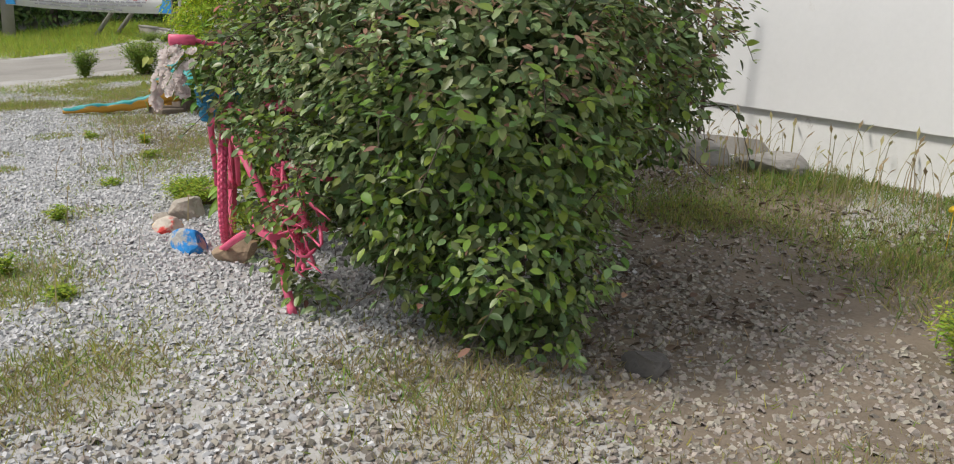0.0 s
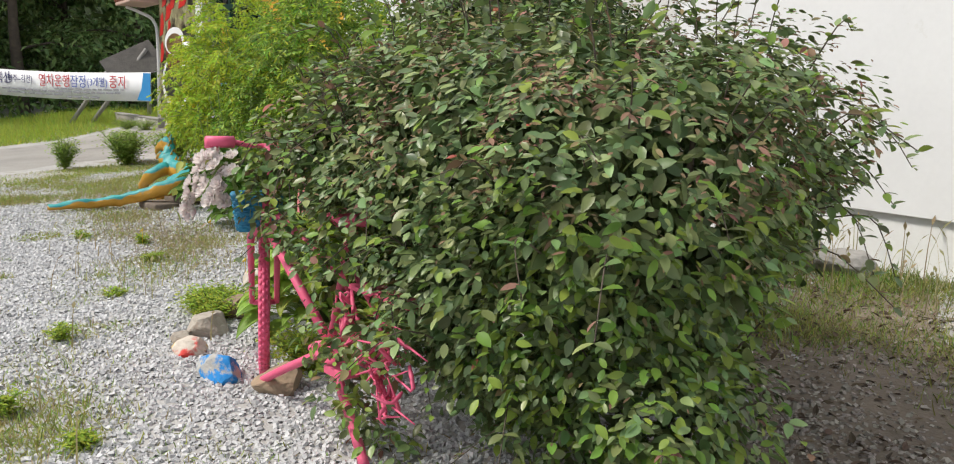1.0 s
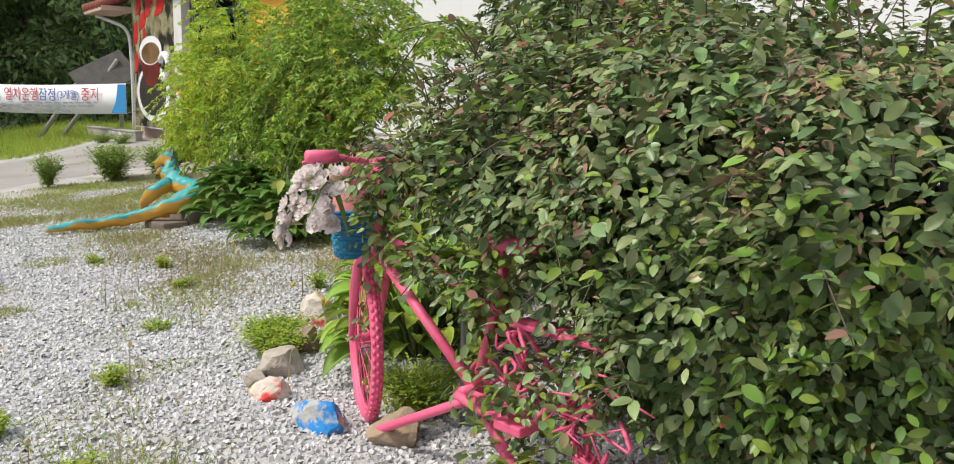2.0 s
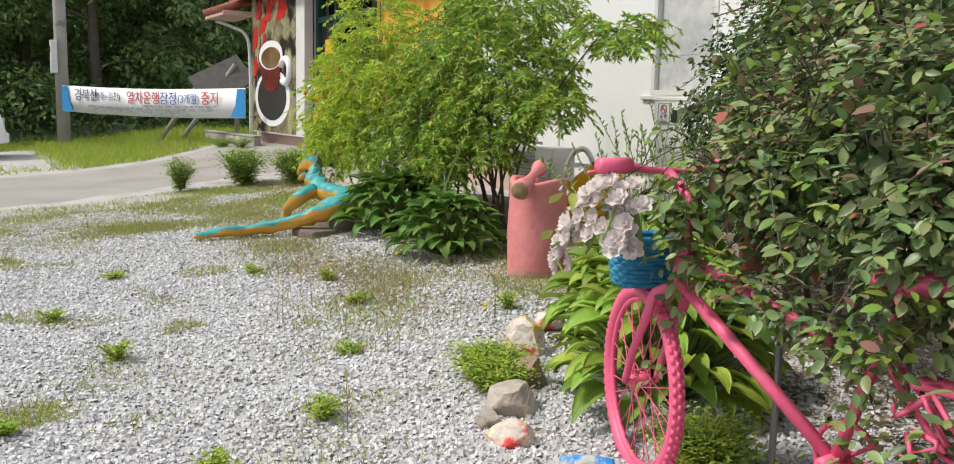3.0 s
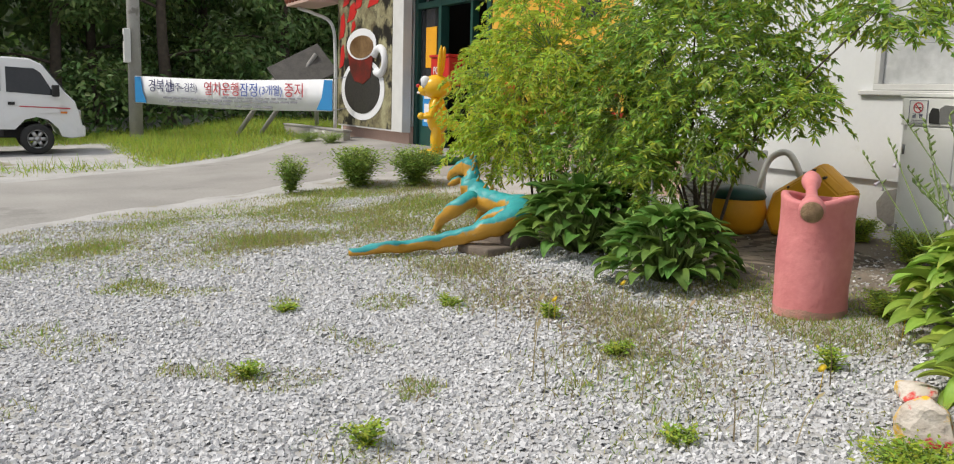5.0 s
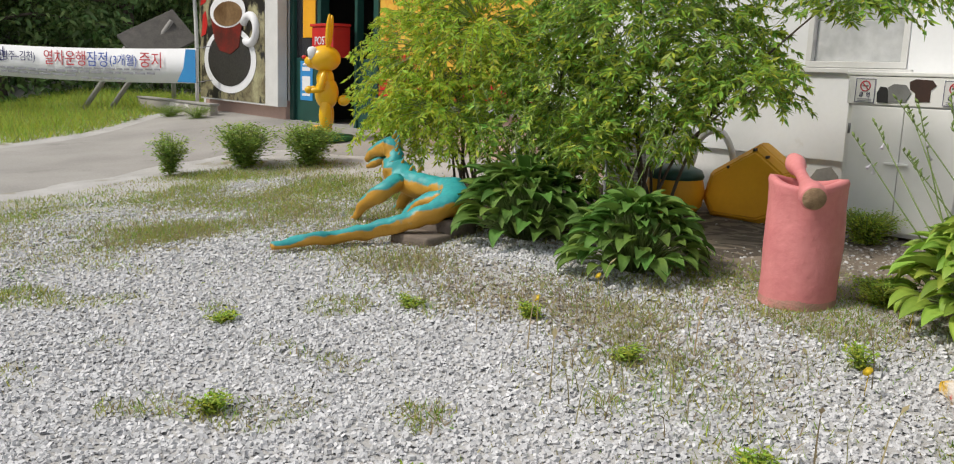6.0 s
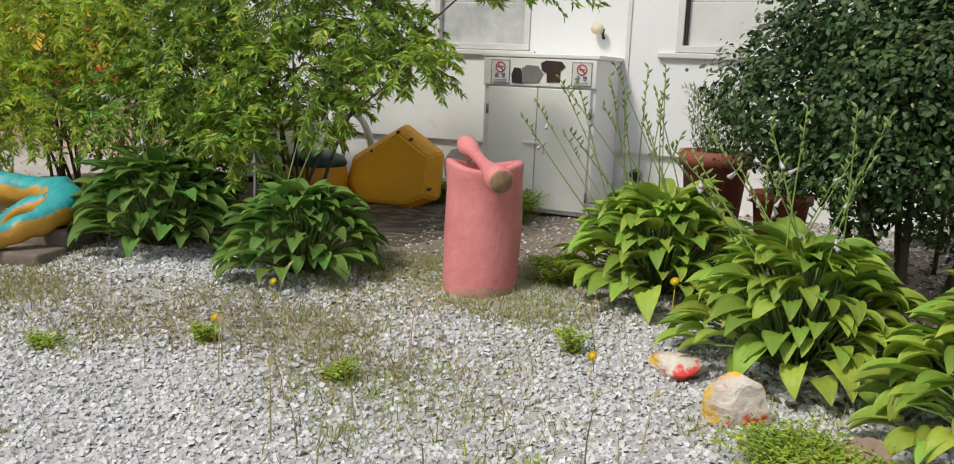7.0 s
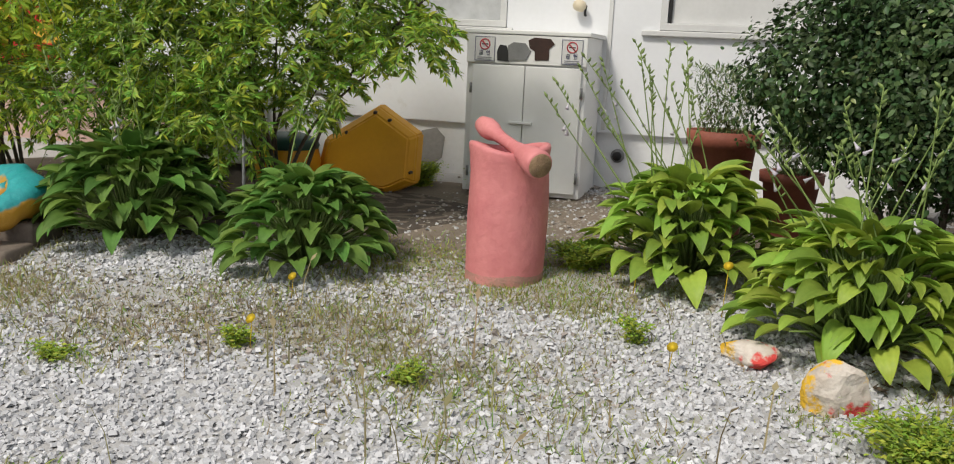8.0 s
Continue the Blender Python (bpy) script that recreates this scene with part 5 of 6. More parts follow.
    for s in (-1, 1):
        bm = bmesh.new(); tube(bm, [c + S @ Vector((-0.035, s * 0.14, 0.016)), c + S @ Vector((-0.075, s * 0.25, 0.016))], 0.025, 12); part("grip", bm, P, hb)
        bm = bmesh.new(); tube(bm, curve_pts([c + S @ Vector(q) for q in [(-0.03, s * 0.14, 0.02), (0.03, s * 0.16, 0.0), (0.0, s * 0.26, -0.01)]], 8), 0.006, 6); part("brake_lever", bm, P, hb)
    bm = bmesh.new(); tube(bm, [bb + Vector((0, -0.06, 0)), bb + Vector((0, 0.06, 0))], 0.022, 12); part("bottom_bracket", bm, P, b)
    bm = bmesh.new()
    tube(bm, [bb + Vector((0.09 * math.cos(k * math.pi / 16), -0.055, 0.09 * math.sin(k * math.pi / 16))) for k in range(33)], 0.008, 6, cap=False)
    for k in range(5):
        a = k * 2 * math.pi / 5
        tube(bm, [bb + Vector((0, -0.055, 0)), bb + Vector((0.09 * math.cos(a), -0.055, 0.09 * math.sin(a)))], 0.007, 6)
    part("chainring", bm, P, b)
    for nm, pts, rad in [("prop_tube", [bb + Vector((-0.02, 0.05, -0.02)), Vector((-0.48, 0.07, 0.19)), Vector((-0.24, 0.06, 0.07))], 0.017), ("kickstand", [bb + Vector((-0.10, 0.05, -0.03)), Vector((-1.0, 0.08, 0.16)), Vector((-1.14, 0.10, 0.02))], 0.019),
                         ("crank", [bb + Vector((0, 0.08, 0)), Vector((-0.90, 0.10, 0.33)), Vector((-1.06, 0.11, 0.36))], 0.016)]:
        bm = bmesh.new(); tube(bm, curve_pts(pts, 9), rad, 10); part(nm, bm, P, b)
    boxed("pedal", (-1.13, -1.02, 0.11, 0.20, 0.345, 0.375), P, b, bevel=0.006)
    bm = bmesh.new()
    lathe(bm, [(0.005, -0.02), (0.07, -0.015), (0.10, 0.01), (0.10, 0.03), (0.06, 0.045), (0.005, 0.05)], 18, m=Matrix.Translation((-0.88, 0, 0.83)) @ Matrix.Diagonal((1.25, 0.9, 1, 1)))
    part("saddle", bm, P, b)
    boxed("rear_rack", (-1.30, -0.92, -0.05, 0.05, 0.60, 0.62), P, b, bevel=0.006)
    bm = bmesh.new(); tube(bm, [rear + Vector((0, -0.06, 0)), Vector((-1.2, -0.05, 0.60))], 0.006, 6); part("rack_stay", bm, P, b)
    # wrapped frame bag, blown ribbons by the rear wheel
    rr = random.Random(8)
    bm = bmesh.new()
    for k in range(34):
        a = Vector((-1.32 + rr.uniform(-.11, .12), 0.12, 0.42 + rr.uniform(-.12, .10))) if k > 8 else Vector((-0.95 + rr.uniform(-.06, .06), 0.07, 0.50 + rr.uniform(-.1, .12)))
        tube(bm, curve_pts([a, a + Vector((rr.uniform(-.1, .05), rr.uniform(.0, .06), rr.uniform(-.08, .08))), a + Vector((rr.uniform(-.18, .06), rr.uniform(.0, .1), rr.uniform(-.09, .08)))], 6), [0.005, 0.008, 0.007, 0.005, 0.004, 0.002], 5)
    part("ribbon_mass", bm, P, b, "torn pink painted cloth strips")["kind"] = "stuff"
    # basket before the stem
    k0 = A + S @ Vector((0.20, 0.03, 0.665))
    ba = new("basket"); ba.parent = b; ba.matrix_local = Matrix.Translation(k0) @ S
    tagged(ba, "blue painted wicker basket")
    for k in range(11):
        bm = bmesh.new()
        z = 0.012 + k * 0.0145
        sx, sy = 0.060 + 0.020 * k / 10, 0.082 + 0.020 * k / 10
        n = 40
        tube(bm, [(math.copysign(abs(math.cos(q)) ** 0.6, math.cos(q)) * (sx + 0.004 * math.sin(j * math.pi / 2 * 1 + k * math.pi)), math.copysign(abs(math.sin(q)) ** 0.6, math.sin(q)) * (sy + 0.004 * math.sin(j * math.pi / 2 + k * math.pi)), z) for j, q in [(j, 2 * math.pi * j / n) for j in range(n + 1)]], 0.0105 if k < 10 else 0.014, 6, cap=False)
        part("wicker_band", bm, M["basket"], ba)
    boxed("basket_base", (-0.06, 0.06, -0.08, 0.08, 0.0, 0.012), M["basket"], ba)
    return b, k0, S


BIKE_TURN, STEER, AXIS = 186.0, -26.0, (-4.56, 1.52)
bike, basket_at, steer_m = bicycle()


def flower_bunch():
    """Faded cloth flowers spilling from the basket."""
    f = thing("artificial_flowers", -4.67, 1.38, 0.80, label="faded pale pink cloth flowers in the bicycle basket", category="flowers")
    r = random.Random(12)
    for k in range(46):
        if k < 22:
            u = k / 21
            c = Vector((-0.16 + 0.12 * u, -0.12 + 0.08 * u, -0.12 + 0.26 * u)) + Vector((r.uniform(-.035, .035), r.uniform(-.035, .035), r.uniform(-.03, .03)))
        else:
            c = Vector((0.03 + r.uniform(-.06, .07), -0.03 + r.uniform(-.06, .06), 0.05 + r.uniform(-.14, .10)))
        d = (c + Vector((0, -0.15, 0.1))).normalized()
        q = d.to_track_quat("Z", "Y").to_matrix().to_4x4()
        bm = bmesh.new()
        for layer, (n, L) in enumerate(((6, 0.036), (5, 0.024))):
            for j in range(n):
                a = j * 2 * math.pi / n + layer * 0.5
                m = Matrix.Translation(c) @ q @ Matrix.Rotation(a, 4, "Z") @ Matrix.Rotation(radians(20 + 30 * layer + r.uniform(-12, 12)), 4, "X")
                v = [bm.verts.new(m @ Vector(p)) for p in [(0, 0, 0), (-L * 0.45, L * 0.5, 0.006), (0, L * 0.55, -0.002), (L * 0.45, L * 0.5, 0.006), (-L * 0.3, L, 0.012), (0, L * 1.05, 0.004), (L * 0.3, L, 0.012)]]
                for t in ((0, 2, 1), (0, 3, 2), (1, 2, 5, 4), (2, 3, 6, 5)):
                    bm.faces.new([v[i] for i in t])
        part("blossom", bm, M["petal"], f)
    for k in range(9):
        c = Vector((r.uniform(-.2, .08), -0.12 + r.uniform(-.06, .1), r.uniform(-.12, .14)))
        m = Matrix.Translation(c) @ Euler((r.uniform(-1, 1), r.uniform(-1, 1), r.uniform(0, 6))).to_matrix().to_4x4()
        bm = bmesh.new()
        v = [bm.verts.new(m @ (Vector(p) * 0.07)) for p in LEAF[0]]
        for t in LEAF[1]:
            bm.faces.new([v[i] for i in t])
        part("cloth_leaf", bm, M["yellowleaf"], f, "yellowed cloth leaf")
    for k in range(5):
        bm = bmesh.new()
        e = Vector((r.uniform(-.18, .1), r.uniform(-.15, 0), r.uniform(-.1, .1)))
        tube(bm, curve_pts([(0.07, 0.06, -0.1), (0.03, 0.0, 0.1), e], 10), 0.004, 5)
        part("wire_stem", bm, M["stalk"], f)


flower_bunch()


# ---- garden bits ----
def stake(x, y, h, rad, mat, label, lean=(0.0, 0.0)):
    s = thing("stake", x, y, gz(x, y), label=label, category="stake")
    bm = bmesh.new()
    tube(bm, [(0, 0, -0.1), (lean[0] * 0.5, lean[1] * 0.5, h * 0.5), (lean[0], lean[1], h)], rad, 8)
    part("rod", bm, M[mat], s)


stake(-4.38, 1.80, 0.56, 0.011, "steel", "thin grey steel rod beside the bicycle")
stake(-2.86, 2.32, 0.42, 0.013, "rust", "short weathered stake under the honeysuckle")
stake(-5.02, 5.1, 1.35, 0.016, "rust", "rusty thin post before the white wall", (0.09, 0.0))
stake(-9.15, 3.2, 0.62, 0.009, "steel", "thin grey rod between the hostas")


def potted_plant(x, y, rim, h, seed, label):
    p = thing("plant_pot", x, y, gz(x, y), label=label, category="pot")
    bm = bmesh.new()
    lathe(bm, [(0.01, 0), (rim * 0.62, 0), (rim * 0.66, 0.02), (rim * 0.9, h * 0.85), (rim * 1.02, h * 0.86), (rim * 1.04, h), (rim * 0.93, h), (rim * 0.88, h * 0.88), (0.01, h * 0.86)], 28)
    part("pot_body", bm, M["terracotta"], p)
    g = np.random.default_rng(seed)
    n = 1700
    a, r, z = g.uniform(0, 6.283, n), g.uniform(0, 1, n) ** 0.5 * rim * 1.2, g.uniform(0, 0.42, n)
    pts = np.stack([np.cos(a) * r * (0.5 + z), np.sin(a) * r * (0.5 + z), h * 0.9 + z], 1)
    scatter("foliage", NARROW, pts, rotations(g, n, None, g.uniform(0.2, 1.3, n)), g.uniform(0.03, 0.06, n), M["bushleaf"], p)


potted_plant(-6.65, 4.25, 0.205, 0.62, 4, "terracotta pot with fine green foliage")
potted_plant(-6.26, 4.18, 0.17, 0.42, 6, "brown terracotta pot under the honeysuckle")


def barrow_handle():
    h = thing("red_pole", -5.9, 4.3, gz(-5.9, 4.3), label="weathered red wooden pole propped under the bush", category="pole")
    bm = bmesh.new()
    tube(bm, [(0.05, 0, 0.40), (0.35, 0.02, 0.50), (0.56, 0.05, 0.58)], 0.018, 8)
    part("shaft", bm, M["terracotta"], h)
    for x, z in ((0.08, 0.41), (0.45, 0.53)):
        bm = bmesh.new()
        tube(bm, [(x, 0, -0.05), (x + 0.02, 0.02, z)], 0.014, 6)
        part("prop", bm, M["bark"], h)


barrow_handle()
for i, (x, y, a, b, c) in enumerate([(-4.9, 5.05, 0.28, 0.16, 0.14), (-4.35, 5.15, 0.22, 0.13, 0.10), (-5.4, 5.1, 0.2, 0.14, 0.1)]):
    rock(x, y, a, b, c, "concrete", "grey mossy rubble stone at the foot of the wall", 20 + i, 15 * i)


def slab(x, y, w, d, h, z, rz, label):
    s = thing("stone_slab", x, y, gz(x, y) + z, rz, label, "slab", "slabs under the dragon")
    bm = bmesh.new()
    box(bm, -w / 2, w / 2, -d / 2, d / 2, -0.02, h, 0.018)
    part("slab_body", bm, M["timber"], s)


slab(-10.16, 2.42, 0.36, 0.26, 0.06, 0.0, 12, "low weathered grey stone step")
slab(-10.26, 2.70, 0.40, 0.28, 0.13, 0.0, 8, "weathered brown stone step")


def dragon():
    """A long lizard-like garden statue, teal with a gold belly: one mesh."""
    bm = bmesh.new()
    z0 = gz(-10.4, 2.0)
    body = [(-10.55, 1.45, z0 + 0.03), (-10.50, 1.68, z0 + 0.05), (-10.44, 1.95, z0 + 0.07), (-10.33, 2.20, z0 + 0.13), (-10.20, 2.45, z0 + 0.22), (-10.20, 2.70, z0 + 0.30), (-10.38, 2.82, z0 + 0.34),
            (-10.60, 2.80, z0 + 0.35), (-10.85, 2.75, z0 + 0.36), (-11.02, 2.72, z0 + 0.45), (-11.05, 2.74, z0 + 0.55), (-11.12, 2.74, z0 + 0.61), (-11.26, 2.72, z0 + 0.57), (-11.40, 2.70, z0 + 0.49)]
    rad = [0.026, 0.044, 0.05, 0.058, 0.072, 0.105, 0.115, 0.09, 0.105, 0.10, 0.07, 0.075, 0.068, 0.028]
    pts = curve_pts(body, 120)
    rr = []
    for i in range(120):
        u = i / 119 * (len(rad) - 1)
        k = min(int(u), len(rad) - 2)
        rr.append((rad[k] + (rad[k + 1] - rad[k]) * (u - k)) * (1 + 0.12 * noise.noise(Vector((i * 0.25, 0, 0)))))
    tube(bm, pts, rr, 22)
    for leg in ([(-10.88, 2.66, z0 + 0.36), (-10.85, 2.52, z0 + 0.30), (-10.95, 2.47, z0 + 0.24), (-11.08, 2.46, z0 + 0.15), (-11.18, 2.45, z0 + 0.04)],
                [(-10.98, 2.85, z0 + 0.36), (-11.15, 2.95, z0 + 0.24), (-11.25, 2.95, z0 + 0.12), (-11.34, 2.92, z0 + 0.03)],
                [(-10.30, 2.70, z0 + 0.30), (-10.45, 2.60, z0 + 0.26), (-10.56, 2.55, z0 + 0.15), (-10.62, 2.50, z0 + 0.04)]):
        tube(bm, curve_pts(leg, 14), [0.078 - 0.0035 * i for i in range(14)], 12)
    # crest and jaw
    for i in range(8):
        p = pts[70 + i * 4]
        tube(bm, [p + Vector((0.01, 0, 0.06)), p + Vector((0.05, 0.01, 0.15))], [0.025, 0.004], 6)
    tube(bm, [(-11.20, 2.72, z0 + 0.51), (-11.30, 2.70, z0 + 0.46), (-11.37, 2.69, z0 + 0.43)], [0.045, 0.035, 0.015], 8)
    for v in bm.verts:
        v.co += 0.022 * Vector((noise.noise(v.co * 11), noise.noise(v.co * 11 + Vector((5, 0, 0))), noise.noise(v.co * 9)))
    bmesh.ops.translate(bm, verts=bm.verts, vec=(0.04, 0.0, 0.0))
    me = part("dragon_statue", bm, M["dragon"])
    tagged(me, "teal and gold painted dragon statue with a long tail", "statue")


def dragon_paint():
    m = material("teal_and_gold_paint", (0.03, 0.36, 0.36), (0.02, 0.25, 0.27), 9, 0.5, 0.5, fine=30)
    t = m.node_tree
    p = t.nodes["Principled BSDF"]
    src = p.inputs["Base Color"].links[0].from_socket
    g = t.nodes.new("ShaderNodeNewGeometry")
    sp = t.nodes.new("ShaderNodeSeparateXYZ")
    t.links.new(g.outputs["Normal"], sp.inputs[0])
    n = t.nodes.new("ShaderNodeTexNoise")
    n.inputs["Scale"].default_value, n.inputs["Detail"].default_value = 7, 5
    t.links.new(g.outputs["Position"], n.inputs["Vector"])
    a = t.nodes.new("ShaderNodeMath"); a.operation = "MULTIPLY_ADD"
    t.links.new(n.outputs[0], a.inputs[0]); a.inputs[1].default_value = 1.6
    t.links.new(sp.outputs[2], a.inputs[2])
    r = t.nodes.new("ShaderNodeMapRange")
    r.inputs[1].default_value, r.inputs[2].default_value = 1.0, 1.2
    t.links.new(a.outputs[0], r.inputs[0])
    mx = t.nodes.new("ShaderNodeMix"); mx.data_type = "RGBA"
    mx.inputs[6].default_value = (0.52, 0.27, 0.03, 1)
    t.links.new(r.outputs[0], mx.inputs[0]); t.links.new(src, mx.inputs[7])
    t.links.new(mx.outputs[2], p.inputs["Base Color"])
    return m


M["dragon"] = dragon_paint()
dragon()


def rabbit():
    """Standing cartoon-like rabbit figure, kept as one plain mesh."""
    bm = bmesh.new()

    def ell(x, y, z, a, b, c, rx=0, ry=0, mat=0, seg=20):
        r = bmesh.ops.create_uvsphere(bm, u_segments=seg, v_segments=seg // 2 + 2, radius=1, matrix=pose(x, y, z, rx, ry, 0) @ Matrix.Diagonal((a, b, c, 1)))
        for f in {f for v in r["verts"] for f in v.link_faces}:
            f.material_index = mat
    ell(0, 0, 0.60, 0.155, 0.165, 0.24)
    ell(0.02, 0, 0.80, 0.115, 0.125, 0.17)
    ell(0.03, 0, 1.09, 0.21, 0.21, 0.19)
    ell(0.17, 0, 1.04, 0.12, 0.13, 0.10)
    for s in (-1, 1):
        ell(-0.03, s * 0.085, 1.47, 0.035, 0.062, 0.25, s * -6, -4)
        ell(0.0, s * 0.09, 0.28, 0.085, 0.085, 0.24)
        ell(0.08, s * 0.09, 0.07, 0.15, 0.075, 0.06)
        ell(0.03, s * 0.165, 0.78, 0.045, 0.045, 0.16, s * 18, -10)
        ell(0.10, s * 0.18, 0.64, 0.11, 0.04, 0.04, 0, 12)
        ell(0.20, s * 0.17, 0.64, 0.055, 0.055, 0.055)
        ell(0.165, s * 0.125, 1.16, 0.075, 0.06, 0.095, 0, 0, 1, 16)
        ell(0.222, s * 0.14, 1.15, 0.03, 0.03, 0.05, 0, 0, 2, 12)
    ell(0.29, 0, 1.10, 0.035, 0.045, 0.03, 0, 0, 3, 12)
    ell(0.25, 0, 0.995, 0.06, 0.08, 0.025, 0, 0, 1, 12)
    ell(-0.22, 0, 0.5, 0.08, 0.08, 0.08)
    ob = part("rabbit_statue", bm, [M["yellow"], M["banner"], M["black"], M["red"]])
    ob.matrix_world = pose(-15.2, 4.42, gz(-15.3, 4.42) + 0.085, 0, 0, 232) @ Matrix.Diagonal((0.98, 0.95, 0.87, 1))
    tagged(ob, "glossy yellow standing rabbit statue outside the shop", "statue")
    bm = bmesh.new()
    lathe(bm, [(0.005, 0), (0.36, 0), (0.36, 0.05), (0.34, 0.062), (0.005, 0.063)], 32)
    ob = part("statue_base", bm, M["grid_green"])
    ob.matrix_world = pose(-15.2, 4.42, gz(-15.3, 4.42) + 0.02, 0, 0, 0)
    tagged(ob, "round green base under the yellow statue", "base")


rabbit()


def post_box():
    p = thing("post_box", -16.75, 5.30, 1.30, label="red painted metal post box on the shop door frame", category="post box")
    boxed("box_body", (0, 0.62, -0.28, 0.0, 0, 0.42), M["red"], p, bevel=0.02)
    boxed("lid", (-0.02, 0.64, -0.30, 0.0, 0.42, 0.46), M["red"], p, bevel=0.01)
    writing("POST", 0.16, M["banner"], p, Matrix.Translation((0.1, -0.286, 0.22)) @ Matrix.Rotation(radians(90), 4, "X"))
    boxed("bracket", (0.2, 0.42, 0.0, 0.08, 0.1, 0.3), M["steel"], p)


post_box()


def truck():
    t = thing("truck", -23.75, -0.22, gz(-23.7, 0), 92, "small white cargo truck parked beyond the drive", "truck")
    bm = bmesh.new()
    prof = [(-0.98, 0.50), (-0.98, 1.84), (-0.9, 1.92), (-0.55, 1.96), (-0.1, 1.94), (0.12, 1.84), (0.52, 1.30), (0.72, 1.08), (0.80, 0.8), (0.84, 0.62), (0.84, 0.36), (0.62, 0.33), (0.46, 0.36), (0.40, 0.52), (0.22, 0.70), (0.0, 0.76), (-0.22, 0.70), (-0.40, 0.5)]
    rings = []
    for y, s in ((-0.80, 0.97), (-0.77, 1.0), (0.77, 1.0), (0.80, 0.97)):
        rings.append([bm.verts.new((x * s, y * (1 - 0.09 * max(0, z - 1.0)), 0.9 + (z - 0.9) * s)) for x, z in prof])
    n = len(prof)
    for a, b in zip(rings, rings[1:]):
        for k in range(n):
            bm.faces.new((a[k], a[(k + 1) % n], b[(k + 1) % n], b[k]))
    bm.faces.new(rings[0][::-1]); bm.faces.new(rings[-1])
    bmesh.ops.recalc_face_normals(bm, faces=bm.faces)
    cab = part("cab", bm, M["carwhite"], t, smooth=False)
    for s in (-1, 1):
        def side(pts, off, mat, name, label="", parent=cab):
            bm = bmesh.new()
            a = [bm.verts.new((x, s * (0.803 * (1 - 0.09 * max(0, z - 1.0)) + off), z)) for x, z in pts]
            b = [bm.verts.new((x, s * (0.803 * (1 - 0.09 * max(0, z - 1.0)) - 0.01), z)) for x, z in pts]
            bm.faces.new(a); bm.faces.new(b[::-1])
            for k in range(len(a)):
                bm.faces.new((a[k], b[k], b[(k + 1) % len(a)], a[(k + 1) % len(a)]))
            bmesh.ops.recalc_face_normals(bm, faces=bm.faces)
            return part(name, bm, M[mat], parent, label, smooth=False)
        d = side([(-0.58, 0.58), (-0.58, 1.82), (0.02, 1.80), (0.14, 1.72), (0.48, 1.26), (0.42, 0.86), (0.1, 0.84), (-0.3, 0.78)], 0.006, "carwhite", "door")
        side([(-0.52, 1.26), (-0.52, 1.76), (-0.02, 1.74), (0.10, 1.66), (0.36, 1.20)], 0.012, "carglass", "side_window", "dark tinted window", d)
        side([(-0.86, 1.28), (-0.88, 1.76), (-0.62, 1.78), (-0.62, 1.26)], 0.008, "carglass", "quarter_window", "dark tinted window")
        side([(-0.5, 1.0), (-0.5, 1.06), (-0.38, 1.06), (-0.38, 1.0)], 0.03, "black", "door_handle", "", d)
        side([(-0.3, 0.965), (-0.3, 0.985), (0.62, 0.955), (0.62, 0.93)], 0.010, "redprint", "stripe", "thin red stripe")
        side([(0.44, 0.84), (0.44, 0.88), (0.56, 0.88), (0.56, 0.84)], 0.014, "amber", "indicator", "amber side lamp")
        bm = bmesh.new(); box(bm, 0.28, 0.42, s * 0.95 - 0.05, s * 0.95 + 0.05, 1.18, 1.42, 0.025)
        tube(bm, [(0.36, s * 0.78, 1.28), (0.36, s * 0.92, 1.3)], 0.02, 6)
        part("mirror", bm, M["black"], cab)
        bm = bmesh.new(); box(bm, 0.70, 0.83, s * 0.62 - 0.12, s * 0.62 + 0.12, 0.72, 0.92, 0.03)
        part("headlight", bm, M["chrome"], cab)
        for x in (0.0, -2.45):
            w = new("wheel"); w.parent = t; w.matrix_local = Matrix.Translation((x, s * 0.70, 0.31))
            bm = bmesh.new()
            lathe(bm, [(0.19, -0.09), (0.28, -0.095), (0.31, -0.075), (0.315, 0.0), (0.31, 0.075), (0.28, 0.095), (0.19, 0.09)], 28, m=Matrix.Rotation(radians(90), 4, "X"))
            part("tyre", bm, M["rubber"], w)
            bm = bmesh.new()
            lathe(bm, [(0.2, -0.07), (0.2, 0.07), (0.17, 0.06), (0.17, -0.06)], 24, m=Matrix.Rotation(radians(90), 4, "X"))
            for k in range(6):
                a = k * math.pi / 3
                box(bm, 0.02, 0.18, -0.075, 0.075, -0.035, 0.035, 0, Matrix.Rotation(a, 4, "Y"))
            tube(bm, [(0, -0.085, 0), (0, 0.085, 0)], 0.055, 12)
            part("rim", bm, M["chrome"], w)
    bm = bmesh.new()
    v = [bm.verts.new(p) for p in [(0.165, -0.66, 1.80), (0.165, 0.66, 1.80), (0.545, 0.70, 1.30), (0.545, -0.70, 1.30)]]
    bm.faces.new(v)
    r = bmesh.ops.extrude_face_region(bm, geom=bm.faces[:])
    bmesh.ops.translate(bm, verts=[q for q in r["geom"] if isinstance(q, bmesh.types.BMVert)], vec=(0.012, 0, 0.008))
    part("windscreen", bm, M["carglass"], cab, smooth=False)
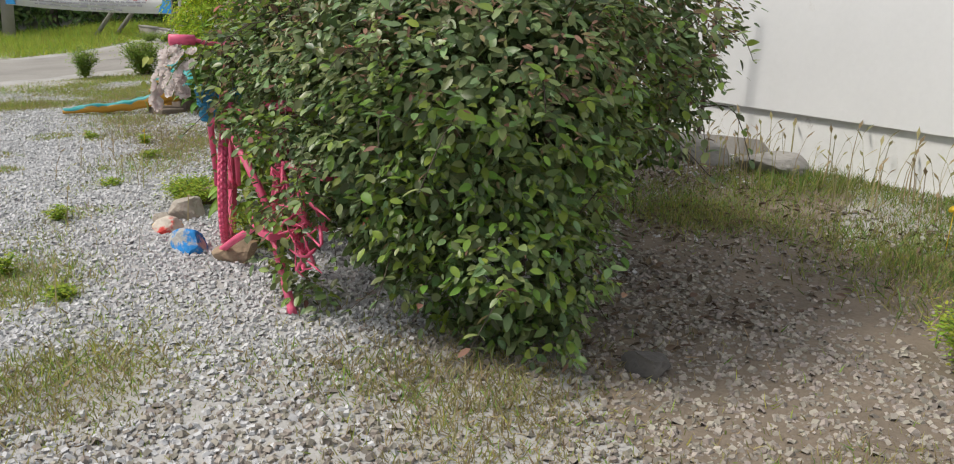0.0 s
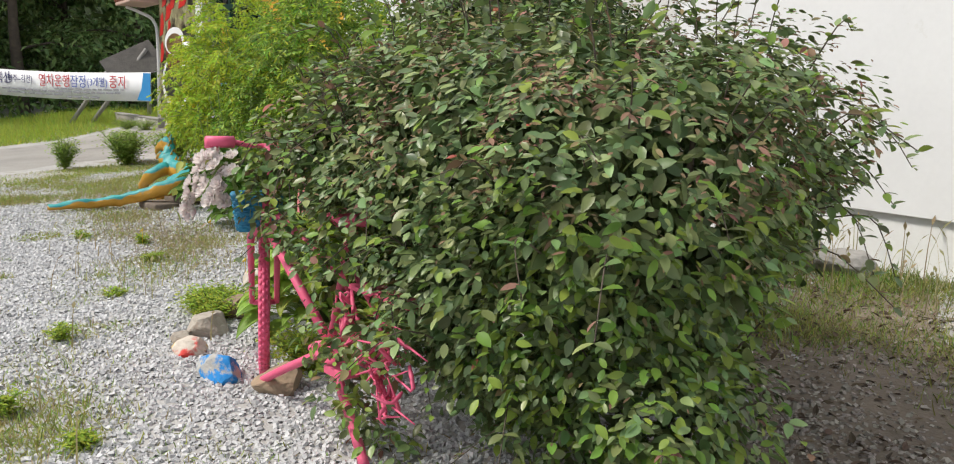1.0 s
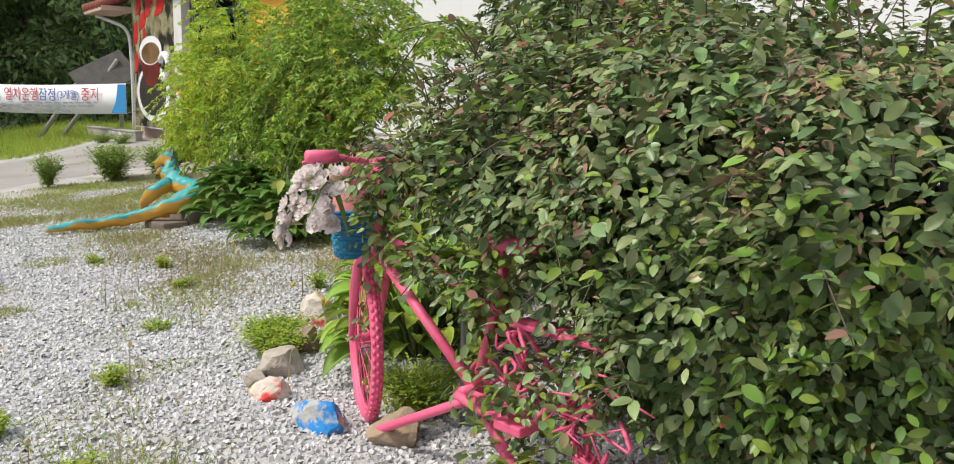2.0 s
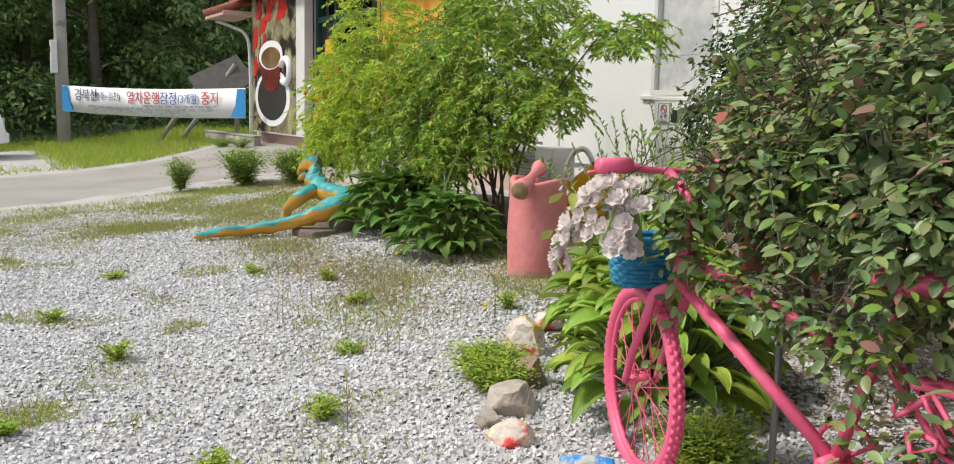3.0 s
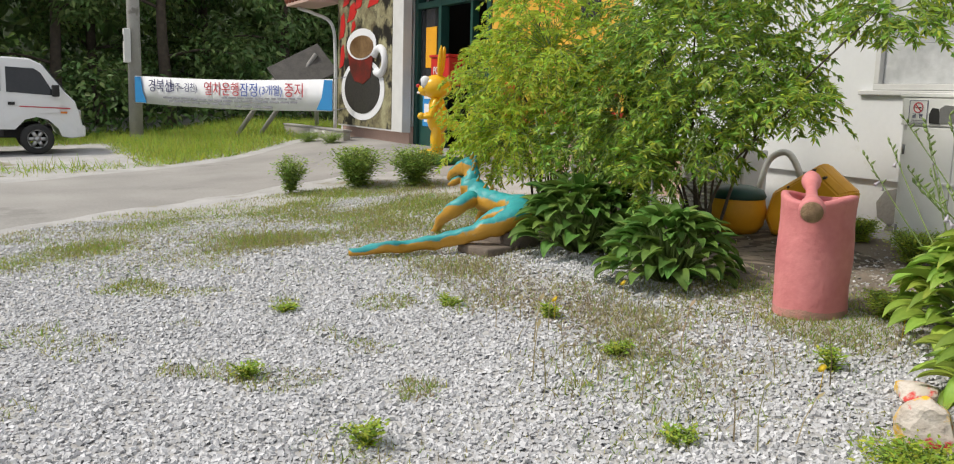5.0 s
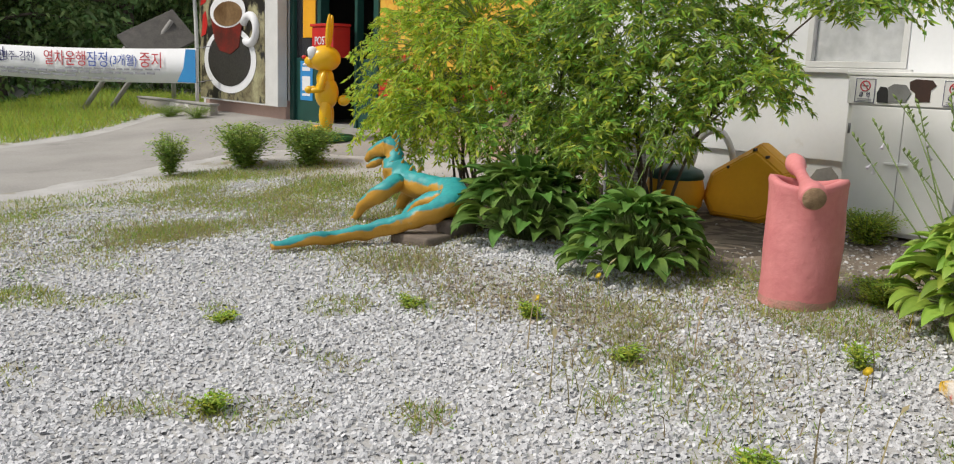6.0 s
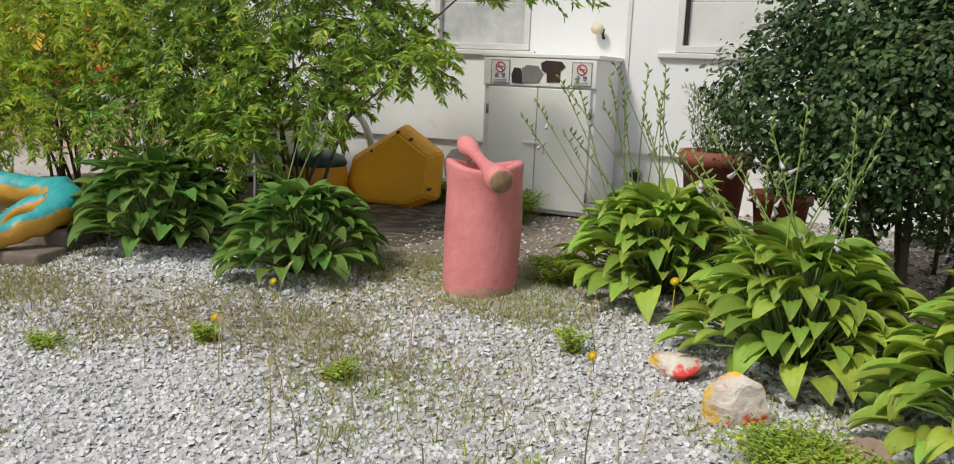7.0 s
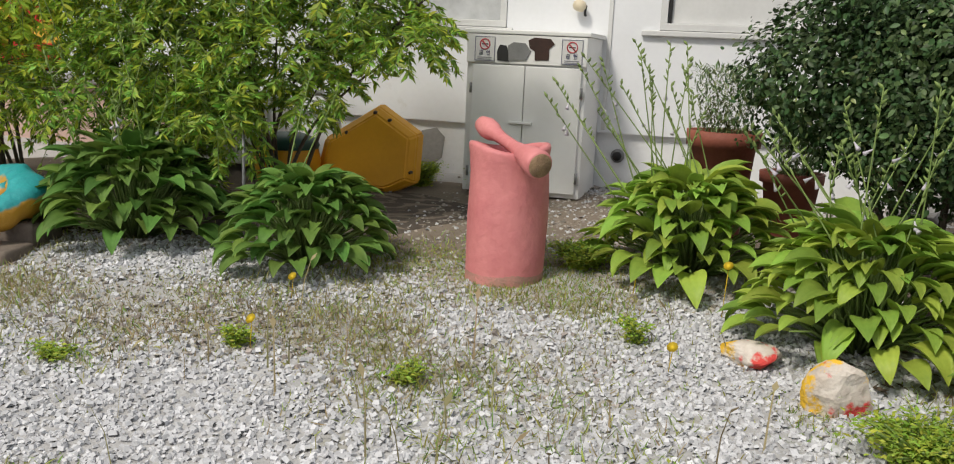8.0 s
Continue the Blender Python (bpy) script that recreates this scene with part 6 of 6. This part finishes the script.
    boxed("bumper", (0.70, 0.90, -0.80, 0.80, 0.36, 0.60), M["carwhite"], t, bevel=0.05)
    boxed("chassis", (-3.3, 0.3, -0.42, 0.42, 0.32, 0.55), M["black"], t, bevel=0.02)
    bed = boxed("cargo_bed", (-3.5, -1.06, -0.82, 0.82, 0.62, 0.72), M["carwhite"], t, bevel=0.01)
    for y in (-0.82, 0.80):
        boxed("side_board", (-3.5, -1.06, y, y + 0.03, 0.722, 1.12), M["carwhite"], bed, bevel=0.01)
    boxed("head_board", (-1.10, -1.06, -0.78, 0.78, 0.722, 1.45), M["concrete"], bed, "grey steel head board", bevel=0.01)
    boxed("toolbox", (-1.5, -1.1, -0.86, -0.6, 0.42, 0.60), M["black"], t, bevel=0.02)
    boxed("side_guard", (-0.95, -0.6, -0.80, -0.74, 0.36, 0.5), M["black"], t, bevel=0.02)


truck()
bpy.data.objects["truck"].scale = (0.94, 0.94, 0.92)


def leaning_panel():
    p = thing("leaning_board", -23.0, 4.9, gz(-23.0, 4.9), label="weathered grey board propped on slanting posts", category="board")
    z = -gz(-23.0, 4.9)
    m = Matrix.Translation((0, 0.05, 1.60 + z)) @ Matrix.Rotation(radians(27), 4, "X") @ Matrix.Rotation(radians(52), 4, "Y")
    boxed("board_sheet", (-0.42, 0.42, -0.62, 0.62, -0.035, 0.035), M["rock_dark"], p, bevel=0.01, m=m)
    for a, b in (((0.1, -0.95, -0.1), (-0.05, 0.35, 1.95 + z)), ((-0.35, -1.30, -0.1), (-0.25, -0.45, 1.45 + z)), ((-0.25, 0.45, -0.1), (-0.25, 0.40, 1.80 + z))):
        bm = bmesh.new()
        tube(bm, [a, b], 0.05, 8)
        part("prop_post", bm, M["concrete"], p)


leaning_panel()


def parapet():
    w = thing("ramp_wall", -21.95, 4.55, gz(-21.5, 4.5), 4, "low concrete ramp wall with flaking whitewash", "wall")
    boxed("wall_body", (-0.9, 2.2, 0.0, 0.14, -0.2, 0.20), M["flaking"], w, bevel=0.012)
    boxed("coping", (-0.92, 2.22, -0.015, 0.16, 0.202, 0.24), M["concrete"], w, bevel=0.01)


parapet()


def gutter():
    g = thing("rain_gutter", -21.75, 5.0, 0.3, label="white gutter with a downpipe at the house corner", category="gutter")
    bm = bmesh.new()
    tube(bm, curve_pts([(-0.9, -0.25, 2.55), (-0.35, -0.1, 2.42), (0.15, 0.1, 2.2), (0.28, 0.14, 1.6), (0.28, 0.14, 0.1)], 20), 0.034, 10)
    part("downpipe", bm, M["trimwhite"], g)
    boxed("eave", (-1.1, 0.4, -0.45, 0.2, 2.58, 2.68), M["pinkbeige"], g, bevel=0.01)
    for k in range(7):
        bm = bmesh.new()
        tube(bm, [(-1.05 + k * 0.22, -0.47, 2.69), (-1.05 + k * 0.22, 0.2, 2.95)], 0.10, 10)
        part("roof_tile", bm, M["terracotta"], g, "red clay roof tile")


gutter()


def weed(x, y, h, w, seed, mat="understorey", label="leafy green weed at the edge of the drive", n=420, narrow=True):
    s = thing("weed", x, y, gz(x, y), label=label, category="weed", group="weeds along the drive")
    g = np.random.default_rng(seed)
    r = random.Random(seed)
    pts, dirs = [], []
    bm = bmesh.new()
    for k in range(max(5, n // 38)):
        a = r.uniform(0, 6.283)
        top = Vector((math.cos(a) * w * r.uniform(0.2, 1), math.sin(a) * w * r.uniform(0.2, 1), h * r.uniform(0.55, 1)))
        path = curve_pts([(0, 0, -0.02), top * 0.5 + Vector((0, 0, 0.06 * h)), top], 12)
        tube(bm, path, 0.004, 4)
        for i in range(2, 12):
            for _ in range(4):
                b = r.uniform(0, 6.283)
                pts.append(path[i]); dirs.append(Vector((math.cos(b), math.sin(b), r.uniform(-0.2, 0.6))).normalized())
    part("stem", bm, M["stalk"], s)["kind"] = "stuff"
    pts, dirs = np.array(pts), np.array(dirs)
    pts = pts + g.normal(size=pts.shape) * np.array([0.22, 0.22, 0.06]) * w
    pts[:, 2] = np.maximum(pts[:, 2], 0.01)
    f = np.array([0, 0, 1.0]) + g.normal(size=dirs.shape) * 0.3
    f -= dirs * (f * dirs).sum(1)[:, None]
    f /= np.linalg.norm(f, axis=1)[:, None]
    scatter("foliage", NARROW if narrow else LEAF, pts, np.stack([np.cross(dirs, f), dirs, f], 2), (g.uniform(0.035, 0.07, len(pts)) * min(1.0, max(0.46, h / 0.5)))[:, None] * np.array([2.0, 1.0, 1.0]), M[mat], s)


for i, (x, y, h, w, n) in enumerate([(-14.6, 2.2, 0.46, 0.2, 420), (-14.5, 3.0, 0.48, 0.36, 1000), (-14.0, 3.55, 0.46, 0.36, 1000), (-19.6, 4.4, 0.22, 0.3, 500), (-20.4, 4.25, 0.2, 0.35, 500)]):
    weed(x, y, h, w, 40 + i, "weedleaf", n=n * 4)
for i, (x, y, h, w) in enumerate([(-5.90, 1.70, 0.13, 0.19), (-5.74, 1.64, 0.12, 0.16), (-4.62, 1.75, 0.18, 0.2), (-7.25, 3.35, 0.14, 0.16), (-8.05, 4.6, 0.22, 0.2), (-8.75, 4.9, 0.18, 0.15), (-1.75, 3.25, 0.2, 0.16)]):
    weed(x, y, h, w, 60 + i, "lawn", "low feathery bright green weed on the gravel", 4200)
for i, (x, y) in enumerate([(-6.6, 1.3), (-8.35, 1.85), (-7.2, 0.3), (-6.4, -0.25), (-8.2, 0.1), (-5.55, 0.35), (-9.3, 0.6), (-7.6, 1.75), (-6.85, 2.4), (-8.9, 1.5), (-5.9, 0.9), (-4.9, 0.55), (-4.35, 0.75)]):
    weed(x, y, 0.06 + 0.02 * (i % 3), 0.09, 80 + i, "lawn", "small green weed tuft growing in the gravel", 420)


# ---- woods behind the drive ----
def tree(x, y, h, w, seed, label):
    t = thing("tree", x, y, gz(x, y), label=label, category="tree", group="trees behind the drive")
    r = random.Random(seed)
    g = np.random.default_rng(seed)
    bm = bmesh.new()
    trunk = curve_pts([(0, 0, -0.2), (r.uniform(-.2, .2), r.uniform(-.2, .2), h * 0.4), (r.uniform(-.4, .4), r.uniform(-.4, .4), h * 0.85)], 14)
    tube(bm, trunk, [0.2 * (1 - 0.062 * i) for i in range(14)], 9)
    pts, nor = [], []
    for k in range(34):
        p = trunk[r.randint(3, 13)]
        a = r.uniform(0, 6.283)
        L = w * r.uniform(0.4, 1.0) * (1.15 - 0.5 * p.z / h)
        e = p + Vector((math.cos(a) * L, math.sin(a) * L, r.uniform(-0.1, 0.35) * L))
        tube(bm, curve_pts([p, p.lerp(e, 0.5) + Vector((0, 0, 0.15)), e], 7), [0.05 - 0.006 * i for i in range(7)], 5)
        for c, m in ((e, 165), (p.lerp(e, 0.6), 100)):
            d = g.normal(size=(m, 3))
            d /= np.linalg.norm(d, axis=1)[:, None]
            q = np.array(c) + d * np.array([0.75, 0.75, 0.5]) * g.uniform(0.4, 1.05, m)[:, None] * (0.5 + 0.2 * w)
            pts.append(q); nor.append(d)
    part("trunk", bm, M["bark"], t)
    pts, nor = np.concatenate(pts), np.concatenate(nor)
    scatter("crown", LEAF, pts, facing(g, nor, 0.6, 0.6), g.uniform(0.12, 0.26, len(pts)), M["forest"], t)
    return t


kinds = [tree(-31.0, 0.5, 8.5, 2.6, 1, "tall dark leafy tree in the woods"), tree(-30.5, 6.5, 7.5, 2.4, 2, "dark broad-crowned tree in the woods"), tree(-32.0, -5.0, 8.0, 2.6, 3, "dense dark green tree in the woods")]
rr = random.Random(9)
for i, (x, y) in enumerate([(-30.0, 3.4), (-29.6, -2.2), (-30.5, 9.6), (-30.5, -8.5), (-33.5, 2.0), (-34, 5.2), (-34, -3), (-33.5, 8.5), (-34, 12.0), (-30, 13), (-33, -11.5), (-35.5, -7)]):
    s = rr.uniform(0.9, 1.15)
    c = copy_thing(kinds[i % 3], pose(x, y, gz(x, y), 0, 0, rr.uniform(0, 360)))
    c.scale = (s, s, s)


def thicket():
    """Undergrowth in front of the trees, and the deep wood behind, as one leafy mass each."""
    g = np.random.default_rng(5)
    blobs = []
    for k in range(26):
        y = -13 + k * 1.1
        blobs.append(((-28.2 + g.uniform(-0.8, 0.7), y, g.uniform(0.2, 0.9)), (1.0, 1.0, g.uniform(0.6, 1.3))))
    p, n = ellipsoid_points(g, blobs, 9000, 0.12, 0.7)
    ok = p[:, 2] > ground_z(p[:, 0], p[:, 1])
    p, n = p[ok], n[ok]
    tagged(scatter("undergrowth", LEAF, p, facing(g, n, 0.4, 0.6), g.uniform(0.12, 0.24, len(p)), M["understorey"]), "dense green undergrowth at the edge of the woods", "undergrowth", kind="stuff")
    blobs = []
    for k in range(22):
        y = -22 + k * 2.4
        for z in (1.5, 5.0, 8.5):
            blobs.append(((-38 + g.uniform(-1, 1), y, z), (2.6, 2.2, 2.6)))
    p, n = ellipsoid_points(g, blobs, 22000, 0.15, 0.7)
    tagged(scatter("far_woods", LEAF, p, facing(g, n, 0.4, 0.6), g.uniform(0.4, 0.75, len(p)), M["forest"]), "deep dark woods behind the trees", "woods", kind="stuff")


thicket()


def hill():
    """A wooded slope that closes the view behind the trees."""
    bm = bmesh.new()
    rows = []
    for i, (x, z) in enumerate([(-39, -0.3), (-43, 4), (-49, 9), (-60, 14), (-80, 16)]):
        rows.append([bm.verts.new((x + 2.0 * noise.noise(Vector((k * 0.4, i, 0))), -80 + k * 4.0, z + 1.5 * noise.noise(Vector((k * 0.3, i * 2.0, 5))) * (i > 0))) for k in range(46)])
    for a, b in zip(rows, rows[1:]):
        for k in range(45):
            bm.faces.new((a[k], a[k + 1], b[k + 1], b[k]))
    bmesh.ops.recalc_face_normals(bm, faces=bm.faces)
    tagged(part("hill_backdrop", bm, M["hill"]), "dark wooded hillside behind the trees", "hill", kind="structure")


M["hill"] = material("dark_wooded_slope", (0.02, 0.035, 0.012), (0.035, 0.055, 0.018), 0.8, 0.9, 0.8, fine=6)
hill()


# ---- ground cover ----
def field(x, y, s, seed):
    """Smooth noise 0 to 1 over the ground, by summed sines."""
    r = np.random.default_rng(seed)
    v = np.zeros_like(x)
    for k in range(10):
        a, f, p = r.uniform(0, 6.283), s * r.uniform(0.6, 2.2), r.uniform(0, 6.283)
        v += np.sin((x * np.cos(a) + y * np.sin(a)) * f + p)
    return 1 / (1 + np.exp(-v * 0.75))


def on_road(x, y):
    near = np.interp(y, [-14, -5, -1, 0.2, 1.3, 2.4, 3.3], [-12.6, -12.9, -13.2, -14.0, -14.4, -14.9, -15.0])
    near = np.where(y > 3.3, np.interp(y, [3.3, 4.2, 5.3], [-15.0, -13.4, -12.6]), near)
    far = np.interp(y, [-14, -5, -1, 0.7, 2.0, 3.2, 4.1, 5.3], [-18.0, -18.0, -18.2, -19.0, -19.4, -20.2, -21.0, -21.6])
    return (x < near + 0.1) & (x > far - 0.1)


def gravel():
    g = np.random.default_rng(31)
    n = 270000
    x = -13.5 + 13.1 * g.uniform(size=n)
    y = -1.4 + 6.8 * g.uniform(size=n)
    far = (x < -9.5) & (g.uniform(size=n) < 0.35)
    grass = np.maximum(grass_amount(x, y), 0)
    back = smooth01(2.9, 3.4, y)
    soil = smooth01(-3.5, -2.9, x) * smooth01(1.9, 2.4, y)
    edge = smooth01(-0.5, -1.6, x) * smooth01(-1.4, -0.7, y)
    ok = (g.uniform(size=n) < edge) & ~on_road(x, y) & ~far & (g.uniform(size=n) > grass * 0.75) & (g.uniform(size=n) > 0.72 * back) & (g.uniform(size=n) > 0.97 * smooth01(3.0, 3.3, y) * smooth01(-8.1, -8.6, x)) & (g.uniform(size=n) > 0.15 * soil)
    x, y = x[ok], y[ok]
    n = len(x)
    s = 0.012 + 0.022 * g.beta(1.5, 2.2, n)
    z = ground_z(x, y) + 0.012 * np.sin(x * 3.1 + 1.3 * np.sin(y * 2.3)) * np.cos(y * 2.7) + s * g.uniform(0.05, 0.32, n)
    brown = (1.1 * smooth01(-3.5, -2.8, x) * smooth01(1.5, 2.2, y) + 0.85 * smooth01(2.7, 3.3, y) + 0.85 * smooth01(-3.6, -2.2, x) + 0.25 * np.minimum(grass_amount(x, y), 1) + 0.5 * blob(x, y, -8.6, 2.05, 1.7, 0.45)) > g.uniform(0.15, 1.1, n)
    ob = scatter("gravel", STONE, np.stack([x, y, z], 1), rotations(g, n, None, g.normal(size=n) * 0.6, g.normal(size=n) * 0.6), np.stack([s, s * g.uniform(0.65, 1, n), s * g.uniform(0.6, 1.0, n)], 1), [M["stone"], M["brownstone"]], slots=brown.astype(int))
    tagged(ob, "loose grey crushed stone covering the yard", "gravel", kind="stuff")


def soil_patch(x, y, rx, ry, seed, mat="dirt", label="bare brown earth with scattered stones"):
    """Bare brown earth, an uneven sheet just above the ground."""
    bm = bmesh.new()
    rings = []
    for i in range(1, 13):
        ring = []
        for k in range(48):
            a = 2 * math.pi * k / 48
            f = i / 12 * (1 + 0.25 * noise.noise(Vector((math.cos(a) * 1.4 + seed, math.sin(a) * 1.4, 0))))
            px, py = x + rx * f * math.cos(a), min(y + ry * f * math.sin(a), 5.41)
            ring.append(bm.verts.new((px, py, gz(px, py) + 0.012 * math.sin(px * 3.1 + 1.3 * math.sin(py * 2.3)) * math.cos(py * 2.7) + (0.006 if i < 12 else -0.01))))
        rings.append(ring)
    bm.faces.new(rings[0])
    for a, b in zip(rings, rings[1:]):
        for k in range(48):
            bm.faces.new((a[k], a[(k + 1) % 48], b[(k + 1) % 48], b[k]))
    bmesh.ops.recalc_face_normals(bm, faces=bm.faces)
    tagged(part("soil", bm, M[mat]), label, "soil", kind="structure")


soil_patch(-1.9, 3.2, 1.5, 1.15, 1)
soil_patch(-4.6, 3.8, 1.7, 1.5, 2)
soil_patch(-8.0, 4.2, 2.4, 1.0, 3)
# dark soil, with the shade of the shrubs above put into its colour
soil_patch(-10.3, 4.0, 2.2, 1.15, 4, "shaded_soil", "dark soil under the shrubs, coloured darker for their shade")


def blob(x, y, cx, cy, rx, ry):
    return np.exp(-(((x - cx) / rx) ** 2 + ((y - cy) / ry) ** 2))


def grass_amount(x, y):
    """How thickly grass and weeds cover the gravel, 0 to 1."""
    v = 1.0 * smooth01(3.3, 4.2, y) * smooth01(-4.8, -3.8, x)                     # bank below the white wall
    v = np.maximum(v, 1.3 * blob(x, y, -12.4, 2.6, 1.9, 1.1))                     # weeds beside the drive
    v = np.maximum(v, 1.0 * blob(x, y, -12.0, 0.8, 0.8, 1.7))
    v = np.maximum(v, 0.8 * blob(x, y, -13.3, 0.9, 0.6, 1.8))
    v = np.maximum(v, 1.25 * blob(x, y, -8.7, 2.05, 1.7, 0.42))                    # band before the hostas
    v = np.maximum(v, 1.3 * blob(x, y, -7.6, 2.95, 0.8, 0.5))
    v = np.maximum(v, 0.75 * blob(x, y, -6.95, 1.5, 0.3, 1.0))
    v = np.maximum(v, 0.8 * blob(x, y, -10.8, 1.9, 0.6, 0.5))
    v = np.maximum(v, 1.1 * blob(x, y, -4.9, 0.55, 0.8, 0.4))
    v = np.maximum(v, 1.1 * blob(x, y, -3.5, 0.72, 0.7, 0.4))
    v = np.maximum(v, 1.6 * blob(x, y, -2.0, 1.5, 1.1, 0.6))
    v = np.maximum(v, 0.6 * blob(x, y, -1.6, 2.2, 0.5, 0.5))
    v = np.maximum(v, 0.6 * smooth01(0.72, 0.95, field(x, y, 6.0, 14)) * smooth01(-5.0, -6.5, x) * smooth01(3.0, 2.0, y))
    return v * (0.3 + 1.3 * field(x, y, 3.4, 4))


def blades(name, n, x0, x1, y0, y1, amount, lo, hi, mats, split, label, seed, width=1.0):
    g = np.random.default_rng(seed)
    x, y = g.uniform(x0, x1, n), g.uniform(y0, y1, n)
    ok = (amount(x, y) > g.uniform(0, 1, n)) & ~on_road(x, y)
    x, y = x[ok], y[ok]
    # gather into tufts
    m = len(x)
    x, y = x + g.normal(size=m) * 0.01, y + g.normal(size=m) * 0.01
    z = ground_z(x, y)
    h = g.uniform(lo, hi, m) * (0.6 + 0.8 * field(x, y, 3.0, seed))
    slot = (g.uniform(size=m) < split(x, y)).astype(int)
    ob = scatter(name, BLADE, np.stack([x, y, z], 1), rotations(g, m, None, g.normal(size=m) * 0.85, g.normal(size=m) * 0.6), np.stack([width * g.uniform(0.08, 0.16, m), h, h], 1), mats, slots=slot)
    tagged(ob, label, "grass", kind="stuff")


gravel()
blades("grass", 560000, -14.6, -1.0, -1.2, 4.2, lambda x, y: grass_amount(x, y) ** 1.25, 0.014, 0.055, [M["grass"], M["drygrass"]],
       lambda x, y: 0.12 + 0.35 * field(x, y, 1.5, 8) + 0.5 * blob(x, y, -8.7, 2.05, 1.7, 0.5) + 0.45 * smooth01(-4.0, -3.0, x), "sparse green and straw-coloured grass in the gravel", 51)
blades("bank_grass", 90000, -5.0, 0.6, 3.1, 5.35, lambda x, y: 1.0 * smooth01(3.2, 4.3, y) * smooth01(-5.0, -4.2, x) * (0.25 + 0.8 * field(x, y, 3.0, 6)), 0.025, 0.085, [M["bankgrass"], M["drygrass"]],
       lambda x, y: 0.03 + 0.22 * field(x, y, 2.0, 9), "rough uncut grass on the bank below the wall", 52)
blades("lawn", 70000, -28.5, -18.2, -2.0, 6.5, lambda x, y: np.clip(smooth01(1.0, 1.8, y) + 0.8 * smooth01(-25.2, -26, x) + 0.5 * smooth01(-20.2, -19.2, x) * field(x, y, 1.0, 2), 0, 1) * ((y < 4.9) | (x < -21.8)), 0.08, 0.24, [M["lawn"], M["grass"]],
       lambda x, y: 0.25 + 0 * x, "bright green uncut lawn at the edge of the woods", 53, 2.2)


def straws():
    """Tall thin seed-head grasses along the wall and sparse dry stems on the gravel."""
    g = np.random.default_rng(77)
    n = 320
    x = np.concatenate([g.uniform(-4.9, -0.8, 260), g.uniform(-8.4, -4.6, 40), g.uniform(-5.2, -3.0, 20)])
    y = np.concatenate([g.uniform(4.6, 5.3, 260), g.uniform(0.9, 2.4, 40), g.uniform(0.0, 0.9, 20)])
    h = np.concatenate([g.uniform(0.15, 0.42, 260), g.uniform(0.10, 0.28, 40), g.uniform(0.10, 0.25, 20)])
    stem = ([(-.004, 0, 0), (.004, 0, 0), (.003, .06, .5), (-.003, .06, .5), (-.002, .2, .86), (.002, .2, .86), (.012, .27, .93), (-.012, .27, .93), (0, .36, 1)], [(0, 1, 2, 3), (3, 2, 5, 4), (4, 5, 6, 7), (7, 6, 8)])
    ob = scatter("seed_grass", stem, np.stack([x, y, ground_z(x, y)], 1), rotations(g, n, None, g.normal(size=n) * 0.15), np.stack([np.full(n, 0.9), h, h], 1), M["drygrass"])
    tagged(ob, "thin dry seed-head grasses by the wall", "grass", kind="stuff")
    n = 2600
    x, y = g.uniform(-6.2, -2.4, n), g.uniform(2.2, 4.7, n)
    s = g.uniform(0.025, 0.06, n)
    ob = scatter("leaf_litter", LEAF, np.stack([x, y, ground_z(x, y) + 0.015], 1), rotations(g, n, None, g.normal(size=n) * 0.3, g.normal(size=n) * 0.4), s, M["litter"])
    tagged(ob, "dark brown fallen leaves under the honeysuckle", "leaf litter", kind="stuff")
    # small yellow flowers
    for k, (px, py, pz) in enumerate([(-6.54, 2.80, 0.24), (-8.42, 2.42, 0.10), (-6.95, 3.0, 0.12), (-2.1, 4.0, 0.22), (-2.5, 4.2, 0.25), (-8.28, 1.84, 0.12), (-6.7, 2.15, 0.1)]):
        bm = bmesh.new()
        zz = gz(px, py)
        tube(bm, [(px, py, zz), (px + 0.01, py, zz + pz)], 0.002, 4)
        tube(bm, [(px + 0.01, py, zz + pz), (px + 0.008, py - 0.008, zz + pz + 0.008)], [0.006, 0.022], 9)
        ob = part("dandelion", bm, M["flower_yellow"])
        tagged(ob, "small yellow flower on a thin stem", "flower", "yellow flowers")


M["litter"] = material("brown_leaf_litter", (0.09, 0.06, 0.04), (0.14, 0.10, 0.065), 6, 0.9, island=0.4, spread=0.1)
straws()
